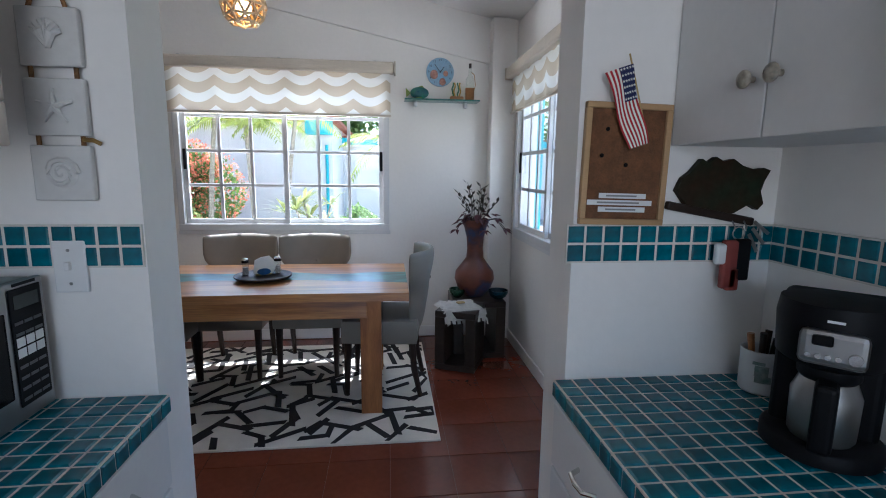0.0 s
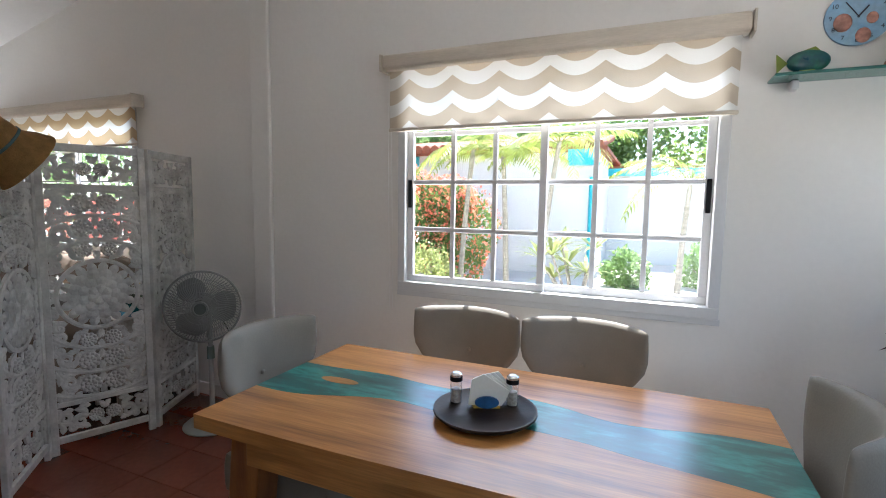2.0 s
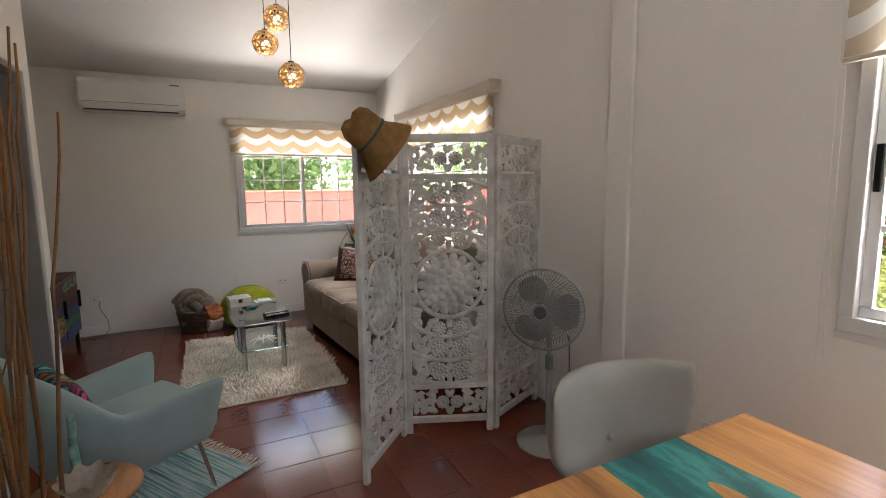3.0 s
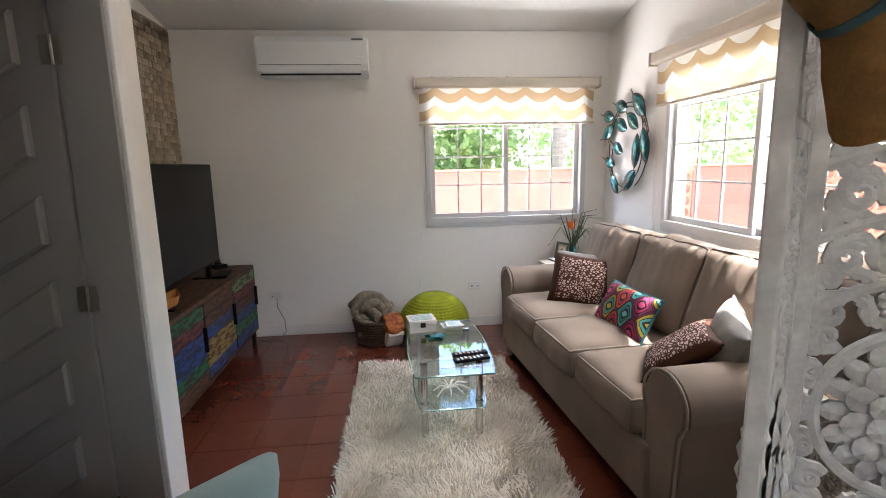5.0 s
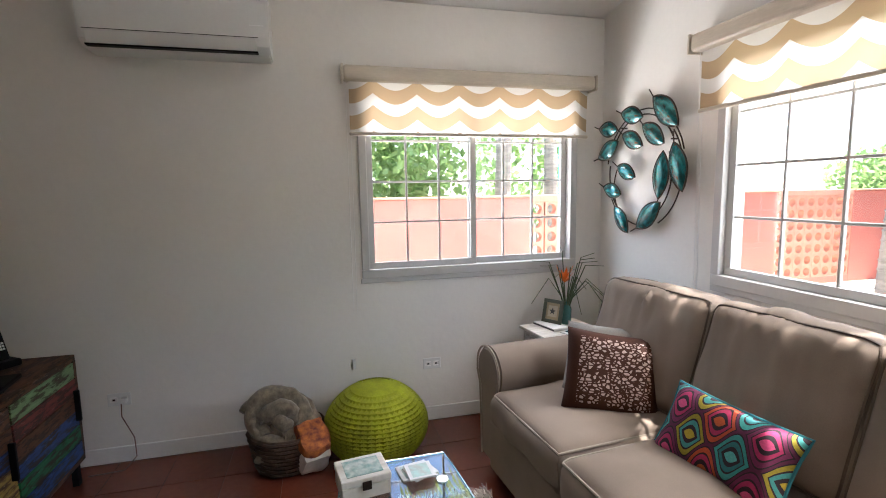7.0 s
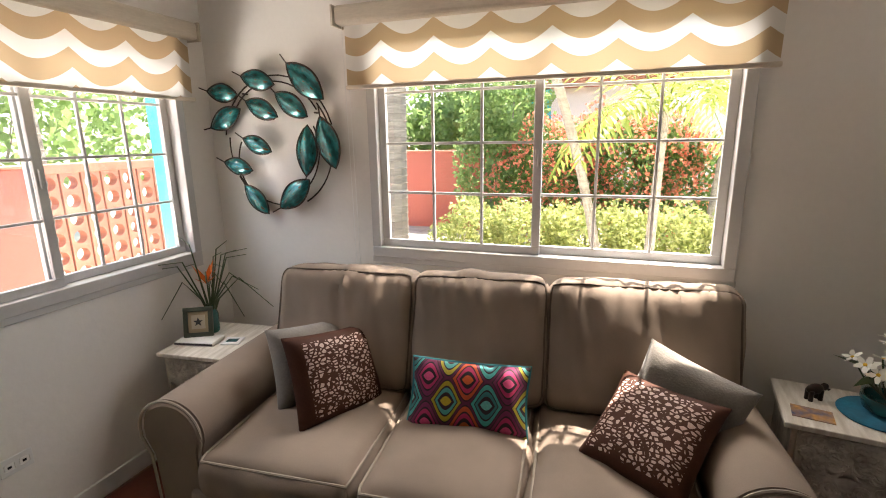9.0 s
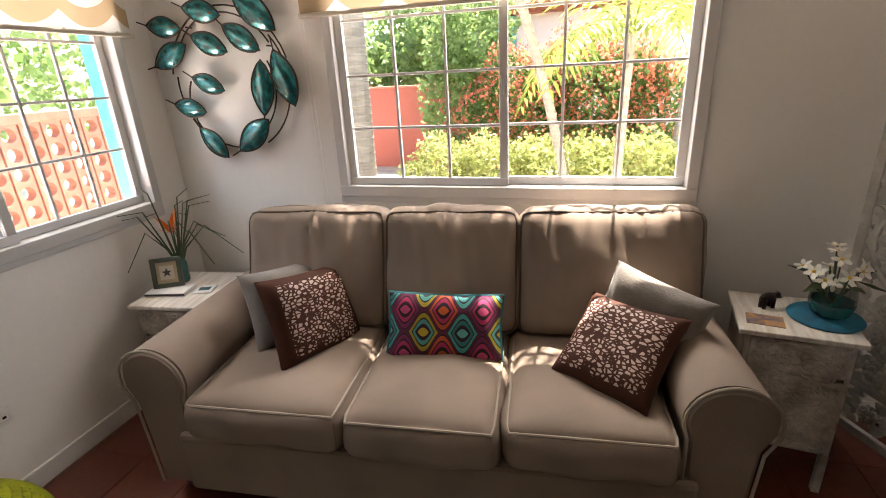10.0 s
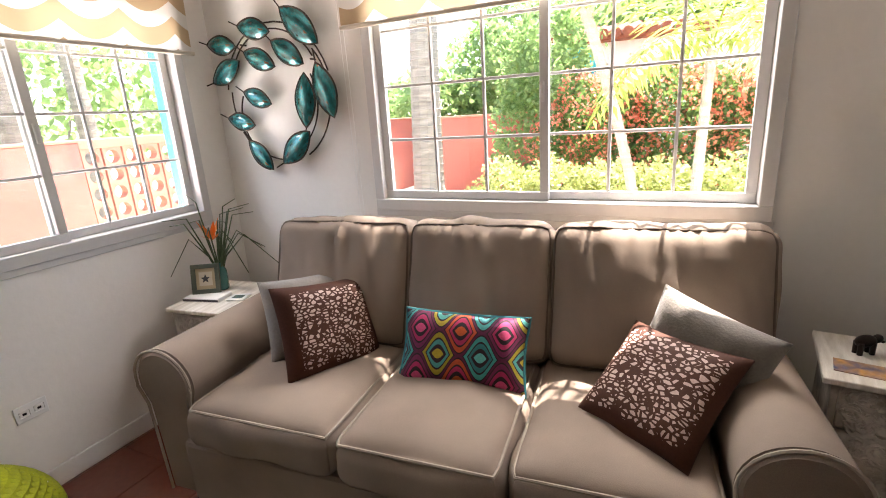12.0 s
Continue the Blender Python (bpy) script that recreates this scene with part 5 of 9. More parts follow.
def pendant(x, y, z, r, label):
    p = thing("pendant_lamp", pose(x, y, z), label, "pendant lamp", "pendant lamps")
    t = bmesh.new()
    bmesh.ops.create_icosphere(t, subdivisions=2, radius=r)
    cage = bmesh.new()
    for e in t.edges:
        a, b = e.verts[0].co.copy(), e.verts[1].co.copy()
        if max(a.z, b.z) < -0.8 * r:
            continue
        rod(cage, a, b, 0.0066, seg=5)
    t.free()
    part("cage", cage, GOLD, p, "open geodesic cage of gilded struts")
    part("liner", lathe_bm([(r * 0.60, -r * 0.74), (r * 0.80, -r * 0.48), (r * 0.92, 0), (r * 0.80, r * 0.48), (r * 0.50, r * 0.80), (r * 0.2, r * 0.92)], 24, False), LINER, p, "translucent amber liner", True)
    part("bottom_ring", lathe_bm([(r * 0.60, -r * 0.80), (r * 0.67, -r * 0.80), (r * 0.67, -r * 0.72), (r * 0.60, -r * 0.72)], 24, False), GOLD, p)
    bm = bmesh.new()
    ball(bm, (0, 0, -0.01), r * 0.36, 14, 10)
    part("bulb", bm, bulb_m, p, "glowing warm bulb")
    part("socket", rod_bm((0, 0, r * 0.35), (0, 0, r * 1.08), 0.02), BRONZE, p)
    top = roof_z(x) - z
    part("cable", rod_bm((0, 0, r), (0, 0, top), 0.003, seg=6), BLACK, p)
    part("canopy", rod_bm((0, 0, top - 0.02), (0, 0, top + 0.01), 0.05, seg=20), GOLD, p)
    return p


pendant(-4.697, 3.051, 2.252, 0.088, "small geodesic pendant lamp, lit, hanging lowest of three")
pendant(-4.90, 2.911, 2.507, 0.088, "small geodesic pendant lamp, lit, in a cluster of three")
pendant(-4.875, 2.997, 2.682, 0.088, "small geodesic pendant lamp, lit, in a cluster of three")
pendant(-0.93, 2.90, 2.195, 0.102, "geodesic pendant lamp, lit, over the dining table")

# ---- screen, fan, chair corner ----
SCREEN_WOOD = mat("whitewashed_screen_wood", (0.60, 0.59, 0.56), 0.7, vary=0.18, big=9, fine=60, bump=0.5, second=(0.44, 0.43, 0.41))


def petals(bm, cx, cz, r0, r1, n, w, y, turn=0.0):
    """A whorl of broad round-tipped petals, each raised along its middle."""
    lift = -0.009 if y < 0 else 0.009
    for k in range(n):
        a = 2 * math.pi * k / n + turn
        d, s = Vector((math.cos(a), 0, math.sin(a))), Vector((-math.sin(a), 0, math.cos(a)))
        c = Vector((cx, y, cz))
        rim = [(0.0, -0.45), (0.35, -0.9), (0.68, -1.0), (0.90, -0.6), (1.0, 0.0), (0.90, 0.6), (0.68, 1.0), (0.35, 0.9), (0.0, 0.45)]
        fv = [bm.verts.new(c + d * (r0 + (r1 - r0) * u) + s * (w * v)) for u, v in rim]
        mv = bm.verts.new(c + d * (r0 + (r1 - r0) * 0.7) + Vector((0, lift, 0)))
        for i in range(len(rim)):
            bm.faces.new((fv[i], fv[(i + 1) % len(rim)], mv))


def ribbon(bm, pts, widths, depth=0.008):
    """A flat-sawn strip of wood along points in the x, z plane, with a raised middle."""
    n = len(pts)
    rows = []
    for i, (x, z) in enumerate(pts):
        x0, z0 = pts[max(0, i - 1)]
        x1, z1 = pts[min(n - 1, i + 1)]
        d = math.hypot(x1 - x0, z1 - z0) or 1.0
        px, pz, w = -(z1 - z0) / d, (x1 - x0) / d, widths[i]
        rows.append([bm.verts.new(p) for p in ((x + px * w, -depth * 0.7, z + pz * w), (x, -depth, z), (x - px * w, -depth * 0.7, z - pz * w), (x - px * w, depth * 0.7, z - pz * w), (x, depth, z), (x + px * w, depth * 0.7, z + pz * w))])
    for a, b in zip(rows, rows[1:]):
        for k in range(6):
            bm.faces.new((a[k], a[(k + 1) % 6], b[(k + 1) % 6], b[k]))
    bm.faces.new(rows[0])
    bm.faces.new(list(reversed(rows[-1])))


def carved_panel_bm(w, h):
    """Openwork of arcs, rosettes, C-scrolls and leaves, mirrored about the upright and the level middle lines."""
    bm = bmesh.new()
    hw, cz = w / 2 - 0.038, 0.90

    def both(pts, widths, flip=True):
        for s in (1, -1):
            for f in ((1, -1) if flip else (1,)):
                ribbon(bm, [(s * x, cz + f * (z - cz)) for x, z in pts], widths)

    def scroll(x, z, r, t0, sense, turns=1.35, w0=0.0125, flip=True):
        n = 15
        pts = [(x + r * (1 - 0.78 * k / n) * math.cos(t0 + sense * 2 * math.pi * turns * k / n), z + r * (1 - 0.78 * k / n) * math.sin(t0 + sense * 2 * math.pi * turns * k / n)) for k in range(n + 1)]
        both(pts, [1.25 * (0.006 + (w0 - 0.006) * math.sin(math.pi * min(1, 0.25 + k / n))) for k in range(n + 1)], flip)

    def leaf(x, z, ln, ang, wd, flip=True):
        c, s = math.cos(radians(ang)), math.sin(radians(ang))
        prof = (0.2, 0.75, 1.0, 0.7, 0.95, 0.55, 0.08)
        both([(x + ln * k / 6 * c - 0.15 * ln * math.sin(math.pi * k / 6) * s, z + ln * k / 6 * s + 0.15 * ln * math.sin(math.pi * k / 6) * c) for k in range(7)], [1.35 * wd * p for p in prof], flip)

    def rosette(x, z, r, flip=True):
        for s in (1, -1):
            for f in ((1, -1) if flip else (1,)):
                zz = cz + f * (z - cz)
                rod(bm, (s * x, -0.006, zz), (s * x, 0.006, zz), r * 0.70, seg=18)
                for y in (-0.006, 0.006):
                    petals(bm, s * x, zz, r * 0.45, r, 11, r * 0.27, y)
                    petals(bm, s * x, zz, r * 0.15, r * 0.62, 8, r * 0.22, y * 1.8, 0.3)
                ball(bm, (s * x, 0, zz), (r * 0.17, 0.013, r * 0.17), 8, 6)

    # ring and lotus medallion
    ring = [(0.196 * math.cos(k * math.pi / 30), cz + 0.196 * math.sin(k * math.pi / 30)) for k in range(61)]
    ribbon(bm, ring, [0.012] * 61, 0.011)
    rod(bm, (0, -0.005, cz), (0, 0.005, cz), 0.148, seg=36)
    for y in (-0.006, 0.006):
        petals(bm, 0, cz, 0.11, 0.188, 18, 0.024, y)
        petals(bm, 0, cz, 0.075, 0.150, 12, 0.031, y * 2.6, 0.2)
        petals(bm, 0, cz, 0.035, 0.106, 9, 0.030, y * 4.2)
        petals(bm, 0, cz, 0.005, 0.062, 6, 0.026, y * 5.8, 0.4)
    # arcs over and under it
    for r, a0, a1 in ((0.315, 44, 136), (0.455, 59, 121), (0.60, 67, 113)):
        pts = [(r * math.cos(radians(a0 + (a1 - a0) * k / 24)), cz + r * math.sin(radians(a0 + (a1 - a0) * k / 24))) for k in range(25)]
        for f in (1, -1):
            ribbon(bm, [(x, cz + f * (z - cz)) for x, z in pts], [0.0115] * 25, 0.011)
    # between the arcs
    for zc, r, side in ((0.262, 0.044, 0.185), (0.385, 0.055, 0.165), (0.525, 0.055, 0.155)):
        rosette(0.060, cz + zc, r)
        leaf(0.006, cz + zc + 0.012, 0.058, 90, 0.013)
        leaf(0.006, cz + zc - 0.055, 0.05, 84, 0.013)
        scroll(side, cz + zc - 0.028, 0.038, 2.4, -1)
        scroll(side + 0.012, cz + zc + 0.046, 0.028, -1.2, 1)
        leaf(0.112, cz + zc - 0.055, 0.085, 66, 0.014)
        leaf(0.105, cz + zc + 0.035, 0.07, 24, 0.013)
        leaf(0.120, cz + zc + 0.010, 0.06, -8, 0.013)
        leaf(0.030, cz + zc + 0.052, 0.06, 18, 0.012)
        leaf(0.060, cz + zc - 0.062, 0.06, 12, 0.012)
        leaf(side + 0.03, cz + zc + 0.005, 0.055, 70, 0.012)
    # corners beside the ring
    for z, r in ((0.095, 0.034), (0.175, 0.040), (0.245, 0.030)):
        scroll(0.208 - 0.02 * (z < 0.2) + 0.02 * (z < 0.1), cz + z, r * 0.75, 3.6, 1)
        leaf(0.218, cz + z - 0.045, 0.062, 112, 0.012)
    leaf(0.195, cz + 0.002, 0.05, 20, 0.014)
    leaf(0.215, cz + 0.30, 0.085, 100, 0.014)
    leaf(0.218, cz + 0.42, 0.085, 96, 0.014)
    leaf(0.216, cz + 0.545, 0.06, 95, 0.013)
    # narrow friezes at top and bottom
    for z in (1.615, 0.186):
        rosette(0.042, z, 0.040, False)
        scroll(0.118, z - 0.018, 0.038, 2.6, -1, 1.3, 0.0115, False)
        scroll(0.188, z + 0.015, 0.036, -0.5, 1, 1.3, 0.0115, False)
        leaf(0.085, z + 0.02, 0.07, 30, 0.013, False)
        leaf(0.145, z - 0.055, 0.08, 38, 0.013, False)
        leaf(0.150, z + 0.058, 0.06, -24, 0.012, False)
        leaf(0.075, z - 0.062, 0.06, 8, 0.012, False)
        leaf(0.004, z + 0.03, 0.05, 60, 0.012, False)
        leaf(0.004, z - 0.075, 0.05, 62, 0.012, False)
        leaf(0.205, z - 0.07, 0.07, 80, 0.013, False)
        leaf(0.212, z + 0.03, 0.05, 75, 0.012, False)
        leaf(0.070, z + 0.066, 0.06, -10, 0.012, False)
        scroll(0.160, z - 0.045, 0.022, 1.0, 1, 1.2, 0.010, False)
    bmesh.ops.recalc_face_normals(bm, faces=bm.faces)
    return bm


screen = thing("folding_screen", pose(-3.42, 3.72, 0), "whitewashed carved openwork folding screen of three panels", "screen")
FEET = [(-3.195, 3.035), (-3.578, 3.412), (-3.375, 3.902), (-3.60, 4.395)]
carve_me = None
for (xa, ya), (xb, yb) in zip(FEET, FEET[1:]):
    w = math.hypot(xb - xa, yb - ya) - 0.012
    yaw = math.degrees(math.atan2(yb - ya, xb - xa))
    pm = pose((xa + xb) / 2 + 3.42, (ya + yb) / 2 - 3.72, 0, 0, 0, yaw)
    bm = bmesh.new()
    h = 1.752
    for s in (-1, 1):
        box(bm, s * w / 2 - (0.038 if s > 0 else 0), s * w / 2 + (0.038 if s < 0 else 0), -0.014, 0.014, 0, h, 0.004)
    for z0, z1 in ((0.062, 0.10), (0.272, 0.30), (1.502, 1.53), (1.705, 1.75)):
        box(bm, -w / 2 + 0.038, w / 2 - 0.038, -0.012, 0.012, z0, z1, 0.003)
    panel = part("panel", bm, SCREEN_WOOD, screen)
    panel.matrix_basis = pm
    if carve_me is None:
        c = part("openwork", carved_panel_bm(0.52, h), SCREEN_WOOD, panel, "carved openwork of flowers and scrolls")
        carve_me = c.data
    else:
        c = new("openwork", carve_me)
        c.parent = panel
        c["label"] = "carved openwork of flowers and scrolls"
    c.matrix_basis = Matrix.Diagonal((w / 0.52, 1, 1, 1))

HAT = Matrix.Translation((-3.145, 3.105, 1.685)) @ Matrix(((1, 0, 0, 0), (0, 0.6, -0.8, 0), (0, 0.8, 0.6, 0), (0, 0, 0, 1))) @ Matrix.Scale(0.94, 4)
hat = thing("straw_hat", HAT, "tan woven straw sun hat hung on the folding screen", "hat")
bm = bmesh.new()
rings = []
for r, z in ((0.170, -0.120), (0.158, -0.10), (0.135, -0.06), (0.108, -0.025), (0.093, 0.0), (0.094, 0.04), (0.090, 0.085), (0.070, 0.118), (0.035, 0.126), (0.010, 0.116)):
    ring = []
    for k in range(36):
        a = 2 * math.pi * k / 36
        w = max(0.0, -z / 0.125)
        f = 1 + w * (0.05 * math.sin(3 * a + 0.6) - 0.10 * math.cos(a) ** 2)
        zz = z + (0.012 * math.sin(2 * a) if z > 0.08 else 0)
        ring.append(bm.verts.new((0.78 * r * f * math.cos(a), r * f * math.sin(a), zz)))
    rings.append(ring)
for a, b in zip(rings, rings[1:]):
    for k in range(36):
        bm.faces.new((a[k], a[(k + 1) % 36], b[(k + 1) % 36], b[k]))
bm.faces.new(rings[-1])
bmesh.ops.solidify(bm, geom=bm.faces[:], thickness=0.004)
part("crown_and_brim", bm, STRAW, hat, smooth=True)
band = part("ribbon", lathe_bm([(0.096, 0.0), (0.0985, 0.0), (0.0985, 0.013), (0.096, 0.013)], 36, False), mat("teal_ribbon", (0.03, 0.08, 0.085), 0.7), hat, "narrow teal ribbon", True)
band.matrix_basis = Matrix.Diagonal((0.79, 1.0, 1, 1))

# pedestal fan
FANP = mat("pale_grey_plastic", (0.30, 0.31, 0.295), 0.45, vary=0.06)
fan = thing("pedestal_fan", pose(-3.10, 4.09, 0), "pale grey pedestal fan with a round wire guard", "fan")
part("base", lathe_bm([(0.175, 0), (0.178, 0.008), (0.165, 0.02), (0.06, 0.034), (0.03, 0.05)], 36), FANP, fan, smooth=True)
part("pole", rod_bm((0, 0, 0.03), (0, 0, 0.55), 0.017, 0.014, 14), FANP, fan)
part("height_clamp", rod_bm((0, 0, 0.44), (0, 0, 0.52), 0.024, 0.022, 14), mat("green_grey_clamp", (0.14, 0.20, 0.18), 0.5), fan)
fan_head = pose(0, -0.04, 0.79, 0, 0, 38)
motor = part("motor", lathe_bm([(0.02, 0.0), (0.05, 0.01), (0.062, 0.05), (0.058, 0.10), (0.03, 0.135)], 20), FANP, fan, smooth=True)
motor.matrix_basis = fan_head @ pose(0, 0.03, 0, -90)
part("stem", rod_bm((0, -0.0, 0.54), (0, -0.01, 0.76), 0.016, 0.02, 12), FANP, fan)
guard = part("guard", tube_bm([(0.222 * math.cos(k * math.pi / 24), 0.0, 0.222 * math.sin(k * math.pi / 24)) for k in range(49)], 0.007, 8), FANP, fan)
guard.matrix_basis = fan_head @ pose(0, -0.03, 0)
bm = bmesh.new()
for side in (-1, 1):
    for k in range(72):
        a = 2 * math.pi * k / 72
        a2 = a + 0.35
        tube(bm, [(0.055 * math.cos(a2), side * 0.062, 0.055 * math.sin(a2)), (0.14 * math.cos(a + 0.15), side * 0.058, 0.14 * math.sin(a + 0.15)), (0.205 * math.cos(a), side * 0.03, 0.205 * math.sin(a)), (0.22 * math.cos(a), 0, 0.22 * math.sin(a))], 0.0022, 4)
    for r, y in ((0.10, 0.061), (0.16, 0.053)):
        tube(bm, [(r * math.cos(k * math.pi / 20), side * y, r * math.sin(k * math.pi / 20)) for k in range(41)], 0.0018, 4)
tagged(part("wire_mesh", bm, FANP, guard), kind="stuff")
BLADE = mat("grey_blade", (0.27, 0.28, 0.27), 0.4, vary=0.05)
for k in range(3):
    bm = bmesh.new()
    a0 = 2 * math.pi * k / 3
    g = []
    for i in range(7):
        u = i / 6
        r = 0.04 + 0.155 * u
        half = 0.75 * math.sin(math.pi * (0.18 + 0.72 * u)) ** 0.7
        g.append([bm.verts.new((r * math.cos(a0 + half * v), 0.028 * v, r * math.sin(a0 + half * v))) for v in (-1, -0.5, 0, 0.5, 1)])
    for p, q in zip(g, g[1:]):
        for j in range(4):
            bm.faces.new((p[j], p[j + 1], q[j + 1], q[j]))
    bmesh.ops.solidify(bm, geom=bm.faces[:], thickness=0.002)
    part("blade", bm, BLADE, guard, "grey blade at rest")
hub = part("badge", rod_bm((0, -0.075, 0), (0, -0.055, 0), 0.034, 0.04, 20), mat("dark_badge", (0.10, 0.12, 0.11), 0.4), guard)
part("badge_ring", tube_bm([(0.042 * math.cos(k * math.pi / 14), -0.068, 0.042 * math.sin(k * math.pi / 14)) for k in range(29)], 0.007, 6), FANP, hub)
part("cord", tube_bm([(0.02, 0.06, 0.72), (0.08, 0.07, 0.62), (0.10, 0.06, 0.30), (0.08, 0.10, 0.06), (-0.05, 0.0, 0.038), (0.05, -0.15, 0.012), (0.22, 0.05, 0.005), (0.45, 0.25, 0.005)], 0.0035, 6), BLACK, fan, "black cord")

# mint armchair, facing the living room
chair = thing("armchair", pose(-3.60, 1.975, 0, 0, 0, 30 + 180) @ Matrix.Scale(0.95, 4), "mint green upholstered armchair with thin metal legs", "armchair")
# shell: back and arms in one padded sweep; local front towards -y
def sweep(a):
    """Plan of the shell at a in -1 to 1, from one arm's front round the back to the other's."""
    b = abs(a)
    if b < 0.5:
        q = b / 0.5 * math.pi / 2
        x, y = 0.315 * math.sin(q) ** 0.85, 0.275 * math.cos(q) ** 0.7 + 0.02
    else:
        q = (b - 0.5) / 0.5
        x, y = 0.315 + 0.03 * q, 0.02 - 0.40 * q
    return Vector((math.copysign(x, a), y, 0))


bm = bmesh.new()
NU, NV = 64, 14
skins = []
for side in (1, -1):
    g = []
    for i in range(NU + 1):
        a = math.sin((2 * i / NU - 1) * math.pi / 2) * 0.35 + (2 * i / NU - 1) * 0.65
        p, q = sweep(max(-1, a - 0.01)), sweep(min(1, a + 0.01))
        out = Vector((q.y - p.y, p.x - q.x, 0)).normalized() * -1
        c = max(0.0, 1 - (abs(a) / 0.46) ** 2.6)
        top, low = 0.575 + 0.045 * max(0.0, abs(a) - 0.5) * 2 + 0.29 * c, 0.27 + 0.05 * max(0.0, abs(a) - 0.5)
        end = max(0.0, (abs(a) - 0.84) / 0.16)
        shrink = (1 - end ** 5) ** 0.3 if end < 1 else 0.0
        mid = (top + low) / 2
        row = []
        for k in range(NV + 1):
            v = math.sin((2 * k / NV - 1) * math.pi / 2)
            z = mid + (top - low) / 2 * v * (0.45 + 0.55 * shrink)
            fat = 0.036 * math.sqrt(max(0.0, 1 - abs(v) ** 7)) * math.sqrt(max(0.0, 1 - abs(a) ** 26))
            rise = (z - 0.27) / 0.6
            base = sweep(a) * (0.84 + 0.20 * min(1, rise * 1.6)) + Vector((0, 0.10 * c * rise, 0))
            row.append(bm.verts.new((base.x + out.x * fat * side, base.y + out.y * fat * side, z)))
        g.append(row)
    skins.append(g)
for g in skins:
    for p, q in zip(g, g[1:]):
        for k in range(NV):
            bm.faces.new((p[k], q[k], q[k + 1], p[k + 1]))
bmesh.ops.remove_doubles(bm, verts=bm.verts, dist=0.0005)
bmesh.ops.recalc_face_normals(bm, faces=bm.faces)
part("shell", bm, MINT, chair, "one-piece padded back and arms", True)
bm = bmesh.new()
prism(bm, [(0.27 * math.cos(k * math.pi / 12) * (1.0 if math.sin(k * math.pi / 12) > 0 else 1.05), 0.27 * math.sin(k * math.pi / 12) if math.sin(k * math.pi / 12) > 0 else 0.36 * math.sin(k * math.pi / 12)) for k in range(24)], 0.255, 0.325)
bmesh.ops.bevel(bm, geom=[e for e in bm.edges if abs(e.verts[0].co.z - e.verts[1].co.z) < 1e-4], offset=0.02, segments=2, affect="EDGES")
part("seat_base", bm, MINT, chair, smooth=True)
seat = part("seat", cushion_bm((0.56, 0.60, 0.15), 0.22, 9, 0.004, 4.0), MINT, chair, smooth=True)
seat.matrix_basis = pose(0, -0.10, 0.37, -4)
for x in (-0.22, 0.22):
    for y in (-0.28, 0.20):
        part("leg", rod_bm((x, y, 0.31), (x * 1.25, y * 1.2, 0.0), 0.012, 0.009, 10), CHROME, chair, "thin metal leg")
tp = throw("f", 0.38, 0.36, 0.12, OGEE, facing((-3.52, 1.84, 0.56), (-0.45, 0.80, 0.42), 4), "bright multicoloured pillow leaning in the armchair", 8.0)

runner = thing("woven_rug", pose(-3.615, 2.065, 0, 0, 0, 33), "teal and grey rag-woven rug with fringe under the armchair", "rug")


def stripe_mat():
    m = bpy.data.materials.new("teal_rag_weave")
    nodes, links = nodes_of(m)
    nt = m.node_tree
    p = nodes["Principled BSDF"]
    c = ramp(nt, noise_out(nt, 9, 5, (0.25, 7, 1)), [(0.25, (0.03, 0.09, 0.10)), (0.45, (0.10, 0.22, 0.22)), (0.58, (0.36, 0.42, 0.40)), (0.72, (0.03, 0.14, 0.15))])
    links.new(c, p.inputs["Base Color"])
    p.inputs["Roughness"].default_value = 0.95
    bp = nodes.new("ShaderNodeBump")
    bp.inputs["Strength"].default_value, bp.inputs["Distance"].default_value = 0.8, 0.004
    links.new(noise_out(nt, 40, 4, (0.6, 3, 1)), bp.inputs["Height"])
    links.new(bp.outputs[0], p.inputs["Normal"])
    return m


part("weave", blk(-0.265, 0.265, -0.42, 0.42, 0, 0.009, 0.003), stripe_mat(), runner)
bm = bmesh.new()
rnd = random.Random(4)
for s in (-1, 1):
    for i in range(56):
        x = -0.262 + i * 0.0095
        tube(bm, [(x, s * 0.418, 0.006), (x + rnd.uniform(-0.01, 0.01), s * 0.455, 0.005), (x + rnd.uniform(-0.02, 0.02), s * rnd.uniform(0.48, 0.50), 0.004)], 0.0022, 4)
tagged(part("fringe", bm, CREAM, runner, "pale cotton fringe"), kind="stuff")

# tall branches in a floor vase
bv = thing("branch_vase", pose(-2.80, 1.87, 0), "tall golden-brown decorative branches standing in a floor vase", "branches")
part("vase", lathe_bm([(0.08, 0), (0.10, 0.02), (0.115, 0.16), (0.09, 0.30), (0.07, 0.36), (0.08, 0.38), (0.062, 0.36), (0.06, 0.06)], 22), mat("dark_ceramic", (0.05, 0.035, 0.03), 0.4), bv, smooth=True).matrix_basis = pose(0.11, 0, 0) @ Matrix.Diagonal((3.2, 1.3, 0.8, 1))
rnd = random.Random(12)
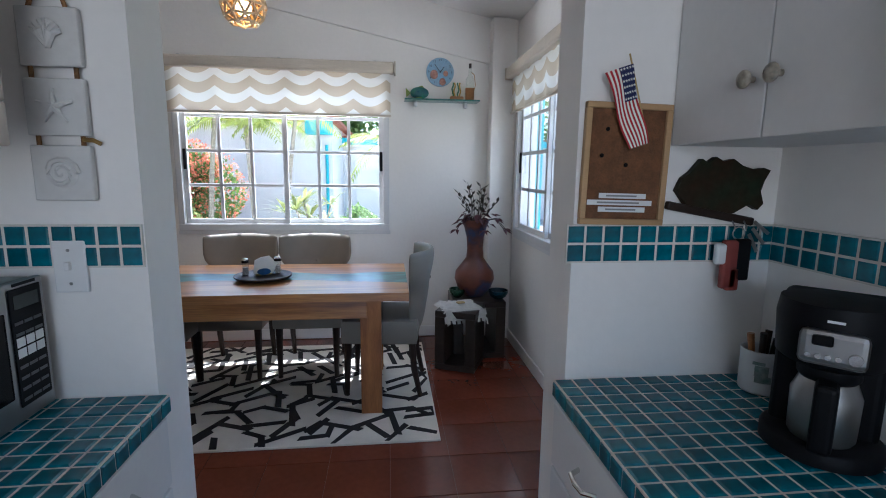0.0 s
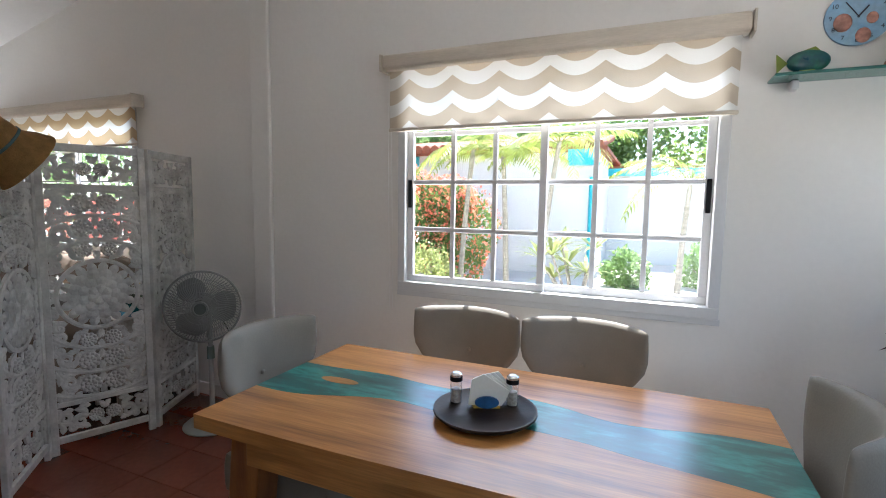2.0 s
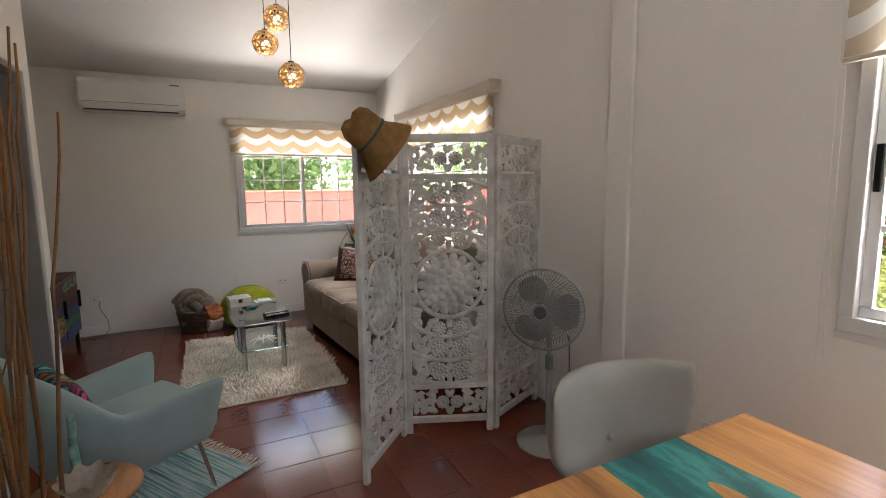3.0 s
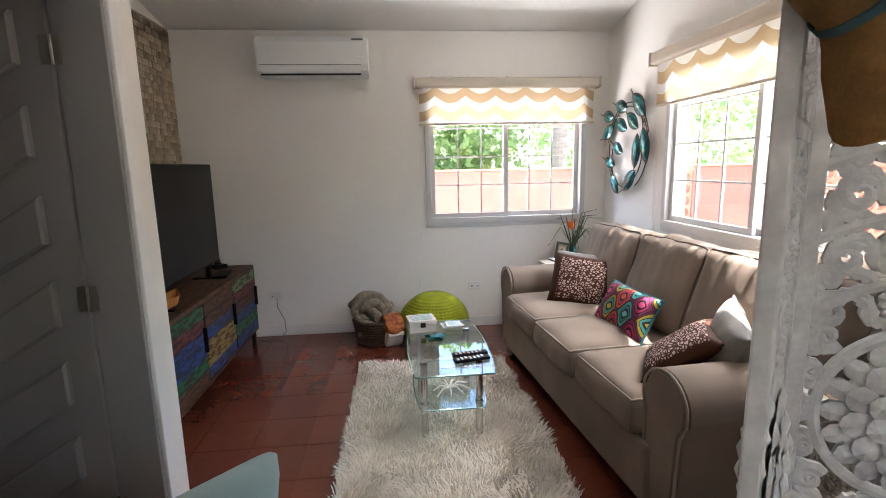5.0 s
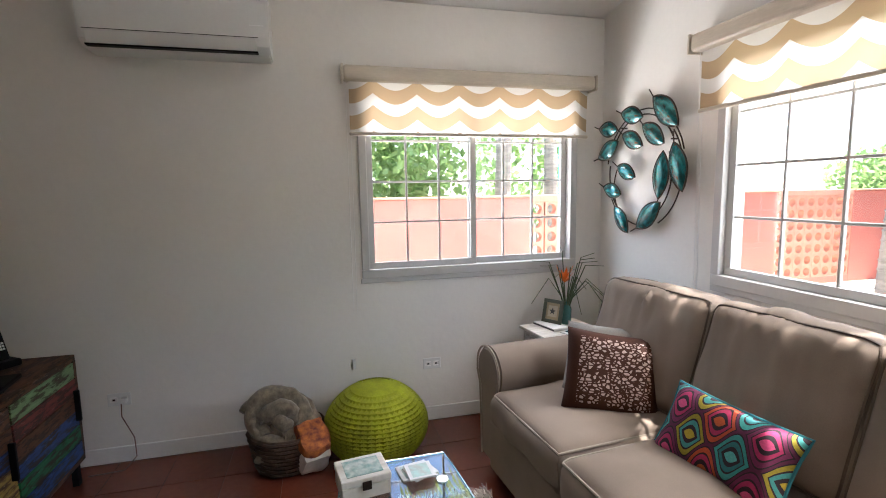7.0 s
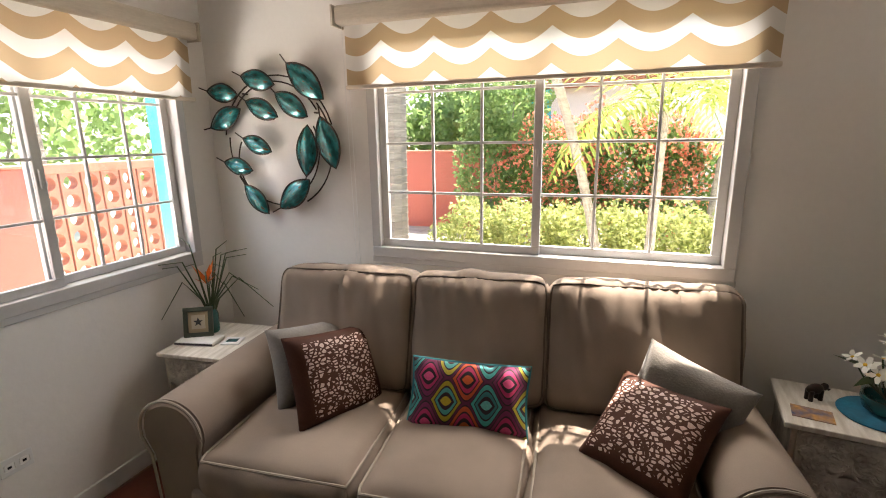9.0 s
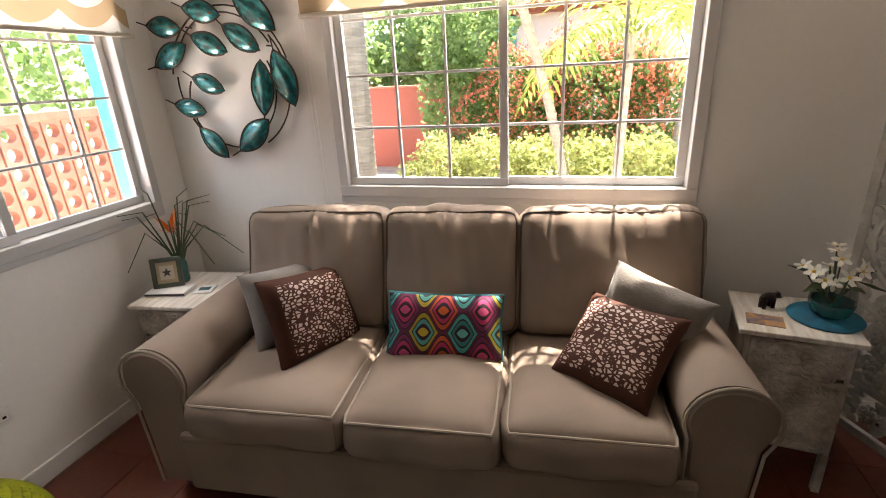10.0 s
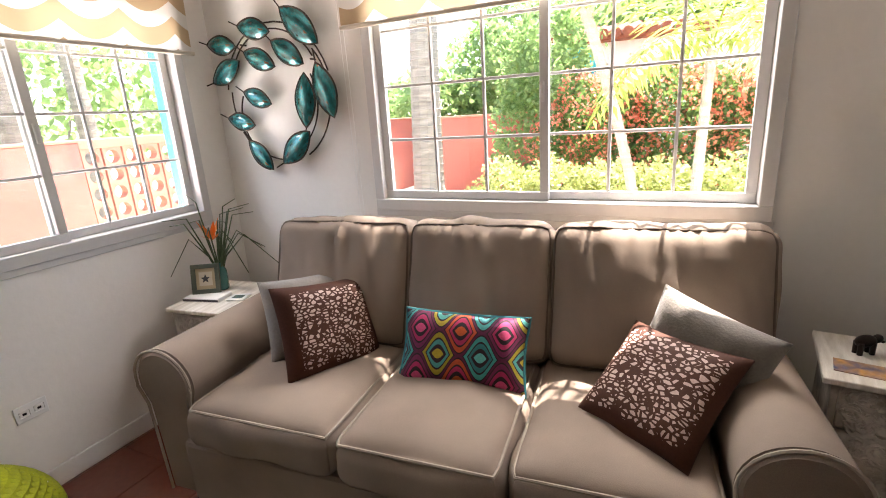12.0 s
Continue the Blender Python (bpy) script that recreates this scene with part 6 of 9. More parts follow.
for i in range(24):
    a, spread, hgt = rnd.uniform(0, 6.28), rnd.uniform(0.10, 0.55), rnd.uniform(1.55, 2.2)
    root, rooty = -0.15 + 0.51 * ((i * 7) % 24) / 23, rnd.uniform(-0.07, 0.07)
    dx, dy = spread * math.cos(a) * 0.8, max(-0.12, spread * math.sin(a) * 0.35)
    pts, knots = [], []
    jx, jy = 0.0, 0.0
    for k in range(12):
        v = k / 11
        jx += rnd.uniform(-0.019, 0.019)
        jy += rnd.uniform(-0.008, 0.008)
        pts.append((root + dx * v ** 1.2 + jx, max(-0.22, rooty + dy * v ** 1.2 + jy), 0.15 + (hgt - 0.15) * v))
    bm = bmesh.new()
    tube(bm, pts, rnd.uniform(0.0055, 0.0088), 7, 0.5)
    for k in range(1, 11):
        ball(bm, pts[k], (0.0102 - 0.0004 * k, 0.0102 - 0.0004 * k, 0.005), 7, 5)
    if rnd.random() < 0.6:
        k = rnd.randint(5, 9)
        p = Vector(pts[k])
        q = p + Vector((rnd.uniform(-0.12, 0.12), rnd.uniform(-0.03, 0.06), rnd.uniform(0.18, 0.35)))
        tube(bm, [p, (p + q) / 2 + Vector((0.015, 0, 0)), q], 0.005, 5, 0.4)
    part("branch", bm, BAMBOO, bv, smooth=True)

st = thing("side_table", pose(-3.02, 1.98, 0), "small round honey-coloured wooden side table", "side table")
HONEY = mat("honey_wood", (0.42, 0.18, 0.06), 0.4, vary=0.25, big=5, fine=50, stretch=(1, 7, 7), bump=0.1)
part("top", lathe_bm([(0.01, 0.40), (0.165, 0.40), (0.172, 0.408), (0.172, 0.418), (0.165, 0.426), (0.01, 0.426)], 32), HONEY, st, smooth=True)
for k in range(3):
    a = 2 * math.pi * k / 3 + 0.5
    part("leg", rod_bm((0.10 * math.cos(a), 0.10 * math.sin(a), 0.402), (0.15 * math.cos(a), 0.15 * math.sin(a), 0), 0.014, 0.010), HONEY, st)
shell = thing("shell_bowl", pose(-2.96, 2.0, 0.426), "ruffled white shell bowl on the side table", "bowl")
bm = bmesh.new()
rings = []
for r, z in ((0.03, 0.0), (0.05, 0.012), (0.068, 0.035), (0.08, 0.06), (0.086, 0.075)):
    rings.append([bm.verts.new(((r * (1 + 0.10 * (z / 0.075) * math.sin(9 * k * 2 * math.pi / 54))) * math.cos(k * 2 * math.pi / 54), (r * (1 + 0.10 * (z / 0.075) * math.sin(9 * k * 2 * math.pi / 54))) * math.sin(k * 2 * math.pi / 54), z + 0.008 * (z / 0.075) * math.sin(9 * k * 2 * math.pi / 54 + 1))) for k in range(54)])
for a, b in zip(rings, rings[1:]):
    for k in range(54):
        bm.faces.new((a[k], a[(k + 1) % 54], b[(k + 1) % 54], b[k]))
bm.faces.new(list(reversed(rings[0])))
bmesh.ops.solidify(bm, geom=bm.faces[:], thickness=0.004)
part("bowl", bm, mat("pearly_shell", (0.62, 0.55, 0.44), 0.35, vary=0.2, big=14), shell, smooth=True)
bm = bmesh.new()
sp = [(0.0, 0, 0.0), (0.02, 0, 0.03), (0.0, 0, 0.06), (-0.02, 0, 0.10), (-0.015, 0, 0.15), (0.005, 0, 0.19), (0.0, 0, 0.23), (0.03, 0, 0.235)]
tube(bm, sp, 0.017, 10, 0.75)
for x, y, z in sp[1:6]:
    ball(bm, (x - 0.012, 0, z), (0.018, 0.012, 0.012), 8, 6)
box(bm, -0.04, 0.04, -0.03, 0.03, -0.004, 0.012, 0.004)
tagged(link("seahorse_figurine", bm, mat("teal_and_cream_glaze", (0.30, 0.42, 0.32), 0.4, vary=0.3, big=22, second=(0.03, 0.20, 0.17)), smooth=True), "teal and cream seahorse figurine on the side table", "figurine").matrix_basis = pose(-3.11, 1.94, 0.430, 0, 0, 20)
pic = thing("wall_picture", pose(-3.30, S_WALL, 1.36), "narrow black-framed shadow box on the wall behind the branches", "picture")
bm = bmesh.new()
for a, b, c, d in ((-0.06, 0.06, -0.335, -0.325), (-0.06, 0.06, 0.325, 0.335), (-0.06, -0.052, -0.325, 0.325), (0.052, 0.06, -0.325, 0.325)):
    box(bm, a, b, 0.002, 0.03, c, d, 0.002)
part("frame", bm, BLACK, pic)
part("backing", blk(-0.052, 0.052, 0.002, 0.008, -0.325, 0.325), WHITEP, pic)
for z in (-0.2, 0.02, 0.22):
    bm = bmesh.new()
    ball(bm, (0, 0.014, z), (0.025, 0.008, 0.035), 10, 7)
    part("shell", bm, TEAL, pic)

# bedroom door, open inwards, and its casing
DOORGREY = mat("warm_grey_door_paint", (0.26, 0.245, 0.23), 0.5, vary=0.06, bump=0.08)
bd = thing("door_1", pose(DOOR_BED[0] + 0.012, KITCHEN_Y - 0.005, 0, 0, 0, -88), "grey bedroom door with chevron panels, standing open inwards", "door", kind="structure")
bm = bmesh.new()
box(bm, 0.0, 0.76, -0.018, 0.018, 0.012, 2.05, 0.003)
leafd = part("door_leaf", bm, DOORGREY, bd)
for k in range(6):
    z = 0.22 + k * 0.285
    for s in (-1, 1):
        bm = bmesh.new()
        pts = [(0.38 + s * 0.012, z), (0.38 + s * 0.29, z + 0.17), (0.38 + s * 0.29, z + 0.33), (0.38 + s * 0.012, z + 0.16)]
        if s < 0:
            pts.reverse()
        prism(bm, pts, 0.018, 0.044, None)
        for v in bm.verts:
            v.co = Vector((v.co.x, v.co.z, v.co.y))
        bmesh.ops.recalc_face_normals(bm, faces=bm.faces)
        bmesh.ops.bevel(bm, geom=[e for e in bm.edges if min(v.co.y for v in e.verts) > 0.042], offset=0.008, segments=1, affect="EDGES")
        part("chevron_panel", bm, DOORGREY, leafd)
for z in (0.25, 1.05, 1.86):
    hg = part("hinge", blk(-0.035, 0.03, 0.016, 0.0205, z - 0.045, z + 0.045, 0.001), mat("worn_steel", (0.30, 0.27, 0.23), 0.4, metal=0.8), bd, "worn steel hinge")
    part("pin", rod_bm((-0.006, 0.022, z - 0.046), (-0.006, 0.022, z + 0.046), 0.006), CHROME, hg)
knobs = part("door_handle", rod_bm((0.70, 0.018, 1.0), (0.70, 0.06, 1.0), 0.012), CHROME, bd)
bm = bmesh.new()
for a, b, z0, z1 in ((DOOR_BED[0], DOOR_BED[0] + 0.02, 0, 2.07), (DOOR_BED[1] - 0.02, DOOR_BED[1], 0, 2.07), (DOOR_BED[0] + 0.02, DOOR_BED[1] - 0.02, 2.05, 2.07)):
    box(bm, a, b, KITCHEN_Y - 0.002, S_WALL + 0.003, z0, z1, 0.003)
structure("trim_door_jamb", bm, DOORGREY, "grey painted door jamb", "trim")
bm = bmesh.new()
for a, b, z0, z1 in ((DOOR_BED[0] - 0.06, DOOR_BED[0] - 0.001, 0, 2.13), (DOOR_BED[1] + 0.001, DOOR_BED[1] + 0.06, 0, 2.13), (DOOR_BED[0] - 0.001, DOOR_BED[1] + 0.001, 2.071, 2.13)):
    box(bm, a, b, S_WALL, S_WALL + 0.016, z0, z1, 0.004)
structure("trim_door_casing", bm, TRIM, "white door casing", "trim")

# stone cladding in the alcove
STONE = mat("tumbled_travertine", (0.62, 0.51, 0.385), 0.75, vary=0.22, big=10, fine=60, bump=0.5, spread=0.5, second=(0.45, 0.35, 0.24))


def stone_variation():
    m = STONE.copy()
    m.name = "tumbled_travertine_rest"
    nt = m.node_tree
    geo = nt.nodes.new("ShaderNodeNewGeometry")
    b = nt.nodes["Principled BSDF"]
    src = b.inputs["Base Color"].links[0].from_socket
    tint = ramp(nt, geo.outputs["Random Per Island"], [(0.0, (0.45, 0.45, 0.45)), (1.0, (1, 1, 1))])
    nt.links.new(mixed(nt, 1.0, src, tint, "MULTIPLY"), b.inputs["Base Color"])
    return m


# ---- dining ----
TABLEWOOD = bpy.data.materials.new("honey_slab_wood")
nodes, links = nodes_of(TABLEWOOD)
nt = TABLEWOOD.node_tree
pb = nodes["Principled BSDF"]
g1 = ramp(nt, noise_out(nt, 2.2, 6, (0.55, 7, 7), rough=0.6), [(0.28, (0.20, 0.075, 0.02)), (0.45, (0.43, 0.18, 0.045)), (0.62, (0.60, 0.28, 0.08)), (0.8, (0.38, 0.16, 0.045))])
g2 = ramp(nt, noise_out(nt, 30, 4, (0.3, 6, 6)), [(0.3, (0.72, 0.72, 0.72)), (0.7, (1, 1, 1))])
links.new(mixed(nt, 1.0, g1, g2, "MULTIPLY"), pb.inputs["Base Color"])
pb.inputs["Roughness"].default_value, pb.inputs["Coat Weight"].default_value, pb.inputs["Coat Roughness"].default_value = 0.34, 0.5, 0.26
TABLELEG = mat("reddish_brown_wood", (0.34, 0.135, 0.038), 0.4, vary=0.25, big=4, fine=40, stretch=(4, 4, 0.6), bump=0.1, second=(0.21, 0.075, 0.022))
RESIN = bpy.data.materials.new("teal_resin")
nodes, links = nodes_of(RESIN)
nt = RESIN.node_tree
pb = nodes["Principled BSDF"]
links.new(ramp(nt, noise_out(nt, 5, 6, (0.7, 2.2, 1), rough=0.65), [(0.3, (0.005, 0.045, 0.045)), (0.5, (0.006, 0.12, 0.11)), (0.62, (0.03, 0.26, 0.22)), (0.75, (0.005, 0.07, 0.07))]), pb.inputs["Base Color"])
pb.inputs["Roughness"].default_value, pb.inputs["Coat Weight"].default_value, pb.inputs["Coat Roughness"].default_value = 0.30, 0.7, 0.24
table = thing("dining_table", pose(-1.015, 3.415, 0), "honey-coloured slab dining table with a teal resin river", "table")
TX, TY, TZ0, TZ1 = 0.875, 0.435, 0.712, 0.76


def river(x):
    """Lower and upper bank of the resin at x."""
    w = 0.105 + 0.045 * max(0, (abs(x) - 0.35) / 0.5) + 0.012 * math.sin(9 * x + 1)
    c = 0.005 + 0.03 * math.sin(3.1 * x + 2.0) + 0.012 * math.sin(11 * x)
    return c - w, c + w


NX = 36
for name, lo, hi, material in (("front_slab", lambda x: -TY + 0.006 * math.sin(4 * x), lambda x: river(x)[0], TABLEWOOD), ("resin_river", lambda x: river(x)[0], lambda x: river(x)[1], RESIN), ("back_slab", lambda x: river(x)[1], lambda x: TY, TABLEWOOD)):
    bm = bmesh.new()
    xs = [-TX + 2 * TX * i / NX for i in range(NX + 1)]
    prism(bm, [(x, lo(x) + 0.0004) for x in xs] + [(x, hi(x) - 0.0004) for x in reversed(xs)], TZ0, TZ1)
    bmesh.ops.triangulate(bm, faces=[f for f in bm.faces if len(f.verts) > 4])
    part(name, bm, material, table, "glossy teal resin" if name == "resin_river" else "")
bm = bmesh.new()
prism(bm, [(-0.62 + 0.085 * math.cos(a * math.pi / 12), 0.015 + 0.026 * math.sin(a * math.pi / 12)) for a in range(24)], TZ1, TZ1 + 0.0008)
part("wood_island", bm, TABLEWOOD, table, "sliver of wood set in the resin")
for y0 in (-0.385, 0.36):
    part("apron", blk(-0.70, 0.64, y0, y0 + 0.025, 0.60, TZ0, 0.003), TABLEWOOD, table)
for x0, x1 in ((-0.70, -0.79), (0.66, 0.66)):
    for s in (-1, 1):
        bm = bmesh.new()
        vs = box(bm, -0.06, 0.06, -0.05, 0.05, 0, TZ0, 0.004)
        for v in bm.verts:
            t = 1 - v.co.z / TZ0
            v.co.x += x0 + (x1 - x0) * t
            v.co.y += s * (0.335 - 0.02 * t)
        part("leg", bm, TABLELEG, table, "reddish-brown wooden leg")

LEATHER = mat("grey_taupe_leather", (0.225, 0.203, 0.168), 0.48, vary=0.09, big=5, fine=180, bump=0.15, spec=0.3)


def dining_chair(m, label):
    """Local front towards -y; origin on the floor under the seat's middle."""
    c = thing("dining_chair", m, label, "chair", "chairs round the table")
    s = part("seat", cushion_bm((0.475, 0.49, 0.15), 0.15, 9, 0.003, 1.0), LEATHER, c, smooth=True)
    s.matrix_basis = pose(0, 0, 0.425)
    bm = bmesh.new()
    for side in (1, -1):
        g = []
        for i in range(25):
            u = math.sin((2 * i / 24 - 1) * math.pi / 2)
            col = []
            for k in range(17):
                e = math.sin((2 * k / 16 - 1) * math.pi / 2)
                v = (e + 1) / 2
                bow = (1 - abs(u) ** 14) ** 0.5
                z = 0.40 + 0.535 * v - 0.014 * (1 - bow) * (v > 0.5) - 0.004 * u * u * v
                flare = max(0.0, min(1.0, (v - 0.42) / 0.34))
                hw = 0.170 + 0.095 * flare * flare * (3 - 2 * flare) - 0.004 * max(0.0, v - 0.85) / 0.15
                fat = 0.027 * math.sqrt(max(0.0, 1 - abs(u) ** 8)) * math.sqrt(max(0.0, 1 - abs(e) ** 8))
                y = 0.232 + 0.085 * v - 0.115 * abs(u) ** 2.2 * (0.4 + 0.7 * v)
                y -= 0.010 * side * math.exp(-((u * 6) ** 2) - ((v - 0.62) * 12) ** 2)
                col.append(bm.verts.new((u * hw + 0.35 * u * fat * side, y + fat * side, z)))
            g.append(col)
        for p, q in zip(g, g[1:]):
            for k in range(16):
                bm.faces.new((p[k], q[k], q[k + 1], p[k + 1]))
    bmesh.ops.remove_doubles(bm, verts=bm.verts, dist=0.0006)
    bmesh.ops.recalc_face_normals(bm, faces=bm.faces)
    b = part("backrest", bm, LEATHER, c, "curved upholstered back", True)
    for y in (0.256, 0.308):
        bm = bmesh.new()
        ball(bm, (0, y, 0.735), (0.011, 0.006, 0.011), 10, 6)
        part("tuft_button", bm, LEATHER, b)
    for x in (-0.19, 0.19):
        part("leg", rod_bm((x, -0.20, 0.37), (x, -0.21, 0.0), 0.026, 0.016, 8), DARKWOOD, c, "dark tapered wooden leg")
        part("leg", tube_bm([(x, 0.20, 0.38), (x, 0.215, 0.18), (x, 0.255, 0.0)], 0.024, 8, 0.65), DARKWOOD, c, "dark tapered wooden leg")
    return c


ch = dining_chair(pose(-1.325, 3.80, 0.016, 0, 0, 1), "grey leather dining chair with a curved back, tucked under the table")
for m, lab in ((pose(-0.80, 3.805, 0.016, 0, 0, -1), "grey leather dining chair with a curved back, tucked under the table"),
               (pose(-1.735, 3.395, 0.016, 0, 0, 90), "grey leather dining chair at the table's end beside the fan"),
               (pose(-0.29, 3.46, 0.016, 0, 0, -96), "grey leather dining chair at the table's end beside the tall vase")):
    tagged(copy_thing(ch, m), lab)

# black and white rug: raised black strokes on a pale ground
drug = thing("dining_rug", pose(-0.965, 3.48, 0), "cream rug with bold black angular strokes under the dining table", "rug")
RUGW = mat("cream_flat_weave", (0.66, 0.62, 0.55), 0.95, vary=0.10, big=6, fine=160, bump=0.3)
RUGB = mat("black_flat_weave", (0.014, 0.013, 0.013), 0.95, vary=0.3, fine=160, bump=0.3)
part("ground", blk(-0.985, 0.985, -0.745, 0.745, 0, 0.012, 0.003), RUGW, drug)
rnd = random.Random(17)
dirs = [radians(a) for a in (8, 32, 62, 100, 128, 158)]


def stroke(x, y, a, ln, w):
    c, s = math.cos(a), math.sin(a)
    q = []
    for u, v in ((-ln / 2 - w * 0.4, -w / 2), (ln / 2, -w / 2), (ln / 2 + w * 0.4, w / 2), (-ln / 2, w / 2)):
        px, py = x + u * c - v * s, y + u * s + v * c
        q.append((max(-0.975, min(0.975, px)), max(-0.735, min(0.735, py))))
    if abs(sum(q[i][0] * q[(i + 1) % 4][1] - q[(i + 1) % 4][0] * q[i][1] for i in range(4))) < 0.002:
        return
    bm = bmesh.new()
    prism(bm, q, 0.011, 0.0144 + rnd.random() * 0.0008)
    bmesh.ops.recalc_face_normals(bm, faces=bm.faces)
    part("stroke", bm, RUGB, drug)


for i in range(13):
    for j in range(10):
        x, y = -0.92 + i * 0.153 + rnd.uniform(-0.05, 0.05), -0.67 + j * 0.149 + rnd.uniform(-0.045, 0.045)
        a = dirs[rnd.randrange(6)]
        ln = rnd.uniform(0.14, 0.27)
        stroke(x, y, a, ln, 0.036)
        if rnd.random() < 0.55:
            a2 = a + rnd.choice((0.9, -0.9, 1.3))
            stroke(x + ln / 2 * math.cos(a) + 0.05 * math.cos(a2), y + ln / 2 * math.sin(a) + 0.05 * math.sin(a2), a2, 0.12, 0.032)

# lazy susan and what stands on it
susan = thing("lazy_susan", pose(-1.02, 3.37, 0.76), "round dark wooden lazy susan on the dining table", "lazy susan")
part("foot", rod_bm((0, 0, 0), (0, 0, 0.014), 0.07, seg=24), DARKWOOD, susan)
part("tray", lathe_bm([(0.02, 0.014), (0.16, 0.014), (0.17, 0.022), (0.17, 0.03), (0.163, 0.031), (0.158, 0.026), (0.02, 0.026)], 40), DARKWOOD, susan, smooth=True)
SALT = mat("salt_and_pepper", (0.55, 0.50, 0.45), 0.8, vary=0.3, big=90)
for x, y in ((-1.125, 3.375), (-0.945, 3.43)):
    sh = thing("shaker", pose(x, y, 0.786), "small glass shaker with a dark cap on the lazy susan", "shaker", "shakers")
    part("glass", lathe_bm([(0.018, 0), (0.02, 0.004), (0.02, 0.075), (0.017, 0.08)], 18), glass_mat("shaker_glass", (0.9, 0.92, 0.92), 1.5), sh)
    part("contents", rod_bm((0, 0, 0.005), (0, 0, 0.05), 0.016, seg=14), SALT, sh)
    part("cap", lathe_bm([(0.0195, 0.08), (0.0205, 0.082), (0.0205, 0.10), (0.012, 0.106)], 18), CHROME, sh, "chrome cap")
    part("band", lathe_bm([(0.0212, 0.078), (0.0215, 0.079), (0.0215, 0.092), (0.0212, 0.093)], 18, False), BLACK, sh)
nh = thing("napkin_holder", pose(-1.025, 3.395, 0.786, 0, 0, 24), "blue and yellow painted fish napkin holder", "napkin holder")
FISHB, FISHY = mat("cobalt_glaze", (0.02, 0.09, 0.22), 0.3, vary=0.3, big=20), mat("yellow_glaze", (0.50, 0.33, 0.05), 0.35, vary=0.3, big=20)
for s, mt in ((-1, FISHB), (1, FISHY)):
    bm = bmesh.new()
    prism(bm, [(0.040 * math.cos(a * math.pi / 10), 0.022 + 0.020 * math.sin(a * math.pi / 10)) for a in range(20)], -0.004, 0.004, pose(0, s * 0.026, 0, 90))
    part("fish_side", bm, mt, nh)
part("base", blk(-0.045, 0.045, -0.026, 0.026, 0, 0.008, 0.003), FISHY, nh)
nap = thing("napkins", pose(-1.025, 3.395, 0.794, 0, 0, 24), "folded white paper napkins in the fish holder", "napkins")
for k in range(4):
    bm = bmesh.new()
    prism(bm, [(-0.06, 0), (0.05, 0), (0.075, 0.05), (-0.01 + 0.012 * k, 0.105), (-0.05, 0.085)], -0.0035, 0.0035, pose(0.005 * k, -0.014 + 0.009 * k, 0.0, 90, 0, 2 * k - 3))
    part("napkin", bm, PETAL, nap)

# stools, vase, cloth in the corner
STOOL = mat("black_brown_wood", (0.030, 0.018, 0.012), 0.4, vary=0.35, big=4, fine=50, stretch=(1, 1, 6), bump=0.2)


def cube_stool(m, w, h, label):
    s = thing("cube_stool", m, label, "stool", "cube stools")
    t = 0.045
    part("top", blk(-w / 2, w / 2, -w / 2, w / 2, h - t, h, 0.004), STOOL, s)
    part("bottom", blk(-w / 2, w / 2, -w / 2, w / 2, 0, t, 0.004), STOOL, s)
    for x in (-1, 1):
        part("side", blk(x * w / 2 - (t * 1.6 if x > 0 else 0), x * w / 2 + (t * 1.6 if x < 0 else 0), -w / 2, w / 2, t, h - t, 0.003), STOOL, s)
    return s


cube_stool(pose(0.44, 4.06, 0, 0, 0, 0), 0.40, 0.45, "dark wooden open cube stool under the tall vase")
cube_stool(pose(0.275, 3.775, 0, 0, 0, -24), 0.30, 0.44, "smaller dark wooden open cube stool with a white cloth")
VASE = bpy.data.materials.new("terracotta_and_blue_glaze")
nodes, links = nodes_of(VASE)
nt = VASE.node_tree
pb = nodes["Principled BSDF"]
links.new(ramp(nt, noise_out(nt, 4.5, 5), [(0.30, (0.075, 0.022, 0.012)), (0.48, (0.135, 0.036, 0.018)), (0.54, (0.06, 0.022, 0.025)), (0.60, (0.012, 0.035, 0.10)), (0.72, (0.10, 0.03, 0.016))]), pb.inputs["Base Color"])
pb.inputs["Roughness"].default_value = 0.4
tv_ = thing("floor_vase", pose(0.43, 4.085, 0.45), "tall terracotta vase with blue glaze and purple foliage", "vase")
part("vessel", lathe_bm([(0.075, 0), (0.085, 0.012), (0.135, 0.075), (0.158, 0.14), (0.15, 0.20), (0.10, 0.265), (0.068, 0.31), (0.062, 0.38), (0.068, 0.47), (0.088, 0.55), (0.105, 0.60), (0.108, 0.61), (0.098, 0.605), (0.075, 0.54), (0.05, 0.45)], 36), VASE, tv_, smooth=True)
PURPLE = leaf_mat("purple_foliage", (0.05, 0.012, 0.016), (0.11, 0.028, 0.035), 0.2)
DKLEAF = leaf_mat("dark_olive_foliage", (0.022, 0.022, 0.014), (0.05, 0.035, 0.02), 0.15)


def leaf_at(bm, p, d, ln, wd, droop=0.3):
    d = Vector(d).normalized()
    s = d.cross(Vector((0, 0, 1)))
    s = s.normalized() * wd if s.length > 1e-3 else Vector((wd, 0, 0))
    p = Vector(p)
    mid, tip = p + d * ln * 0.5 + Vector((0, 0, 0.06 * ln)), p + d * ln - Vector((0, 0, droop * ln))
    bm.faces.new([bm.verts.new(q) for q in (p, p + d * ln * 0.3 + s * 0.8, mid + s, tip, mid - s, p + d * ln * 0.3 - s * 0.8)])


bm, br = bmesh.new(), bmesh.new()
rnd = random.Random(9)
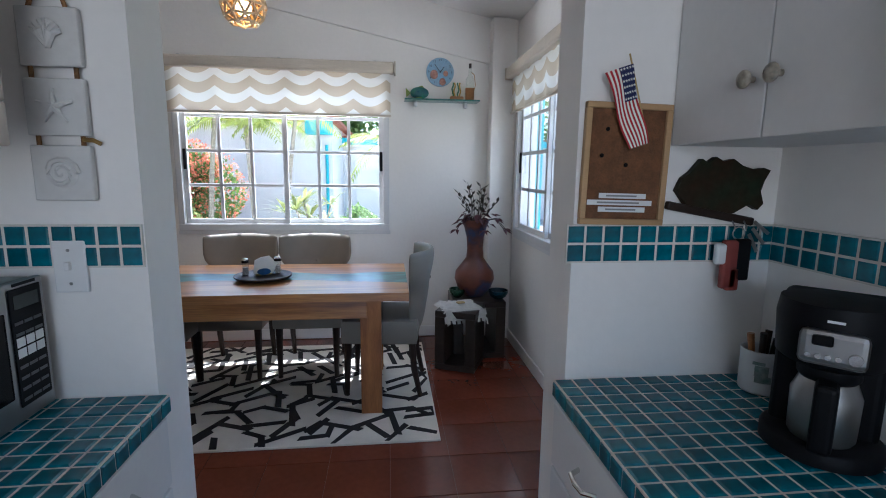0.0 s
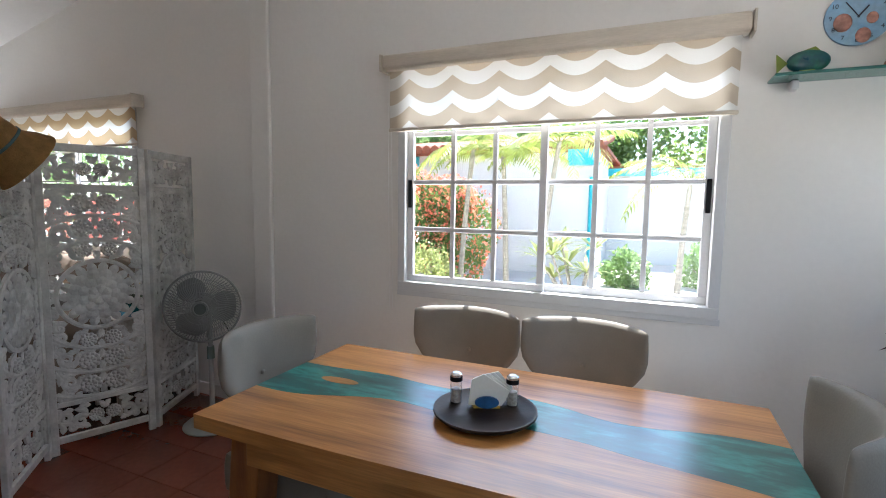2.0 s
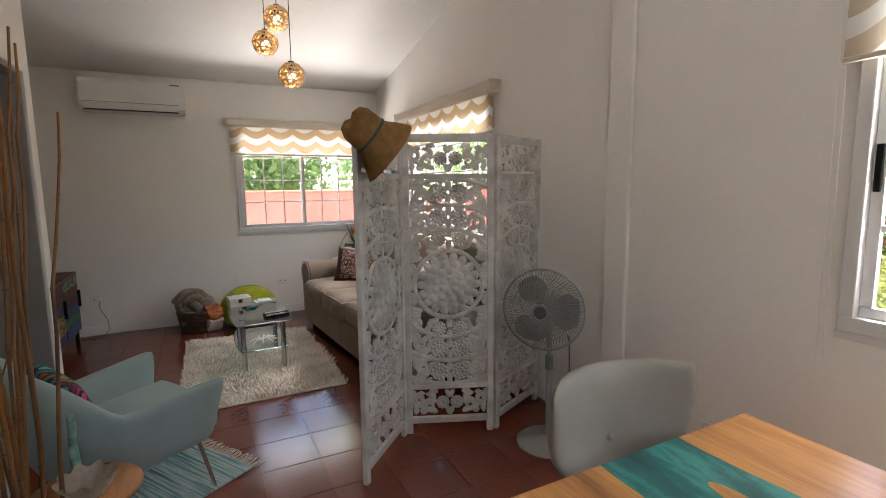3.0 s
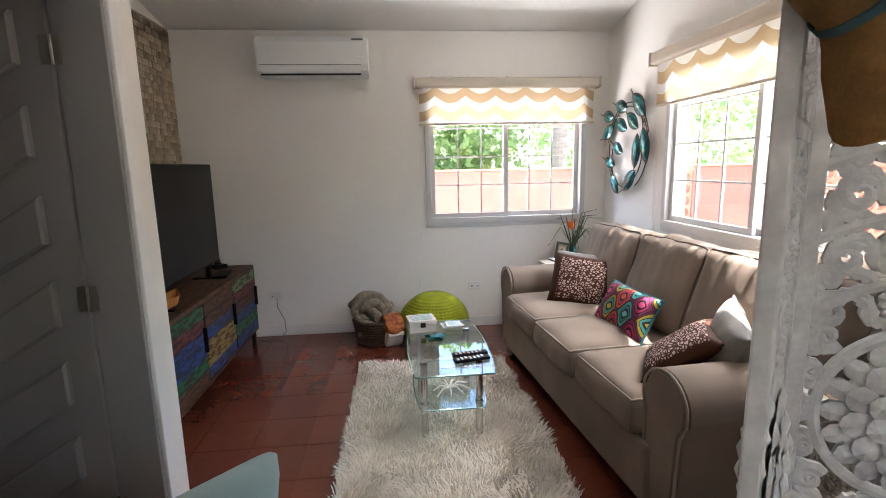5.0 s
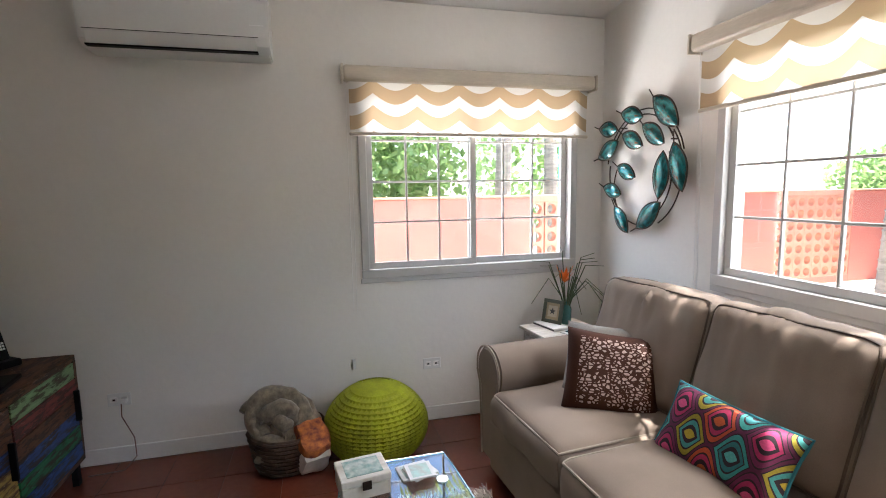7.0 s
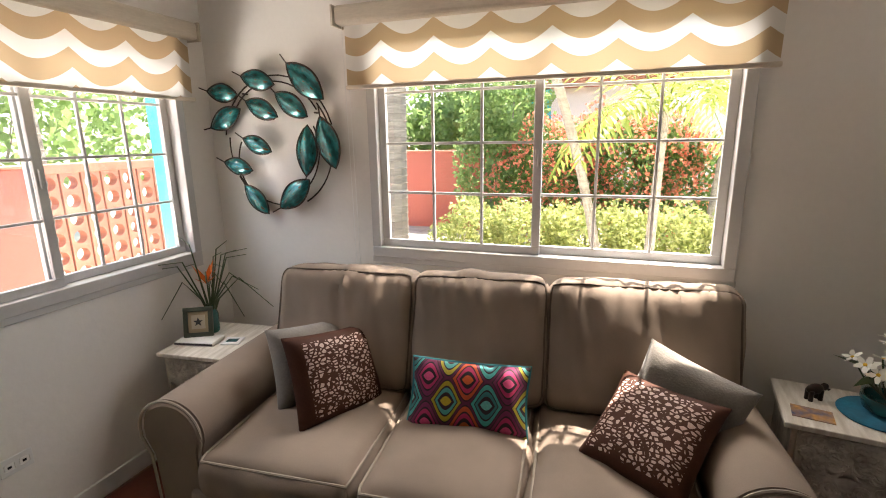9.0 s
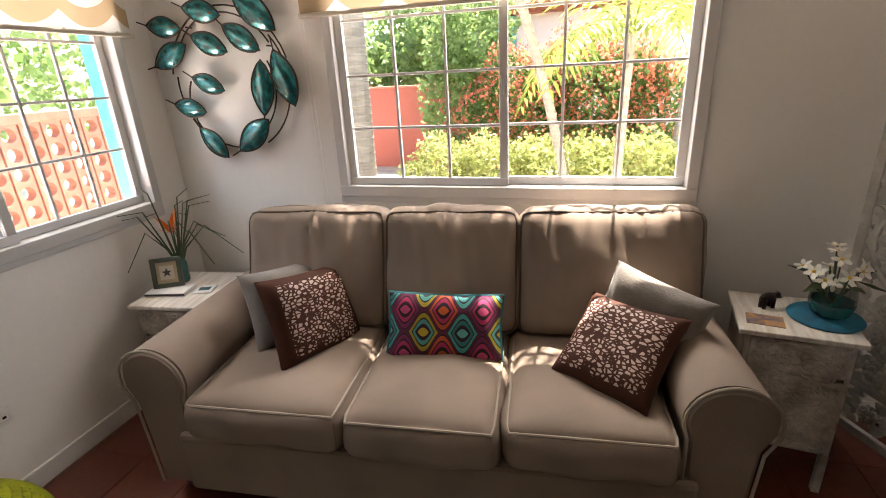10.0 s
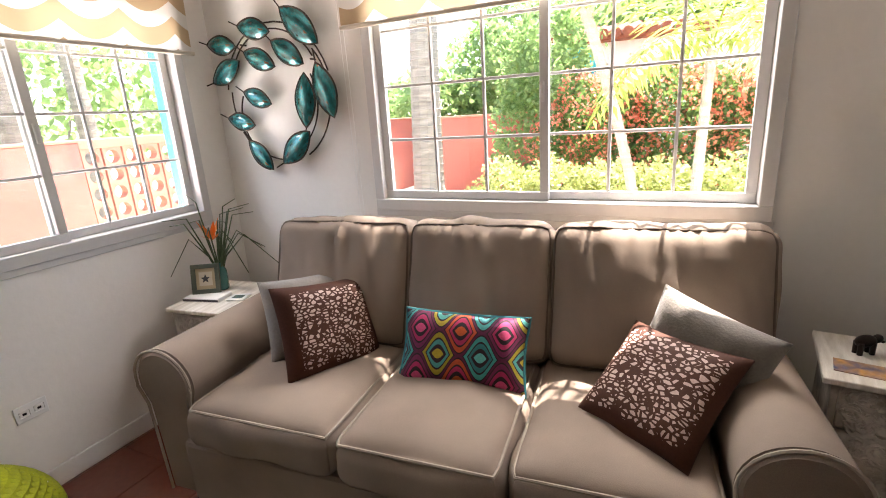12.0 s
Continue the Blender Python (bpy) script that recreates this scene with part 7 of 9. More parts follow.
for i in range(46):
    a, r = rnd.uniform(0, 6.28), rnd.uniform(0.02, 0.13)
    leaf_at(bm, (r * math.cos(a), min(0.09, r * math.sin(a)), 0.60 + rnd.uniform(-0.02, 0.07)), (math.cos(a), math.sin(a) * 0.7, rnd.uniform(-0.5, 0.4)), rnd.uniform(0.05, 0.09), 0.017)
for a, ln in ((0.1, 0.24), (-0.5, 0.24), (-1.3, 0.16), (3.6, 0.17)):
    pts = [(0.06 * math.cos(a), 0.06 * math.sin(a), 0.60), (ln * 0.7 * math.cos(a), ln * 0.5 * math.sin(a), 0.62), (ln * math.cos(a), ln * 0.7 * math.sin(a), 0.54)]
    tube(br, pts, 0.003, 5)
    for p in pts[1:]:
        for k in range(3):
            leaf_at(bm, p, (math.cos(a + k - 1), math.sin(a + k - 1), -0.2), 0.07, 0.015)
part("purple_leaves", bm, PURPLE, tv_, "dark purple leaves")
bm = bmesh.new()
for i in range(11):
    a, r, h = rnd.uniform(0, 6.28), rnd.uniform(0.04, 0.19), rnd.uniform(0.15, 0.30)
    tip = Vector((r * math.cos(a), min(0.12, r * math.sin(a)), 0.60 + h))
    base = Vector((0.03 * math.cos(a), 0.03 * math.sin(a), 0.58))
    tube(br, [base, base.lerp(tip, 0.5) + Vector((0.01, 0, 0.02)), tip], 0.0032, 5, 0.6)
    for k in range(6):
        p = base.lerp(tip, 0.35 + 0.12 * k)
        leaf_at(bm, p, (math.cos(a + (1 if k % 2 else -1)), math.sin(a + (1 if k % 2 else -1)), 0.9), rnd.uniform(0.045, 0.065), 0.012, 0.0)
part("upright_leaves", bm, DKLEAF, tv_, "dark upright sprigs")
part("twigs", br, DARKWOOD, tv_)
cl = thing("lace_cloth", pose(0.275, 3.775, 0.44, 0, 0, 12), "crumpled white lace cloth draped over the small stool", "cloth")
bm = bmesh.new()
n = 26
g = []
for i in range(n + 1):
    row = []
    for j in range(n + 1):
        a, b = 2 * i / n - 1, 2 * j / n - 1
        x, y = a * 0.165, b * 0.15
        over = max(0, abs(x) - 0.12, abs(y) - 0.11)
        z = 0.010 + 0.022 * abs(noise.noise(Vector((x * 13, y * 13, 1)))) - 1.8 * max(0, -y - 0.10) - 0.6 * max(0, abs(x) - 0.13)
        row.append(bm.verts.new((x * (1 - 0.25 * over), y * (1 - 0.4 * over), z)))
    g.append(row)
for i in range(n):
    for j in range(n):
        if not ((i in (0, n - 1) or j in (0, n - 1)) and (i + j) % 3 == 0):
            bm.faces.new((g[i][j], g[i + 1][j], g[i + 1][j + 1], g[i][j + 1]))
bmesh.ops.solidify(bm, geom=bm.faces[:], thickness=0.002)
part("cloth", bm, mat("white_lace", (0.72, 0.70, 0.66), 0.9, vary=0.1, big=30, fine=200), cl, smooth=True)
part("brooch", blk(-0.03, 0.03, -0.02, 0.02, 0.03, 0.042, 0.006), mat("gold_brooch", (0.45, 0.33, 0.14), 0.4, metal=0.6), cl)
for x, y, r, c, lab in ((0.285, 4.03, 0.062, (0.01, 0.09, 0.045), "small dark green glass bowl beside the vase"), (0.60, 3.96, 0.075, (0.005, 0.06, 0.10), "small deep blue glass bowl beside the vase")):
    tagged(link("glass_bowl", lathe_bm([(0.4 * r, 0), (0.8 * r, 0.02), (r, 0.05), (r * 1.02, 0.07), (r * 0.95, 0.07), (r * 0.9, 0.05), (0.65 * r, 0.024), (0.1 * r, 0.012)], 24), mat("bowl_glass", c, 0.12, vary=0.2, trans=0.3), smooth=True), lab, "bowl", "glass bowls").matrix_basis = pose(x, y, 0.45)

# glass shelf with ornaments and the clock above
shelf = thing("glass_shelf", pose(0.18, N_WALL, 1.985), "frosted green glass wall shelf on two brackets", "shelf")
part("glass", blk(-0.30, 0.30, -0.155, -0.004, 0.0, 0.012, 0.003), EDGE, shelf, "green glass")
for x in (-0.21, 0.20):
    part("bracket", blk(x - 0.014, x + 0.014, -0.06, -0.001, -0.04, -0.001, 0.006), ALU, shelf)
clock = thing("wall_clock", pose(0.172, N_WALL - 0.002, 2.225, 90), "round pale blue seashell wall clock", "clock")
part("dial", rod_bm((0, 0, 0), (0, 0, 0.012), 0.112, seg=40), mat("sky_blue_dial", (0.22, 0.40, 0.58), 0.5, vary=0.2, big=9, second=(0.32, 0.46, 0.58)), clock)
NUMB = mat("dark_numerals", (0.03, 0.03, 0.05), 0.6)
for k in range(12):
    a = radians(90 - 30 * (k + 1))
    cu = bpy.data.curves.new("numeral", "FONT")
    cu.body, cu.size, cu.align_x, cu.align_y, cu.extrude = str(k + 1), 0.024, "CENTER", "CENTER", 0.0004
    tmp = bpy.data.objects.new("tmp", cu)
    scene.collection.objects.link(tmp)
    me = bpy.data.meshes.new_from_object(tmp.evaluated_get(bpy.context.evaluated_depsgraph_get()))
    bpy.data.objects.remove(tmp)
    me.materials.append(NUMB)
    nb = new("numeral", me)
    nb.parent = clock
    nb.matrix_basis = pose(0.092 * math.cos(a), 0.092 * math.sin(a), 0.0128)
for ang, ln, w in ((52, 0.05, 0.006), (127, 0.075, 0.004)):
    part("pointer", blk(-0.005, ln, -w / 2, w / 2, 0.0135, 0.0145, 0, pose(0, 0, 0, 0, 0, ang)), NUMB, clock)
for x, y, r in ((-0.05, -0.02, 0.032), (0.02, -0.075, 0.026), (0.045, -0.01, 0.02)):
    bm = bmesh.new()
    ball(bm, (x, y, 0.013), (r, r * 1.15, 0.004), 14, 8)
    part("shell_motif", bm, mat("pink_shell", (0.48, 0.24, 0.18), 0.6, vary=0.3, big=40), clock)
SZ = 1.998
fish = thing("fish_ornament", pose(-0.01, N_WALL - 0.09, SZ), "green and teal glazed fish ornament on the shelf", "ornament")
bm = bmesh.new()
ball(bm, (0.01, 0, 0.048), (0.075, 0.022, 0.046), 18, 12)
part("body", bm, mat("green_fish_glaze", (0.015, 0.14, 0.08), 0.3, vary=0.4, big=24, second=(0.01, 0.07, 0.12)), fish, smooth=True)
bm = bmesh.new()
prism(bm, [(-0.06, 0.045), (-0.10, 0.085), (-0.095, 0.01)], -0.006, 0.006, pose(0, 0, 0, 90))
prism(bm, [(-0.02, 0.088), (0.03, 0.105), (0.055, 0.08)], -0.004, 0.004, pose(0, 0, 0, 90))
box(bm, -0.02, 0.03, -0.02, 0.02, 0, 0.012)
part("fins", bm, mat("yellow_green_fin", (0.20, 0.26, 0.03), 0.4), fish)
sb = thing("sailboat_ornament", pose(0.30, N_WALL - 0.09, SZ), "small wooden sailboat with wavy striped sails", "ornament")
part("hull", blk(-0.055, 0.055, -0.02, 0.02, 0, 0.03, 0.01), HONEY, sb)
for i in range(7):
    x = -0.048 + i * 0.0145
    pts = [(x + 0.006 * math.sin(k * 1.1 + i), 0, 0.03 + k * 0.015) for k in range(8)]
    part("sail_stripe", tube_bm(pts, 0.0065, 5), FISHY if i % 3 == 2 else (PETAL if i % 3 == 0 else mat("sail_green", (0.05, 0.18, 0.10), 0.6)), sb)
bt = thing("bottle", pose(0.405, N_WALL - 0.09, SZ), "clear corked bottle wrapped with cord at its base", "bottle")
part("glass", lathe_bm([(0.03, 0), (0.034, 0.01), (0.034, 0.16), (0.014, 0.20), (0.012, 0.26)], 18), glass_mat("bottle_glass", (0.93, 0.95, 0.93), 1.5), bt, smooth=True)
part("wrap", rod_bm((0, 0, 0.002), (0, 0, 0.095), 0.036, 0.036, 16), mat("amber_contents", (0.35, 0.16, 0.05), 0.6, vary=0.3), bt)
part("cork", rod_bm((0, 0, 0.25), (0, 0, 0.285), 0.011), DARKWOOD, bt)
part("handle", tube_bm([(0.03, 0, 0.06), (0.045, 0, 0.12), (0.035, 0, 0.20), (0.012, 0, 0.22)], 0.003, 6), STRAW, bt)

# glazed entrance door
BROWN = mat("dark_brown_door_paint", (0.055, 0.028, 0.018), 0.35, vary=0.15, bump=0.08)
ed = thing("door_2", pose(E_WALL, 0, 0, 0, 0, -90), "dark brown entrance door with a tall glass pane and crystal knob", "door", kind="structure")
a, b = -DOOR_EAST[1], -DOOR_EAST[0]
bm = bmesh.new()
for x0, x1, z0, z1 in ((a, a + 0.035, 0, 2.08), (b - 0.035, b, 0, 2.08), (a + 0.035, b - 0.035, 2.045, 2.08)):
    box(bm, x0, x1, -0.012, 0.10, z0, z1, 0.003)
part("door_frame", bm, BROWN, ed)
bm = bmesh.new()
for x0, x1, z0, z1 in ((a + 0.037, a + 0.15, 0.01, 2.043), (b - 0.15, b - 0.037, 0.01, 2.043), (a + 0.15, b - 0.15, 1.93, 2.043), (a + 0.15, b - 0.15, 0.01, 0.20), (a + 0.15, b - 0.15, 0.64, 0.78)):
    box(bm, x0, x1, 0.01, 0.05, z0, z1, 0.003)
lf = part("door_leaf", bm, BROWN, ed)
part("lower_panel", blk(a + 0.15, b - 0.15, 0.02, 0.04, 0.20, 0.64, 0.008), BROWN, lf)
gp = part("pane", blk(a + 0.15, b - 0.15, 0.028, 0.032, 0.78, 1.93), PANE, lf)
gp.visible_shadow = False
kn = bmesh.new()
rod(kn, (a + 0.085, 0.01, 1.02), (a + 0.085, -0.03, 1.02), 0.011)
ball(kn, (a + 0.085, -0.048, 1.02), (0.027, 0.02, 0.027), 12, 8)
part("door_handle", kn, CHROME, ed, "clear crystal knob", True)
part("lock", rod_bm((a + 0.085, 0.01, 0.66), (a + 0.085, -0.02, 0.66), 0.018), CHROME, ed)

# ---- kitchen ----
TEALTILE = mat("teal_glazed_tile", (0.004, 0.165, 0.225), 0.22, vary=0.3, big=14, fine=60, bump=0.05, spread=0.35)
KGROUT = mat("pale_grout", (0.66, 0.64, 0.58), 0.85, vary=0.1)
CABWHITE = mat("white_cabinet_paint", (0.70, 0.69, 0.67), 0.45, vary=0.04, bump=0.05)
STEEL = mat("brushed_steel", (0.34, 0.335, 0.325), 0.30, metal=0.9, vary=0.06, stretch=(1, 20, 1), bump=0.03)
PITCH = 0.0452


def tile_mesh(name, w, h, t=0.006):
    """A small glazed tile with softened rim, flat on z = 0."""
    bm = bmesh.new()
    o = [(-w / 2, -h / 2), (w / 2, -h / 2), (w / 2, h / 2), (-w / 2, h / 2)]
    i = [(x * (1 - 0.004 / w * 2), y * (1 - 0.004 / h * 2)) for x, y in o]
    lo, md, hi = [[bm.verts.new((*p, z)) for p in q] for q, z in ((o, 0), (o, t * 0.6), (i, t))]
    for a, b in ((lo, md), (md, hi)):
        for k in range(4):
            bm.faces.new((a[k], a[(k + 1) % 4], b[(k + 1) % 4], b[k]))
    bm.faces.new(hi)
    me = bpy.data.meshes.new(name)
    bm.to_mesh(me)
    bm.free()
    me.materials.append(TEALTILE)
    return me


TILE_ME = tile_mesh("tile", 0.0405, 0.0405)


def base_unit(x0, x1, y0, y1, face, label):
    """A base cabinet; face: +1 when the door looks to +x, -1 to -x."""
    u = thing("base_cabinet", pose((x0 + x1) / 2, (y0 + y1) / 2, 0), label, "cabinet", "kitchen base cabinets")
    w, d = (x1 - x0) / 2, (y1 - y0) / 2
    part("body", blk(-w, w, -d + 0.001, d - 0.001, 0.09, 0.875), CABWHITE, u)
    part("plinth", blk(-w * 0.9, w * 0.9, -d + 0.001, d - 0.001, 0, 0.09), CABWHITE, u)
    fx = face * w
    dw = part("drawer_front", blk(fx, fx + face * 0.018, -d + 0.006, d - 0.006, 0.70, 0.865, 0.003), CABWHITE, u)
    dr = part("door", blk(fx, fx + face * 0.018, -d + 0.006, d - 0.006, 0.10, 0.69, 0.003), CABWHITE, u)
    for z, p in ((0.79, dw), (0.60, dr)):
        part("handle", tube_bm([(fx + face * 0.018, -0.045, z), (fx + face * 0.042, -0.03, z), (fx + face * 0.046, 0, z), (fx + face * 0.042, 0.03, z), (fx + face * 0.018, 0.045, z)], 0.0055, 8), CHROME, p, "chrome bow handle")
    return u


for y0, y1 in ((1.02, 1.463), (0.52, 1.018), (0.02, 0.518)):
    base_unit(0.175, 0.70, y0, y1, -1, "white kitchen base cabinet with chrome handles under the tiled worktop")
    base_unit(-1.52, -0.775, y0, y1, 1, "white kitchen base cabinet with chrome handles under the tiled worktop")
worktops = []
for x0, x1, s, lab in ((0.156, 0.704, -1, "worktop of small glossy teal tiles with pale grout"), (-1.548, -0.752, 1, "worktop of small glossy teal tiles beside the microwave")):
    wt = thing("worktop", pose(0, 0, 0), lab, "worktop")
    part("slab", blk(x0, x1, 0.0, KITCHEN_Y - 0.001, 0.876, 0.9170), KGROUT, wt, "pale grouted slab")
    front = x0 if s < 0 else x1
    n = 0
    edge_y = []
    y = KITCHEN_Y - 0.024
    while y > 0.42:
        x = front - s * 0.024
        while (x < x1 - 0.01) if s < 0 else (x > x0 + 0.3):
            t = new("tile", TILE_ME)
            t.parent = wt
            t.matrix_basis = pose(x, y, 0.9135, random.uniform(-0.5, 0.5), random.uniform(-0.5, 0.5), 0)
            x -= s * PITCH
        t = new("tile", TILE_ME)
        t.parent = wt
        t.matrix_basis = pose(front - s * 0.0025 + s * 0.0005, y, 0.8955, 0, 90 * s, 0) @ Matrix.Diagonal((0.86, 1, 1, 1))
        y -= PITCH
    worktops.append(wt)
# tile bands on the walls
bands = []
for lab, f in (("band of teal tiles on the partition wall", 0), ("band of teal tiles on the kitchen wall", 1)):
    bd_ = thing("trim_tile_band", pose(0, 0, 0), lab, "tile band", kind="structure")
    if f == 0:
        for x0, x1 in ((0.168, 0.70), (-1.24, -0.778)):
            part("bed", blk(x0, x1, KITCHEN_Y - 0.0075, KITCHEN_Y, 1.215, 1.308), KGROUT, bd_)
            for r in range(2):
                k = 0
                x = (x0 + 0.0226) if x0 > 0 else (x1 - 0.0226)
                while x0 < x < x1:
                    t = new("tile", TILE_ME)
                    t.parent = bd_
                    t.matrix_basis = pose(x, KITCHEN_Y - 0.0035, 1.239 + r * PITCH, 90, 0, 0)
                    x += PITCH if x0 > 0 else -PITCH
    else:
        part("bed", blk(0.6965, 0.705, 0.3, KITCHEN_Y - 0.005, 1.215, 1.308), KGROUT, bd_)
        for r in range(2):
            for k in range(24):
                t = new("tile", TILE_ME)
                t.parent = bd_
                t.matrix_basis = pose(0.7005, KITCHEN_Y - 0.03 - k * PITCH, 1.239 + r * PITCH, 0, -90, 0)


def wall_unit(x_back, x_front, y0, y1, z0, z1, doors, label, material, glass=False):
    """A wall cabinet whose doors look along x."""
    s = 1 if x_front > x_back else -1
    u = thing("wall_cabinet", pose(x_back, (y0 + y1) / 2, z0), label, "cabinet", "kitchen wall cabinets")
    d, w, h = abs(x_front - x_back), (y1 - y0) / 2, z1 - z0
    bm = bmesh.new()
    lo, hi = (0, s * (d - 0.02)) if s > 0 else (s * (d - 0.02), 0)
    box(bm, lo, hi, -w, w, 0, 0.018)
    box(bm, lo, hi, -w, w, h - 0.018, h)
    for y in (-w, w - 0.018):
        box(bm, lo, hi, y, y + 0.018, 0.018, h - 0.018)
    box(bm, -0.006 if s > 0 else 0, 0.006 if s > 0 else 0.012, -w + 0.018, w - 0.018, 0.018, h - 0.018)
    part("body", bm, material, u)
    if glass:
        part("shelf", blk(lo, hi, -w + 0.018, w - 0.018, h * 0.45, h * 0.45 + 0.016), material, u)
    n = len(doors) - 1
    for k in range(n):
        a, b = doors[k] - (y0 + y1) / 2 + 0.002, doors[k + 1] - (y0 + y1) / 2 - 0.002
        xa, xb = sorted((s * (d - 0.02), s * d))
        if glass:
            bm = bmesh.new()
            for c0, c1, e0, e1 in ((a, b, 0, 0.075), (a, b, h - 0.075, h), (a, a + 0.07, 0.075, h - 0.075), (b - 0.07, b, 0.075, h - 0.075)):
                box(bm, xa, xb, c0, c1, e0, e1, 0.004)
            dr = part("door", bm, material, u)
            part("pane", blk((xa + xb) / 2 - 0.002, (xa + xb) / 2 + 0.002, a + 0.07, b - 0.07, 0.075, h - 0.075), glass_mat("cabinet_glass", (0.55, 0.66, 0.66), 2.0), dr)
        else:
            dr = part("door", blk(xa, xb, a, b, 0.0, h, 0.002), material, u)
            ky = b - 0.03 if k % 2 == 0 else a + 0.03
            bm = bmesh.new()
            rod(bm, (s * d, ky, 0.105), (s * (d + 0.014), ky, 0.105), 0.006)
            ball(bm, (s * (d + 0.02), ky, 0.105), (0.009, 0.017, 0.017), 12, 8)
            part("knob", bm, mat("mottled_ceramic_knob", (0.35, 0.31, 0.24), 0.3, vary=0.4, big=60), dr, "mottled round knob", True)
    return u


wall_unit(0.704, 0.412, 0.893, 1.462, 1.495, 2.25, [0.893, 1.183, 1.462], "white flat-fronted wall cabinet with round knobs", CABWHITE)
wall_unit(0.704, 0.36, 0.30, 0.885, 1.495, 2.25, [0.30, 0.885], "white flat-fronted deeper wall cabinet", CABWHITE)
PICKLED = mat("whitewashed_pine", (0.60, 0.58, 0.54), 0.7, vary=0.2, big=6, fine=50, stretch=(1, 1, 0.3), bump=0.3, second=(0.48, 0.36, 0.27))
wall_unit(-1.548, -0.90, 0.72, 1.30, 1.462, 2.25, [0.72, 1.30], "whitewashed wall cabinet with a glazed door", PICKLED, True)

mw = thing("microwave", pose(-1.26, 1.17, 0.920), "stainless steel microwave oven with a black window and keypad", "microwave")
part("case", blk(-0.22, 0.275, -0.26, 0.26, 0.012, 0.285, 0.006), STEEL, mw)
part("front", blk(0.276, 0.292, -0.262, 0.262, 0.01, 0.287, 0.004), STEEL, mw, "brushed steel front")
part("window", blk(0.292, 0.294, -0.245, 0.15, 0.065, 0.235, 0.003), SCREEN_BLACK, mw, "black glass window")
kp = part("keypad", blk(0.292, 0.2945, 0.165, 0.25, 0.04, 0.275, 0.002), BLACK, mw, "black keypad")
for r in range(8):
    for c in range(3):
        lit = r in (4, 5)
        part("key", blk(0.2945, 0.2955, 0.172 + c * 0.025, 0.193 + c * 0.025, 0.05 + r * 0.022, 0.05 + r * 0.022 + (0.018 if lit else 0.006)), WHITEP if lit else mat("dim_key", (0.10, 0.10, 0.10), 0.5), kp)
part("display", blk(0.2945, 0.2955, 0.175, 0.24, 0.235, 0.262), mat("green_black_display", (0.01, 0.02, 0.015), 0.2), kp)
part("maker_mark", blk(0.292, 0.2935, 0.18, 0.24, 0.279, 0.285), BLACK, mw)
for x in (-0.18, 0.22):
    for y in (-0.22, 0.22):
        part("foot", rod_bm((x, y, 0), (x, y, 0.013), 0.014), BLACK, mw)
tagged(link("baking_tray", blk(-0.15, 0.15, -0.2, 0.2, 0, 0.02, 0.008), BLACK), "black baking tray lying on the microwave", "tray").matrix_basis = pose(-1.27, 1.17, 1.2065)

# hanging plaques with shells
pl = thing("shell_plaques", pose(-0.913, KITCHEN_Y - 0.001, 0), "three white shell plaques hanging on rope", "wall plaque")
ROPE = mat("brown_rope", (0.25, 0.125, 0.045), 0.9, vary=0.35, big=60, fine=150, bump=0.6)
PLQ = mat("white_plaque", (0.60, 0.59, 0.565), 0.7, vary=0.08)
for z, kind in ((1.68, 0), (1.546, 1), (1.415, 2)):
    p = part("plaque", blk(-0.057, 0.057, -0.020, -0.004, z - 0.056, z + 0.056, 0.003), PLQ, pl)
    bm = bmesh.new()
    if kind == 0:
        for k in range(7):
            a = radians(20 + k * 22)
            tube(bm, [(0.0, -0.022, z - 0.02), (0.016 * math.cos(a), -0.030, z + 0.010 * math.sin(a)), (0.028 * math.cos(a), -0.023, z + 0.03 * math.sin(a))], 0.006, 6)
    elif kind == 1:
        for k in range(5):
            a = radians(90 + 72 * k)
            tube(bm, [(0, -0.024, z), (0.018 * math.cos(a), -0.026, z + 0.018 * math.sin(a)), (0.036 * math.cos(a), -0.022, z + 0.036 * math.sin(a))], 0.008, 6, 0.35)
    else:
        tube(bm, [((0.032 - 0.0013 * k) * math.cos(k * 0.55), -0.024, z + (0.032 - 0.0013 * k) * math.sin(k * 0.55)) for k in range(24)], 0.0065, 6, 0.5)
        rod(bm, (0, -0.02, z), (0, -0.026, z), 0.03, 0.02, 16)
    part("shell_relief", bm, PLQ, p, "moulded shell")
bm = bmesh.new()
for s in (-1, 1):
    tube(bm, [(s * 0.034, -0.012, 1.735), (s * 0.008, -0.008, 1.82)], 0.0045, 6)
    for z0, z1 in ((1.602, 1.625), (1.47, 1.49)):
        tube(bm, [(s * 0.042, -0.012, z0 - 0.003), (s * 0.042, -0.012, z1 + 0.003)], 0.0045, 6)
part("rope", bm, ROPE, pl, "brown rope")
part("nail", rod_bm((0, 0.001, 1.82), (0, -0.02, 1.82), 0.004), BRONZE, pl)
part("brass_hook", tube_bm([(0.045, -0.016, 1.483), (0.065, -0.02, 1.482), (0.078, -0.018, 1.475)], 0.005, 6), mat("worn_brass", (0.35, 0.22, 0.07), 0.4, metal=0.7), pl)
sw = thing("light_switch", pose(-0.925, KITCHEN_Y - 0.0005, 1.218), "white toggle light switch plate", "switch")
part("plate", blk(-0.033, 0.033, -0.012, -0.004, -0.056, 0.056, 0.003), WHITEP, sw)
part("toggle", blk(-0.005, 0.005, -0.024, -0.012, -0.006, 0.012, 0.002), WHITEP, sw)
for z in (-0.036, 0.036):
    part("screw", rod_bm((0, -0.012, z), (0, -0.0135, z), 0.0035), STEEL, sw)

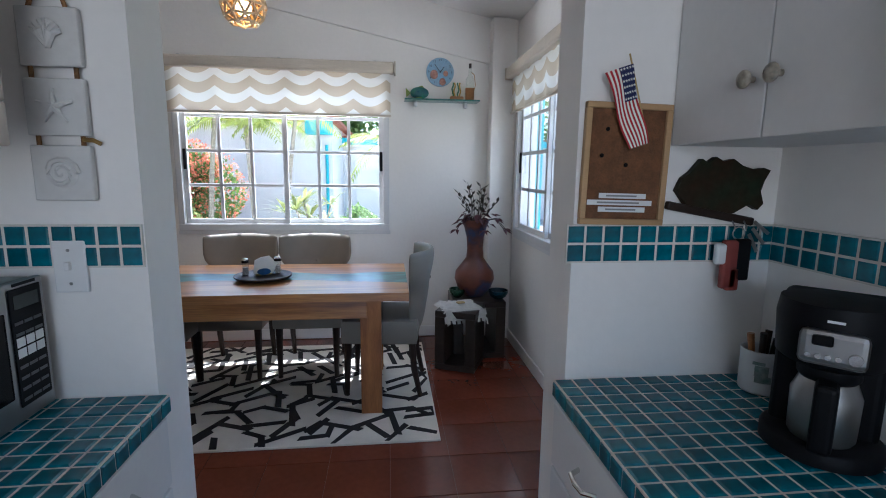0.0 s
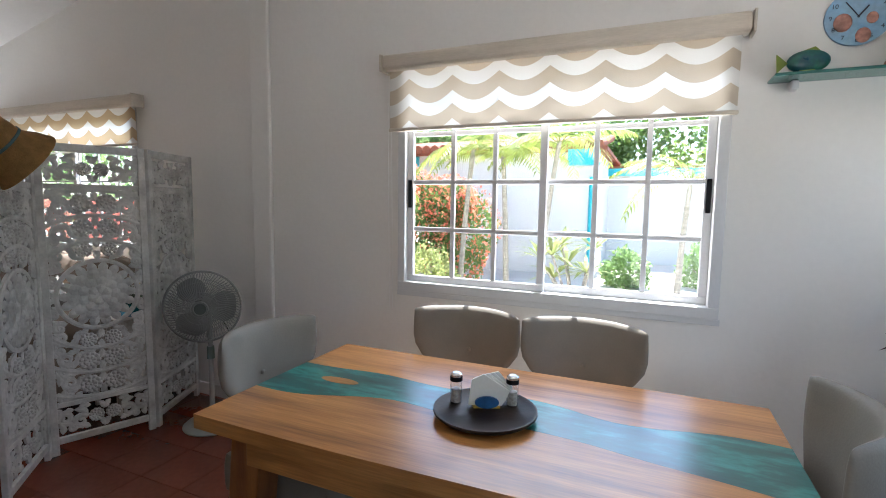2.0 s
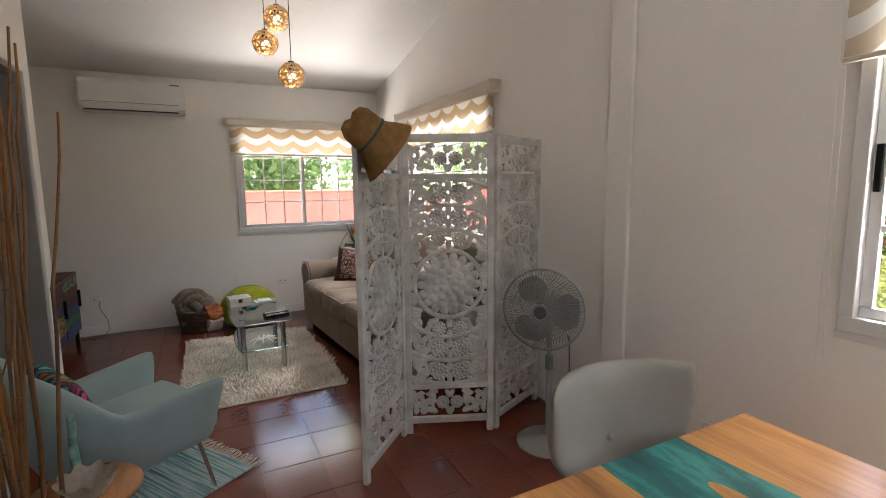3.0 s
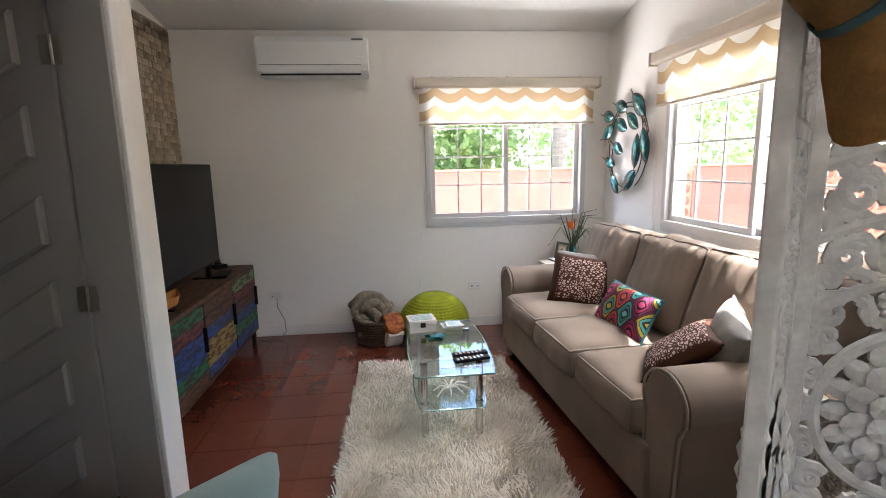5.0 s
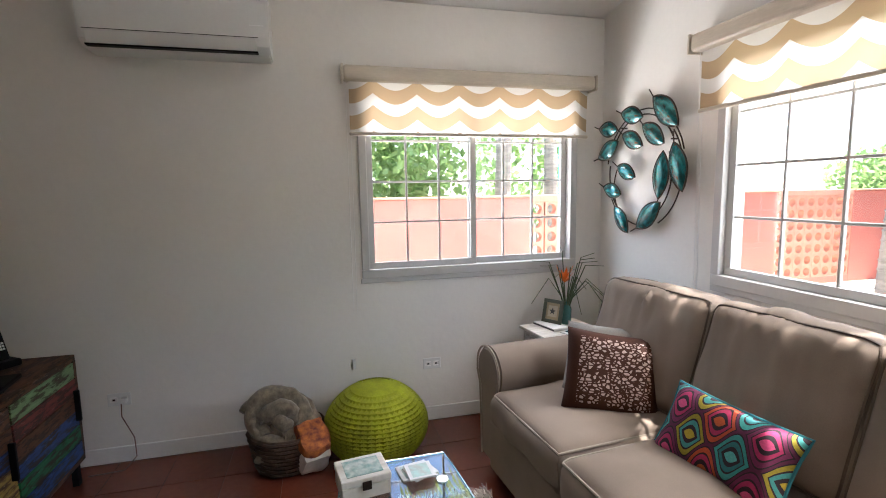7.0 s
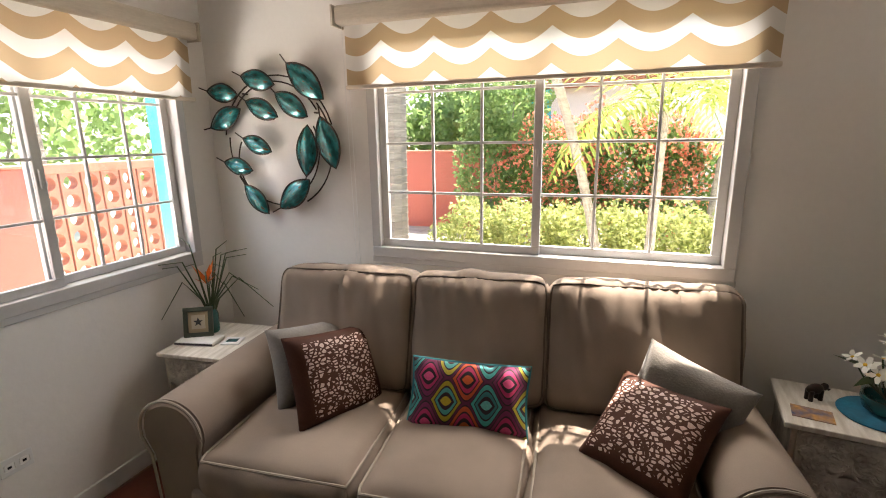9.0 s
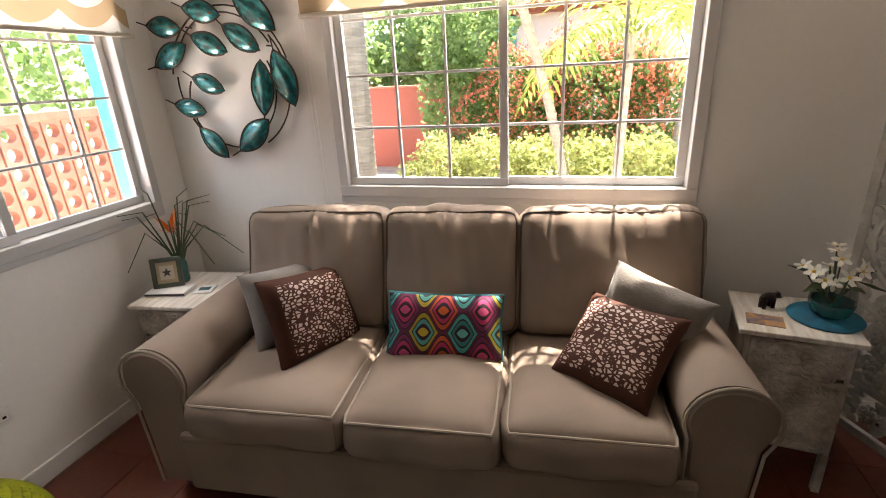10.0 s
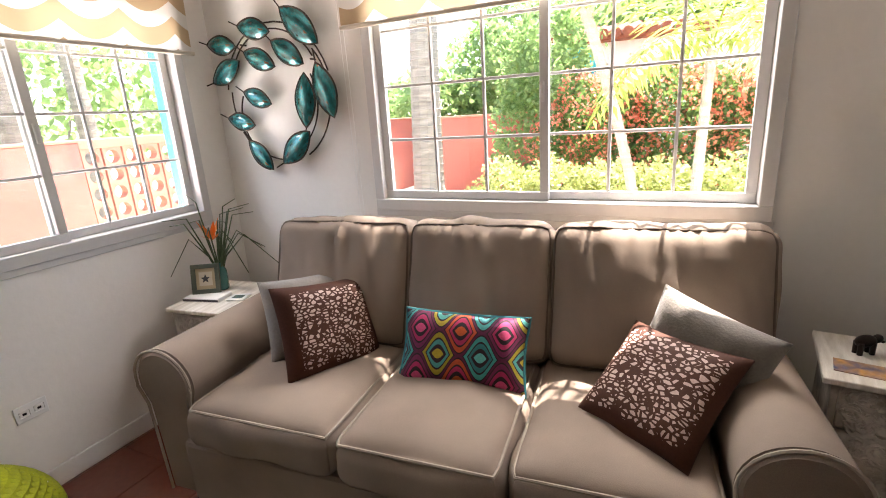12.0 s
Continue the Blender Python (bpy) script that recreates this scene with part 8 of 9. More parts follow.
# cork board and small flag
ck = thing("cork_board", pose(0.298, KITCHEN_Y - 0.001, 1.448, 0, 1.0, 0), "cork pin board in a pale wooden frame", "pin board")
part("cork", blk(-0.092, 0.092, -0.010, -0.002, -0.128, 0.128), mat("brown_cork", (0.17, 0.075, 0.03), 0.9, vary=0.25, big=40, fine=220, bump=0.5), ck, "brown cork")
bm = bmesh.new()
for a, b, c, d in ((-0.104, 0.104, -0.14, -0.126), (-0.104, 0.104, 0.126, 0.14), (-0.104, -0.090, -0.126, 0.126), (0.090, 0.104, -0.126, 0.126)):
    box(bm, a, b, -0.018, -0.002, c, d, 0.002)
part("frame", bm, mat("pale_oak", (0.45, 0.28, 0.13), 0.5, vary=0.15, stretch=(1, 1, 6)), ck)
for x, z, w in ((0.0, -0.072, 0.058), (-0.006, -0.088, 0.080), (0.0, -0.104, 0.058)):
    s = part("paper_strip", blk(x - w, x + w, -0.0115, -0.0102, z - 0.006, z + 0.006), WHITEP, ck, "white paper strip")
    part("print_bar", blk(x - w * 0.7, x + w * 0.6, -0.0120, -0.0115, z - 0.002, z + 0.002), mat("grey_ink", (0.25, 0.25, 0.25), 0.8), s)
for x, z in ((-0.06, 0.02), (-0.05, 0.08), (0.0, 0.0)):
    bm = bmesh.new()
    ball(bm, (x, -0.014, z), 0.005, 8, 6)
    part("push_pin", bm, BLACK, ck)
fg = thing("small_flag", facing((0.282, KITCHEN_Y - 0.03, 1.575), (-0.05, -1, 0.05), 0) @ pose(0, 0, 0, 0, 0, -72) @ Matrix.Diagonal((0.95, 0.74, 1, 1)), "small striped cloth flag with a starred blue corner", "flag")
FW, FH = 0.185, 0.085


def flag_pt(u, v):
    return (u * FW - 0.09, (v - 0.5) * FH * (1.0 - 0.25 * u), 0.008 * math.sin(u * 7 + v * 2) + 0.01)


RED, NAVY = mat("flag_red", (0.42, 0.02, 0.025), 0.8, vary=0.1), mat("flag_blue", (0.012, 0.018, 0.085), 0.8, vary=0.1)
for k in range(13):
    bm = bmesh.new()
    g = [[bm.verts.new(flag_pt(i / 12, (k + j) / 13)) for j in (0, 1)] for i in range(13)]
    for a, b in zip(g, g[1:]):
        bm.faces.new((a[0], b[0], b[1], a[1]))
    part("stripe", bm, RED if k % 2 == 0 else PETAL, fg)
bm = bmesh.new()
g = [[bm.verts.new(Vector(flag_pt(0.42 * i / 6, 0.46 + 0.54 * j / 4)) + Vector((0, 0, 0.0015))) for j in range(5)] for i in range(7)]
for a, b in zip(g, g[1:]):
    for j in range(4):
        bm.faces.new((a[j], b[j], b[j + 1], a[j + 1]))
canton = part("canton", bm, NAVY, fg, "blue corner with white stars")
for r in range(5):
    for c in range(6):
        p = Vector(flag_pt(0.03 + 0.36 * c / 5, 0.51 + 0.44 * r / 4)) + Vector((0, 0, 0.0025))
        bm = bmesh.new()
        prism(bm, [((0.0038 if i % 2 == 0 else 0.0016) * math.sin(i * math.pi / 5) + p.x, (0.0038 if i % 2 == 0 else 0.0016) * math.cos(i * math.pi / 5) + p.y) for i in range(10)], p.z, p.z + 0.0004)
        part("star", bm, PETAL, canton)
part("stick", rod_bm((-0.115, 0.045, 0.01), (0.06, 0.040, 0.0), 0.0025), mat("gold_stick", (0.45, 0.30, 0.10), 0.4), fg)

# carved fish plaque, keys, mug, coffee maker
fp = thing("wooden_fish", pose(0.545, KITCHEN_Y - 0.003, 1.39), "dark painted wooden fish plaque with key hooks", "wall plaque")
bm = bmesh.new()
prism(bm, [(-0.118, 0.0), (-0.105, 0.03), (-0.085, 0.045), (-0.06, 0.075), (-0.045, 0.066), (-0.025, 0.080), (-0.005, 0.070), (0.02, 0.076), (0.045, 0.060), (0.075, 0.052), (0.10, 0.056), (0.118, 0.05), (0.105, 0.025), (0.098, 0.0), (0.108, -0.03), (0.095, -0.045), (0.07, -0.032), (0.035, -0.052), (0.0, -0.062), (-0.05, -0.055), (-0.09, -0.035)], -0.018, 0.0, pose(0, -0.018, 0, 90))
bmesh.ops.recalc_face_normals(bm, faces=bm.faces)
part("fish", bm, mat("dark_green_fish", (0.016, 0.024, 0.013), 0.55, vary=0.4, big=18, second=(0.035, 0.016, 0.009), spec=0.12), fp)
part("rail", blk(-0.13, 0.10, -0.02, -0.002, -0.068, -0.048, 0.004, pose(0, 0, 0, 0, 10, 0)), DARKWOOD, fp)
for k in range(3):
    part("hook", tube_bm([(0.03 + 0.03 * k, -0.02, -0.072), (0.03 + 0.03 * k, -0.032, -0.085), (0.03 + 0.03 * k, -0.03, -0.095)], 0.002, 5), STEEL, fp)
ky = thing("key_bunch", pose(0.585, KITCHEN_Y - 0.036, 1.285), "bunch of keys with red and black fobs hanging from the fish", "keys")
for x, z, w, h, mt in ((-0.045, -0.04, 0.014, 0.03, WHITEP), (-0.02, -0.06, 0.02, 0.07, mat("red_fob", (0.22, 0.04, 0.03), 0.6)), (0.01, -0.05, 0.02, 0.06, BLACK), (-0.01, -0.10, 0.016, 0.035, mat("red_fob_low", (0.30, 0.05, 0.03), 0.6))):
    part("fob", blk(x - w, x + w, -0.012, 0.006, z - h, z + h * 0.7, 0.006), mt, ky)
part("ring", tube_bm([(0.015 * math.cos(k * math.pi / 8), 0, 0.005 + 0.015 * math.sin(k * math.pi / 8)) for k in range(17)], 0.0015, 5), STEEL, ky)
for k in range(3):
    part("key", blk(0.02 + 0.012 * k, 0.028 + 0.012 * k, -0.003, 0.0, -0.06, -0.01, 0.0, pose(0, 0, 0, 0, -30 - 12 * k, 0)), STEEL, ky)

mug = thing("mug", pose(0.628, 1.365, 0.9195, 0, 0, -35), "white mug with a printed green scene, holding utensils", "mug")
part("body", lathe_bm([(0.038, 0), (0.043, 0.006), (0.044, 0.10), (0.0445, 0.104), (0.041, 0.104), (0.040, 0.01), (0.005, 0.008)], 30), WHITEP, mug, smooth=True)
part("handle", tube_bm([(0.042, 0, 0.082), (0.066, 0, 0.078), (0.072, 0, 0.052), (0.062, 0, 0.028), (0.042, 0, 0.022)], 0.006, 8), WHITEP, mug)
for a0, z, w, h in ((-1.6, 0.06, 0.020, 0.013), (-1.5, 0.04, 0.024, 0.008), (-1.75, 0.078, 0.018, 0.004)):
    bm = bmesh.new()
    g = [[bm.verts.new((0.0446 * math.cos(a0 + (u - 2) * w * 8), 0.0446 * math.sin(a0 + (u - 2) * w * 8), z + v * h)) for v in (-1, 1)] for u in range(5)]
    for a, b in zip(g, g[1:]):
        bm.faces.new((a[0], b[0], b[1], a[1]))
    part("print", bm, mat("green_print", (0.08, 0.16, 0.14), 0.5, vary=0.4, big=80, second=(0.4, 0.42, 0.40)), mug, "green printed scene")
ut = thing("utensils", pose(0.628, 1.365, 0.932), "wooden spoons and dark handles standing in the mug", "utensils")
for k, (dx, dy, h, mt) in enumerate(((0.02, 0.012, 0.13, DARKWOOD), (-0.018, 0.01, 0.125, HONEY), (0.01, -0.02, 0.12, BLACK), (-0.012, -0.014, 0.135, DARKWOOD), (0.024, -0.004, 0.115, BLACK))):
    part("handle", rod_bm((dx * 0.5, dy * 0.5, 0), (dx * 1.3, dy * 1.3, h), 0.0055, 0.008, 8), mt, ut)

cm = thing("coffee_maker", pose(0.555, 1.125, 0.9195, 0, 0, -46) @ Matrix.Scale(0.86, 4), "black drip coffee maker with a silver panel and steel carafe", "coffee maker")
part("base", lathe_bm([(0.10, 0), (0.112, 0.006), (0.112, 0.035), (0.105, 0.042)], 32), BLACK, cm, smooth=True)
part("tower", blk(-0.098, 0.098, 0.0, 0.13, 0.0, 0.335, 0.02, seg=4), BLACK, cm)
bm = bmesh.new()
rings = lathe(bm, [(0.088, 0.205), (0.10, 0.215), (0.105, 0.30), (0.10, 0.335), (0.03, 0.345)], 32)
part("brew_head", bm, BLACK, cm, smooth=True)
pn = part("control_panel", blk(-0.055, 0.055, -0.112, -0.099, 0.222, 0.292, 0.012), STEEL, cm, "silver control panel")
part("clock_display", blk(-0.034, 0.0, -0.1135, -0.112, 0.262, 0.283, 0.004), BLACK, pn)
for k in range(4):
    part("button", rod_bm((-0.038 + 0.016 * k, -0.112, 0.24), (-0.038 + 0.016 * k, -0.116, 0.24), 0.005), CHROME, pn)
part("dial", rod_bm((0.036, -0.112, 0.245), (0.036, -0.12, 0.245), 0.012, 0.011, 16), CHROME, pn)
part("maker_mark", blk(-0.014, 0.014, -0.107, -0.1055, 0.308, 0.313), WHITEP, cm)
cf = part("carafe", lathe_bm([(0.055, 0.042), (0.060, 0.05), (0.062, 0.14), (0.050, 0.172), (0.046, 0.178)], 30), STEEL, cm, "brushed steel carafe", True)
cf.matrix_basis = pose(0, -0.03, 0)
part("carafe_handle", blk(-0.020, 0.020, -0.112, -0.055, 0.045, 0.19, 0.012, seg=3), BLACK, cf)
part("carafe_lid", lathe_bm([(0.050, 0.174), (0.056, 0.182), (0.055, 0.202), (0.03, 0.206)], 28), BLACK, cf, smooth=True)
ban = thing("banana", pose(0.652, 0.905, 0.95, 0, 0, 20), "ripe yellow banana in a bowl on the worktop", "banana")
part("fruit", tube_bm([(-0.06, 0.05, 0.03), (-0.05, 0.0, 0.02), (0.0, -0.03, 0.012), (0.05, -0.03, 0.02)], 0.018, 10, 0.8), mat("banana_yellow", (0.72, 0.40, 0.03), 0.5, vary=0.15), ban, smooth=True)
tagged(link("fruit_bowl", lathe_bm([(0.04, 0), (0.07, 0.012), (0.10, 0.045), (0.095, 0.046), (0.065, 0.018), (0.01, 0.01)], 28), mat("dark_bowl", (0.03, 0.04, 0.05), 0.3), smooth=True), "shallow dark bowl on the worktop", "bowl").matrix_basis = pose(0.655, 0.90, 0.9195) @ Matrix.Diagonal((0.45, 1, 1, 1))

# ---- stone cladding pieces ----
clad = thing("trim_stone_cladding", pose(0, ALCOVE_Y, 0), "mosaic of tumbled travertine pieces behind the television", "stone cladding", kind="structure")
part("mortar", blk(W_WALL + 0.001, ALCOVE_X - 0.001, 0.0, 0.006, 0.0, 2.60), mat("beige_mortar", (0.36, 0.29, 0.21), 0.9), clad)
rnd = random.Random(31)
rest, stones = bmesh.new(), []
z, row = 0.06, 0
stone_me = []
for w, h in ((0.046, 0.046), (0.095, 0.046), (0.07, 0.046), (0.03, 0.046)):
    bm = bmesh.new()
    box(bm, -w / 2, w / 2, 0, 0.012, -h / 2, h / 2)
    for v in bm.verts:
        if v.co.y > 0.01:
            v.co.x *= 0.93
            v.co.z *= 0.90
    me = bpy.data.meshes.new("stone")
    bm.to_mesh(me)
    bm.free()
    me.materials.append(STONE)
    stone_me.append((w, me))
picked = 0
while z < 2.58:
    x = W_WALL + 0.004
    while x < ALCOVE_X - 0.05:
        w, me = stone_me[rnd.choice((0, 0, 1, 2, 3))]
        m = pose(x + w / 2, rnd.uniform(-0.001, 0.006), z + 0.024)
        if z > 1.45 and x < -6.0 and picked < 300:
            s = new("stone", me)
            s.parent = clad
            s.matrix_basis = m
            picked += 1
        else:
            n0 = len(rest.verts)
            rest.from_mesh(me)
            rest.verts.ensure_lookup_table()
            bmesh.ops.transform(rest, matrix=m, verts=rest.verts[n0:])
        x += w + 0.0025
    z += 0.0485
    row += 1
tagged(part("stone_rest", rest, stone_variation(), clad), kind="stuff")

# ---- outside ----
PINK = mat("salmon_wall_paint", (0.60, 0.185, 0.14), 0.85, vary=0.12, big=1.2, fine=25, bump=0.4)
PINKPALE = mat("faded_salmon_paint", (0.64, 0.28, 0.19), 0.85, vary=0.15, big=3, fine=40, bump=0.5)
OUTWHITE = mat("white_stucco", (0.72, 0.71, 0.68), 0.9, vary=0.06, big=1.0, fine=30, bump=0.4)
ROOFTILE = mat("red_clay_roof_tile", (0.33, 0.10, 0.05), 0.8, vary=0.3, big=3, fine=40, bump=0.4)
PAVE = mat("pale_paving", (0.55, 0.52, 0.46), 0.9, vary=0.12, big=2, fine=30, bump=0.4)
BARK = mat("pale_palm_bark", (0.34, 0.30, 0.25), 0.9, vary=0.3, big=4, fine=40, stretch=(1, 1, 6), bump=0.6)
L_DARK = leaf_mat("deep_green_leaf", (0.08, 0.16, 0.04), (0.21, 0.33, 0.09), 0.55)
L_MID = leaf_mat("mid_green_leaf", (0.15, 0.26, 0.08), (0.34, 0.46, 0.18), 0.6)
L_YEL = leaf_mat("yellow_green_leaf", (0.19, 0.27, 0.07), (0.60, 0.58, 0.25), 0.5)
L_PALM = leaf_mat("palm_leaflet", (0.15, 0.24, 0.045), (0.44, 0.46, 0.11), 0.6)
L_RED = leaf_mat("coral_red_bract", (0.72, 0.15, 0.09), (0.88, 0.42, 0.27), 0.6)
GZ = -0.14


def leaves_mesh(name, blobs, count, size, seed, shell=0.55, up=0.3):
    """Many small folded leaves scattered through ellipsoids (cx, cy, cz, rx, ry, rz), denser near their skin, with an uneven outline."""
    r = np.random.RandomState(seed)
    vol = np.array([b[3] * b[4] * b[5] for b in blobs]) ** 0.75
    pick = r.choice(len(blobs), count, p=vol / vol.sum())
    b = np.array(blobs)[pick]
    d = r.normal(size=(count, 3))
    d /= np.linalg.norm(d, axis=1)[:, None]
    lump = 1 + 0.16 * np.sin(5 * d[:, 0] + 3 * d[:, 2] + pick) + 0.12 * np.sin(9 * d[:, 1] + 7 * d[:, 0] + 2 * pick)
    rad = (shell + (1 - shell) * r.rand(count) ** 0.6) * lump
    c = b[:, :3] + d * rad[:, None] * b[:, 3:]
    c[:, 2] = np.maximum(c[:, 2], GZ + 0.02)
    t = r.normal(size=(count, 3)) + d * 0.6
    t /= np.linalg.norm(t, axis=1)[:, None]
    n = r.normal(size=(count, 3)) + np.array([0, 0, up])
    s = np.cross(t, n)
    s /= np.linalg.norm(s, axis=1)[:, None] + 1e-9
    ln = (size * (0.6 + 0.8 * r.rand(count)))[:, None]
    w = ln * 0.36
    v = np.stack([c - t * ln / 2, c + s * w - t * ln * 0.05, c + t * ln / 2, c - s * w - t * ln * 0.05], 1).reshape(-1, 3)
    me = bpy.data.meshes.new(name)
    me.from_pydata(v.tolist(), [], np.arange(count * 4).reshape(-1, 4).tolist())
    return me


def bush(name, label, category, at, blobs, count, size, material, seed, extra=None, stems=5):
    t = thing(name, pose(at[0], at[1], GZ), label, category)
    loc = [(a, b, c - GZ, d, e, f) for a, b, c, d, e, f in blobs]
    me = leaves_mesh("crown", [(a - at[0], b - at[1], c, d, e, f) for a, b, c, d, e, f in loc], count, size, seed)
    me.materials.append(material)
    cr = new("crown", me)
    cr.parent = t
    if extra:
        n, sz, mt, lab = extra
        me = leaves_mesh("blossom_cover", [(a - at[0], b - at[1], c + 0.06, d * 1.04, e * 1.04, f * 1.04) for a, b, c, d, e, f in loc], n, sz, seed + 1, 0.92)
        me.materials.append(mt)
        o = new("blossom_cover", me)
        o.parent = t
        o["label"] = lab
    rr = random.Random(seed)
    bm = bmesh.new()
    for k in range(stems):
        a, b, c, d, e, f = loc[k % len(loc)]
        tube(bm, [(rr.uniform(-0.2, 0.2) * d + (a - at[0]) * 0.8, (b - at[1]) * 0.8, 0), ((a - at[0]) * 0.9, (b - at[1]) * 0.9, c * 0.5), (a - at[0] + rr.uniform(-0.4, 0.4) * d, b - at[1] + rr.uniform(-0.3, 0.3) * e, c)], 0.03, 6, 0.4)
    part("stem", bm, BARK, t)
    return t


def frond_mesh(ln, n, droop, seed, lw=0.02, ll=0.32):
    """One feather palm leaf: a bent rib with leaflets on both sides."""
    r = random.Random(seed)
    bm = bmesh.new()
    rib = []
    for i in range(n + 1):
        u = i / n
        rib.append(Vector((ln * (u - 0.12 * droop * u * u), 0, ln * (0.62 * u - droop * u * u))))
    tube(bm, rib, 0.010, 5, 0.25)
    for i in range(2, n + 1):
        u = i / n
        p = rib[i]
        d = (rib[i] - rib[i - 1]).normalized()
        for s in (-1, 1):
            q = Vector((0, s, 0)) * 0.85 + d * 0.55 + Vector((0, 0, -0.25 - r.uniform(0, 0.35)))
            q.normalize()
            l2 = ll * (0.45 + 0.9 * math.sin(math.pi * min(1, 0.12 + u * 0.9))) * r.uniform(0.85, 1.1)
            side = q.cross(Vector((0, 0, 1))).normalized() * lw
            mid, tip = p + q * l2 * 0.5 + Vector((0, 0, 0.02)), p + q * l2 - Vector((0, 0, 0.10 * l2))
            bm.faces.new([bm.verts.new(v) for v in (p, mid + side, tip, mid - side)])
    me = bpy.data.meshes.new("frond")
    bm.to_mesh(me)
    bm.free()
    me.materials.append(L_PALM)
    return me


FRONDS = [frond_mesh(1.35, 22, d, k) for k, d in enumerate((0.55, 0.8, 1.05, 0.35))]


def palm(x, y, h, label, r=0.07, lean=(0, 0), fronds=11, scale=1.0, seed=0):
    t = thing("palm_tree", pose(x, y, GZ), label, "palm tree", "garden palms")
    rr = random.Random(seed)
    pts = [(lean[0] * (k / 9) ** 1.5, lean[1] * (k / 9) ** 1.5, h * k / 9) for k in range(10)]
    bm = bmesh.new()
    tube(bm, pts, r, 12, 0.72)
    for k in range(int(h / 0.12)):
        z = 0.1 + k * 0.12
        u = min(1, z / h)
        ox, oy = lean[0] * u ** 1.5, lean[1] * u ** 1.5
        rad = r * (1 - 0.28 * u) * 1.05
        lathe(bm, [(rad * 0.97, 0), (rad, 0.012), (rad * 0.97, 0.024)], 12, (ox, oy, z), False)
    part("trunk", bm, BARK, t)
    for k in range(fronds):
        f = new("frond", FRONDS[k % 4])
        f.parent = t
        f.matrix_basis = pose(lean[0], lean[1], h - 0.05, 0, rr.uniform(-25, 10), k * 360 / fronds + rr.uniform(-14, 14)) @ Matrix.Diagonal((scale, scale, scale, 1))
    return t


def long_leaf_plant(x, y, h, label, stems, seed, ll=0.5):
    """Canes topped by rosettes of long strap leaves."""
    t = thing("dracaena", pose(x, y, GZ), label, "plant", "strap-leaved plants")
    rr = random.Random(seed)
    cane, lf = bmesh.new(), bmesh.new()
    for k in range(stems):
        a = rr.uniform(0, 6.28)
        top = Vector((0.45 * math.cos(a) * rr.uniform(0.3, 1), 0.3 * math.sin(a), h * rr.uniform(0.55, 1.0)))
        tube(cane, [(0.1 * math.cos(a), 0.1 * math.sin(a), 0), top * 0.5 + Vector((0.04, 0, 0.05)), top], 0.022, 7, 0.6)
        for j in range(15):
            b = rr.uniform(0, 6.28)
            e = rr.uniform(-0.1, 1.1)
            d = Vector((math.cos(b), math.sin(b), e)).normalized()
            s = d.cross(Vector((0, 0, 1))).normalized() * 0.028
            p1, p2 = top + d * ll * 0.5, top + d * ll * 0.95 - Vector((0, 0, 0.18 * ll))
            lf.faces.new([lf.verts.new(v) for v in (top - s * 0.4, top + s * 0.4, p1 + s, p1 - s)])
            lf.faces.new([lf.verts.new(v) for v in (p1 - s, p1 + s, p2)])
    part("cane", cane, BARK, t)
    part("rosette", lf, L_YEL, t)
    return t


# garden wall with a pierced panel
gw = thing("garden_wall", pose(-10.0, 0, GZ), "salmon-painted garden wall with a panel of round pierced blocks", "wall")
for y0, y1 in ((-8, 5.35), (7.30, 9.6), (11.2, 16)):
    part("wall_length", blk(-0.15, 0, y0, y1, 0, 1.53, 0.01), PINK, gw)
    part("coping", blk(-0.18, 0.03, y0, y1, 1.53, 1.56, 0.008), PINKPALE, gw)
for y0, y1 in ((5.35, 7.30), (9.6, 11.2)):
    part("footing", blk(-0.15, 0, y0, y1, 0, 0.12), PINK, gw)
    part("top_course", blk(-0.15, 0, y0, y1, 1.46, 1.56, 0.01), PINKPALE, gw)
    ring_me = None
    n = int((y1 - y0) / 0.196)
    for i in range(n):
        for k in range(7):
            yy, zz = y0 + (i + 0.5) * (y1 - y0) / n, 0.12 + (k + 0.5) * 1.34 / 7
            if ring_me is None:
                bm = bmesh.new()
                m = 16
                outer, inner = [], []
                for s in range(m):
                    a = 2 * math.pi * s / m
                    q = max(abs(math.cos(a)), abs(math.sin(a)))
                    outer.append((0.097 * math.cos(a) / q, 0.096 * math.sin(a) / q))
                    inner.append((0.070 * math.cos(a), 0.070 * math.sin(a)))
                vs = [[bm.verts.new((x, p[0], p[1])) for p in o] for x, o in ((-0.12, outer), (-0.12, inner), (-0.01, inner), (-0.01, outer))]
                for a, b in ((0, 1), (1, 2), (2, 3), (3, 0)):
                    for s in range(m):
                        bm.faces.new((vs[a][s], vs[a][(s + 1) % m], vs[b][(s + 1) % m], vs[b][s]))
                bmesh.ops.recalc_face_normals(bm, faces=bm.faces)
                ring_me = bpy.data.meshes.new("pierced_block")
                bm.to_mesh(ring_me)
                bm.free()
                ring_me.materials.append(PINKPALE)
            o = new("pierced_block", ring_me)
            o.parent = gw
            o.matrix_basis = pose(0, yy, zz)
gw2 = thing("garden_wall", pose(-7.2, 11.2, GZ), "short salmon-painted garden wall behind the flower bed", "wall")
part("wall_length", blk(-1.45, 1.8, 0, 0.15, 0, 1.50, 0.01), PINK, gw2)
part("coping", blk(-1.47, 1.82, -0.03, 0.18, 1.50, 1.54, 0.008), PINKPALE, gw2)

# white house across the garden
hs = thing("neighbour_house", pose(-5.2, 13.0, GZ), "low white stucco house with a clay tile roof and turquoise eaves", "house")
part("wall", blk(-0.8, 3.55, 0, 5.0, 0, 2.75), OUTWHITE, hs)
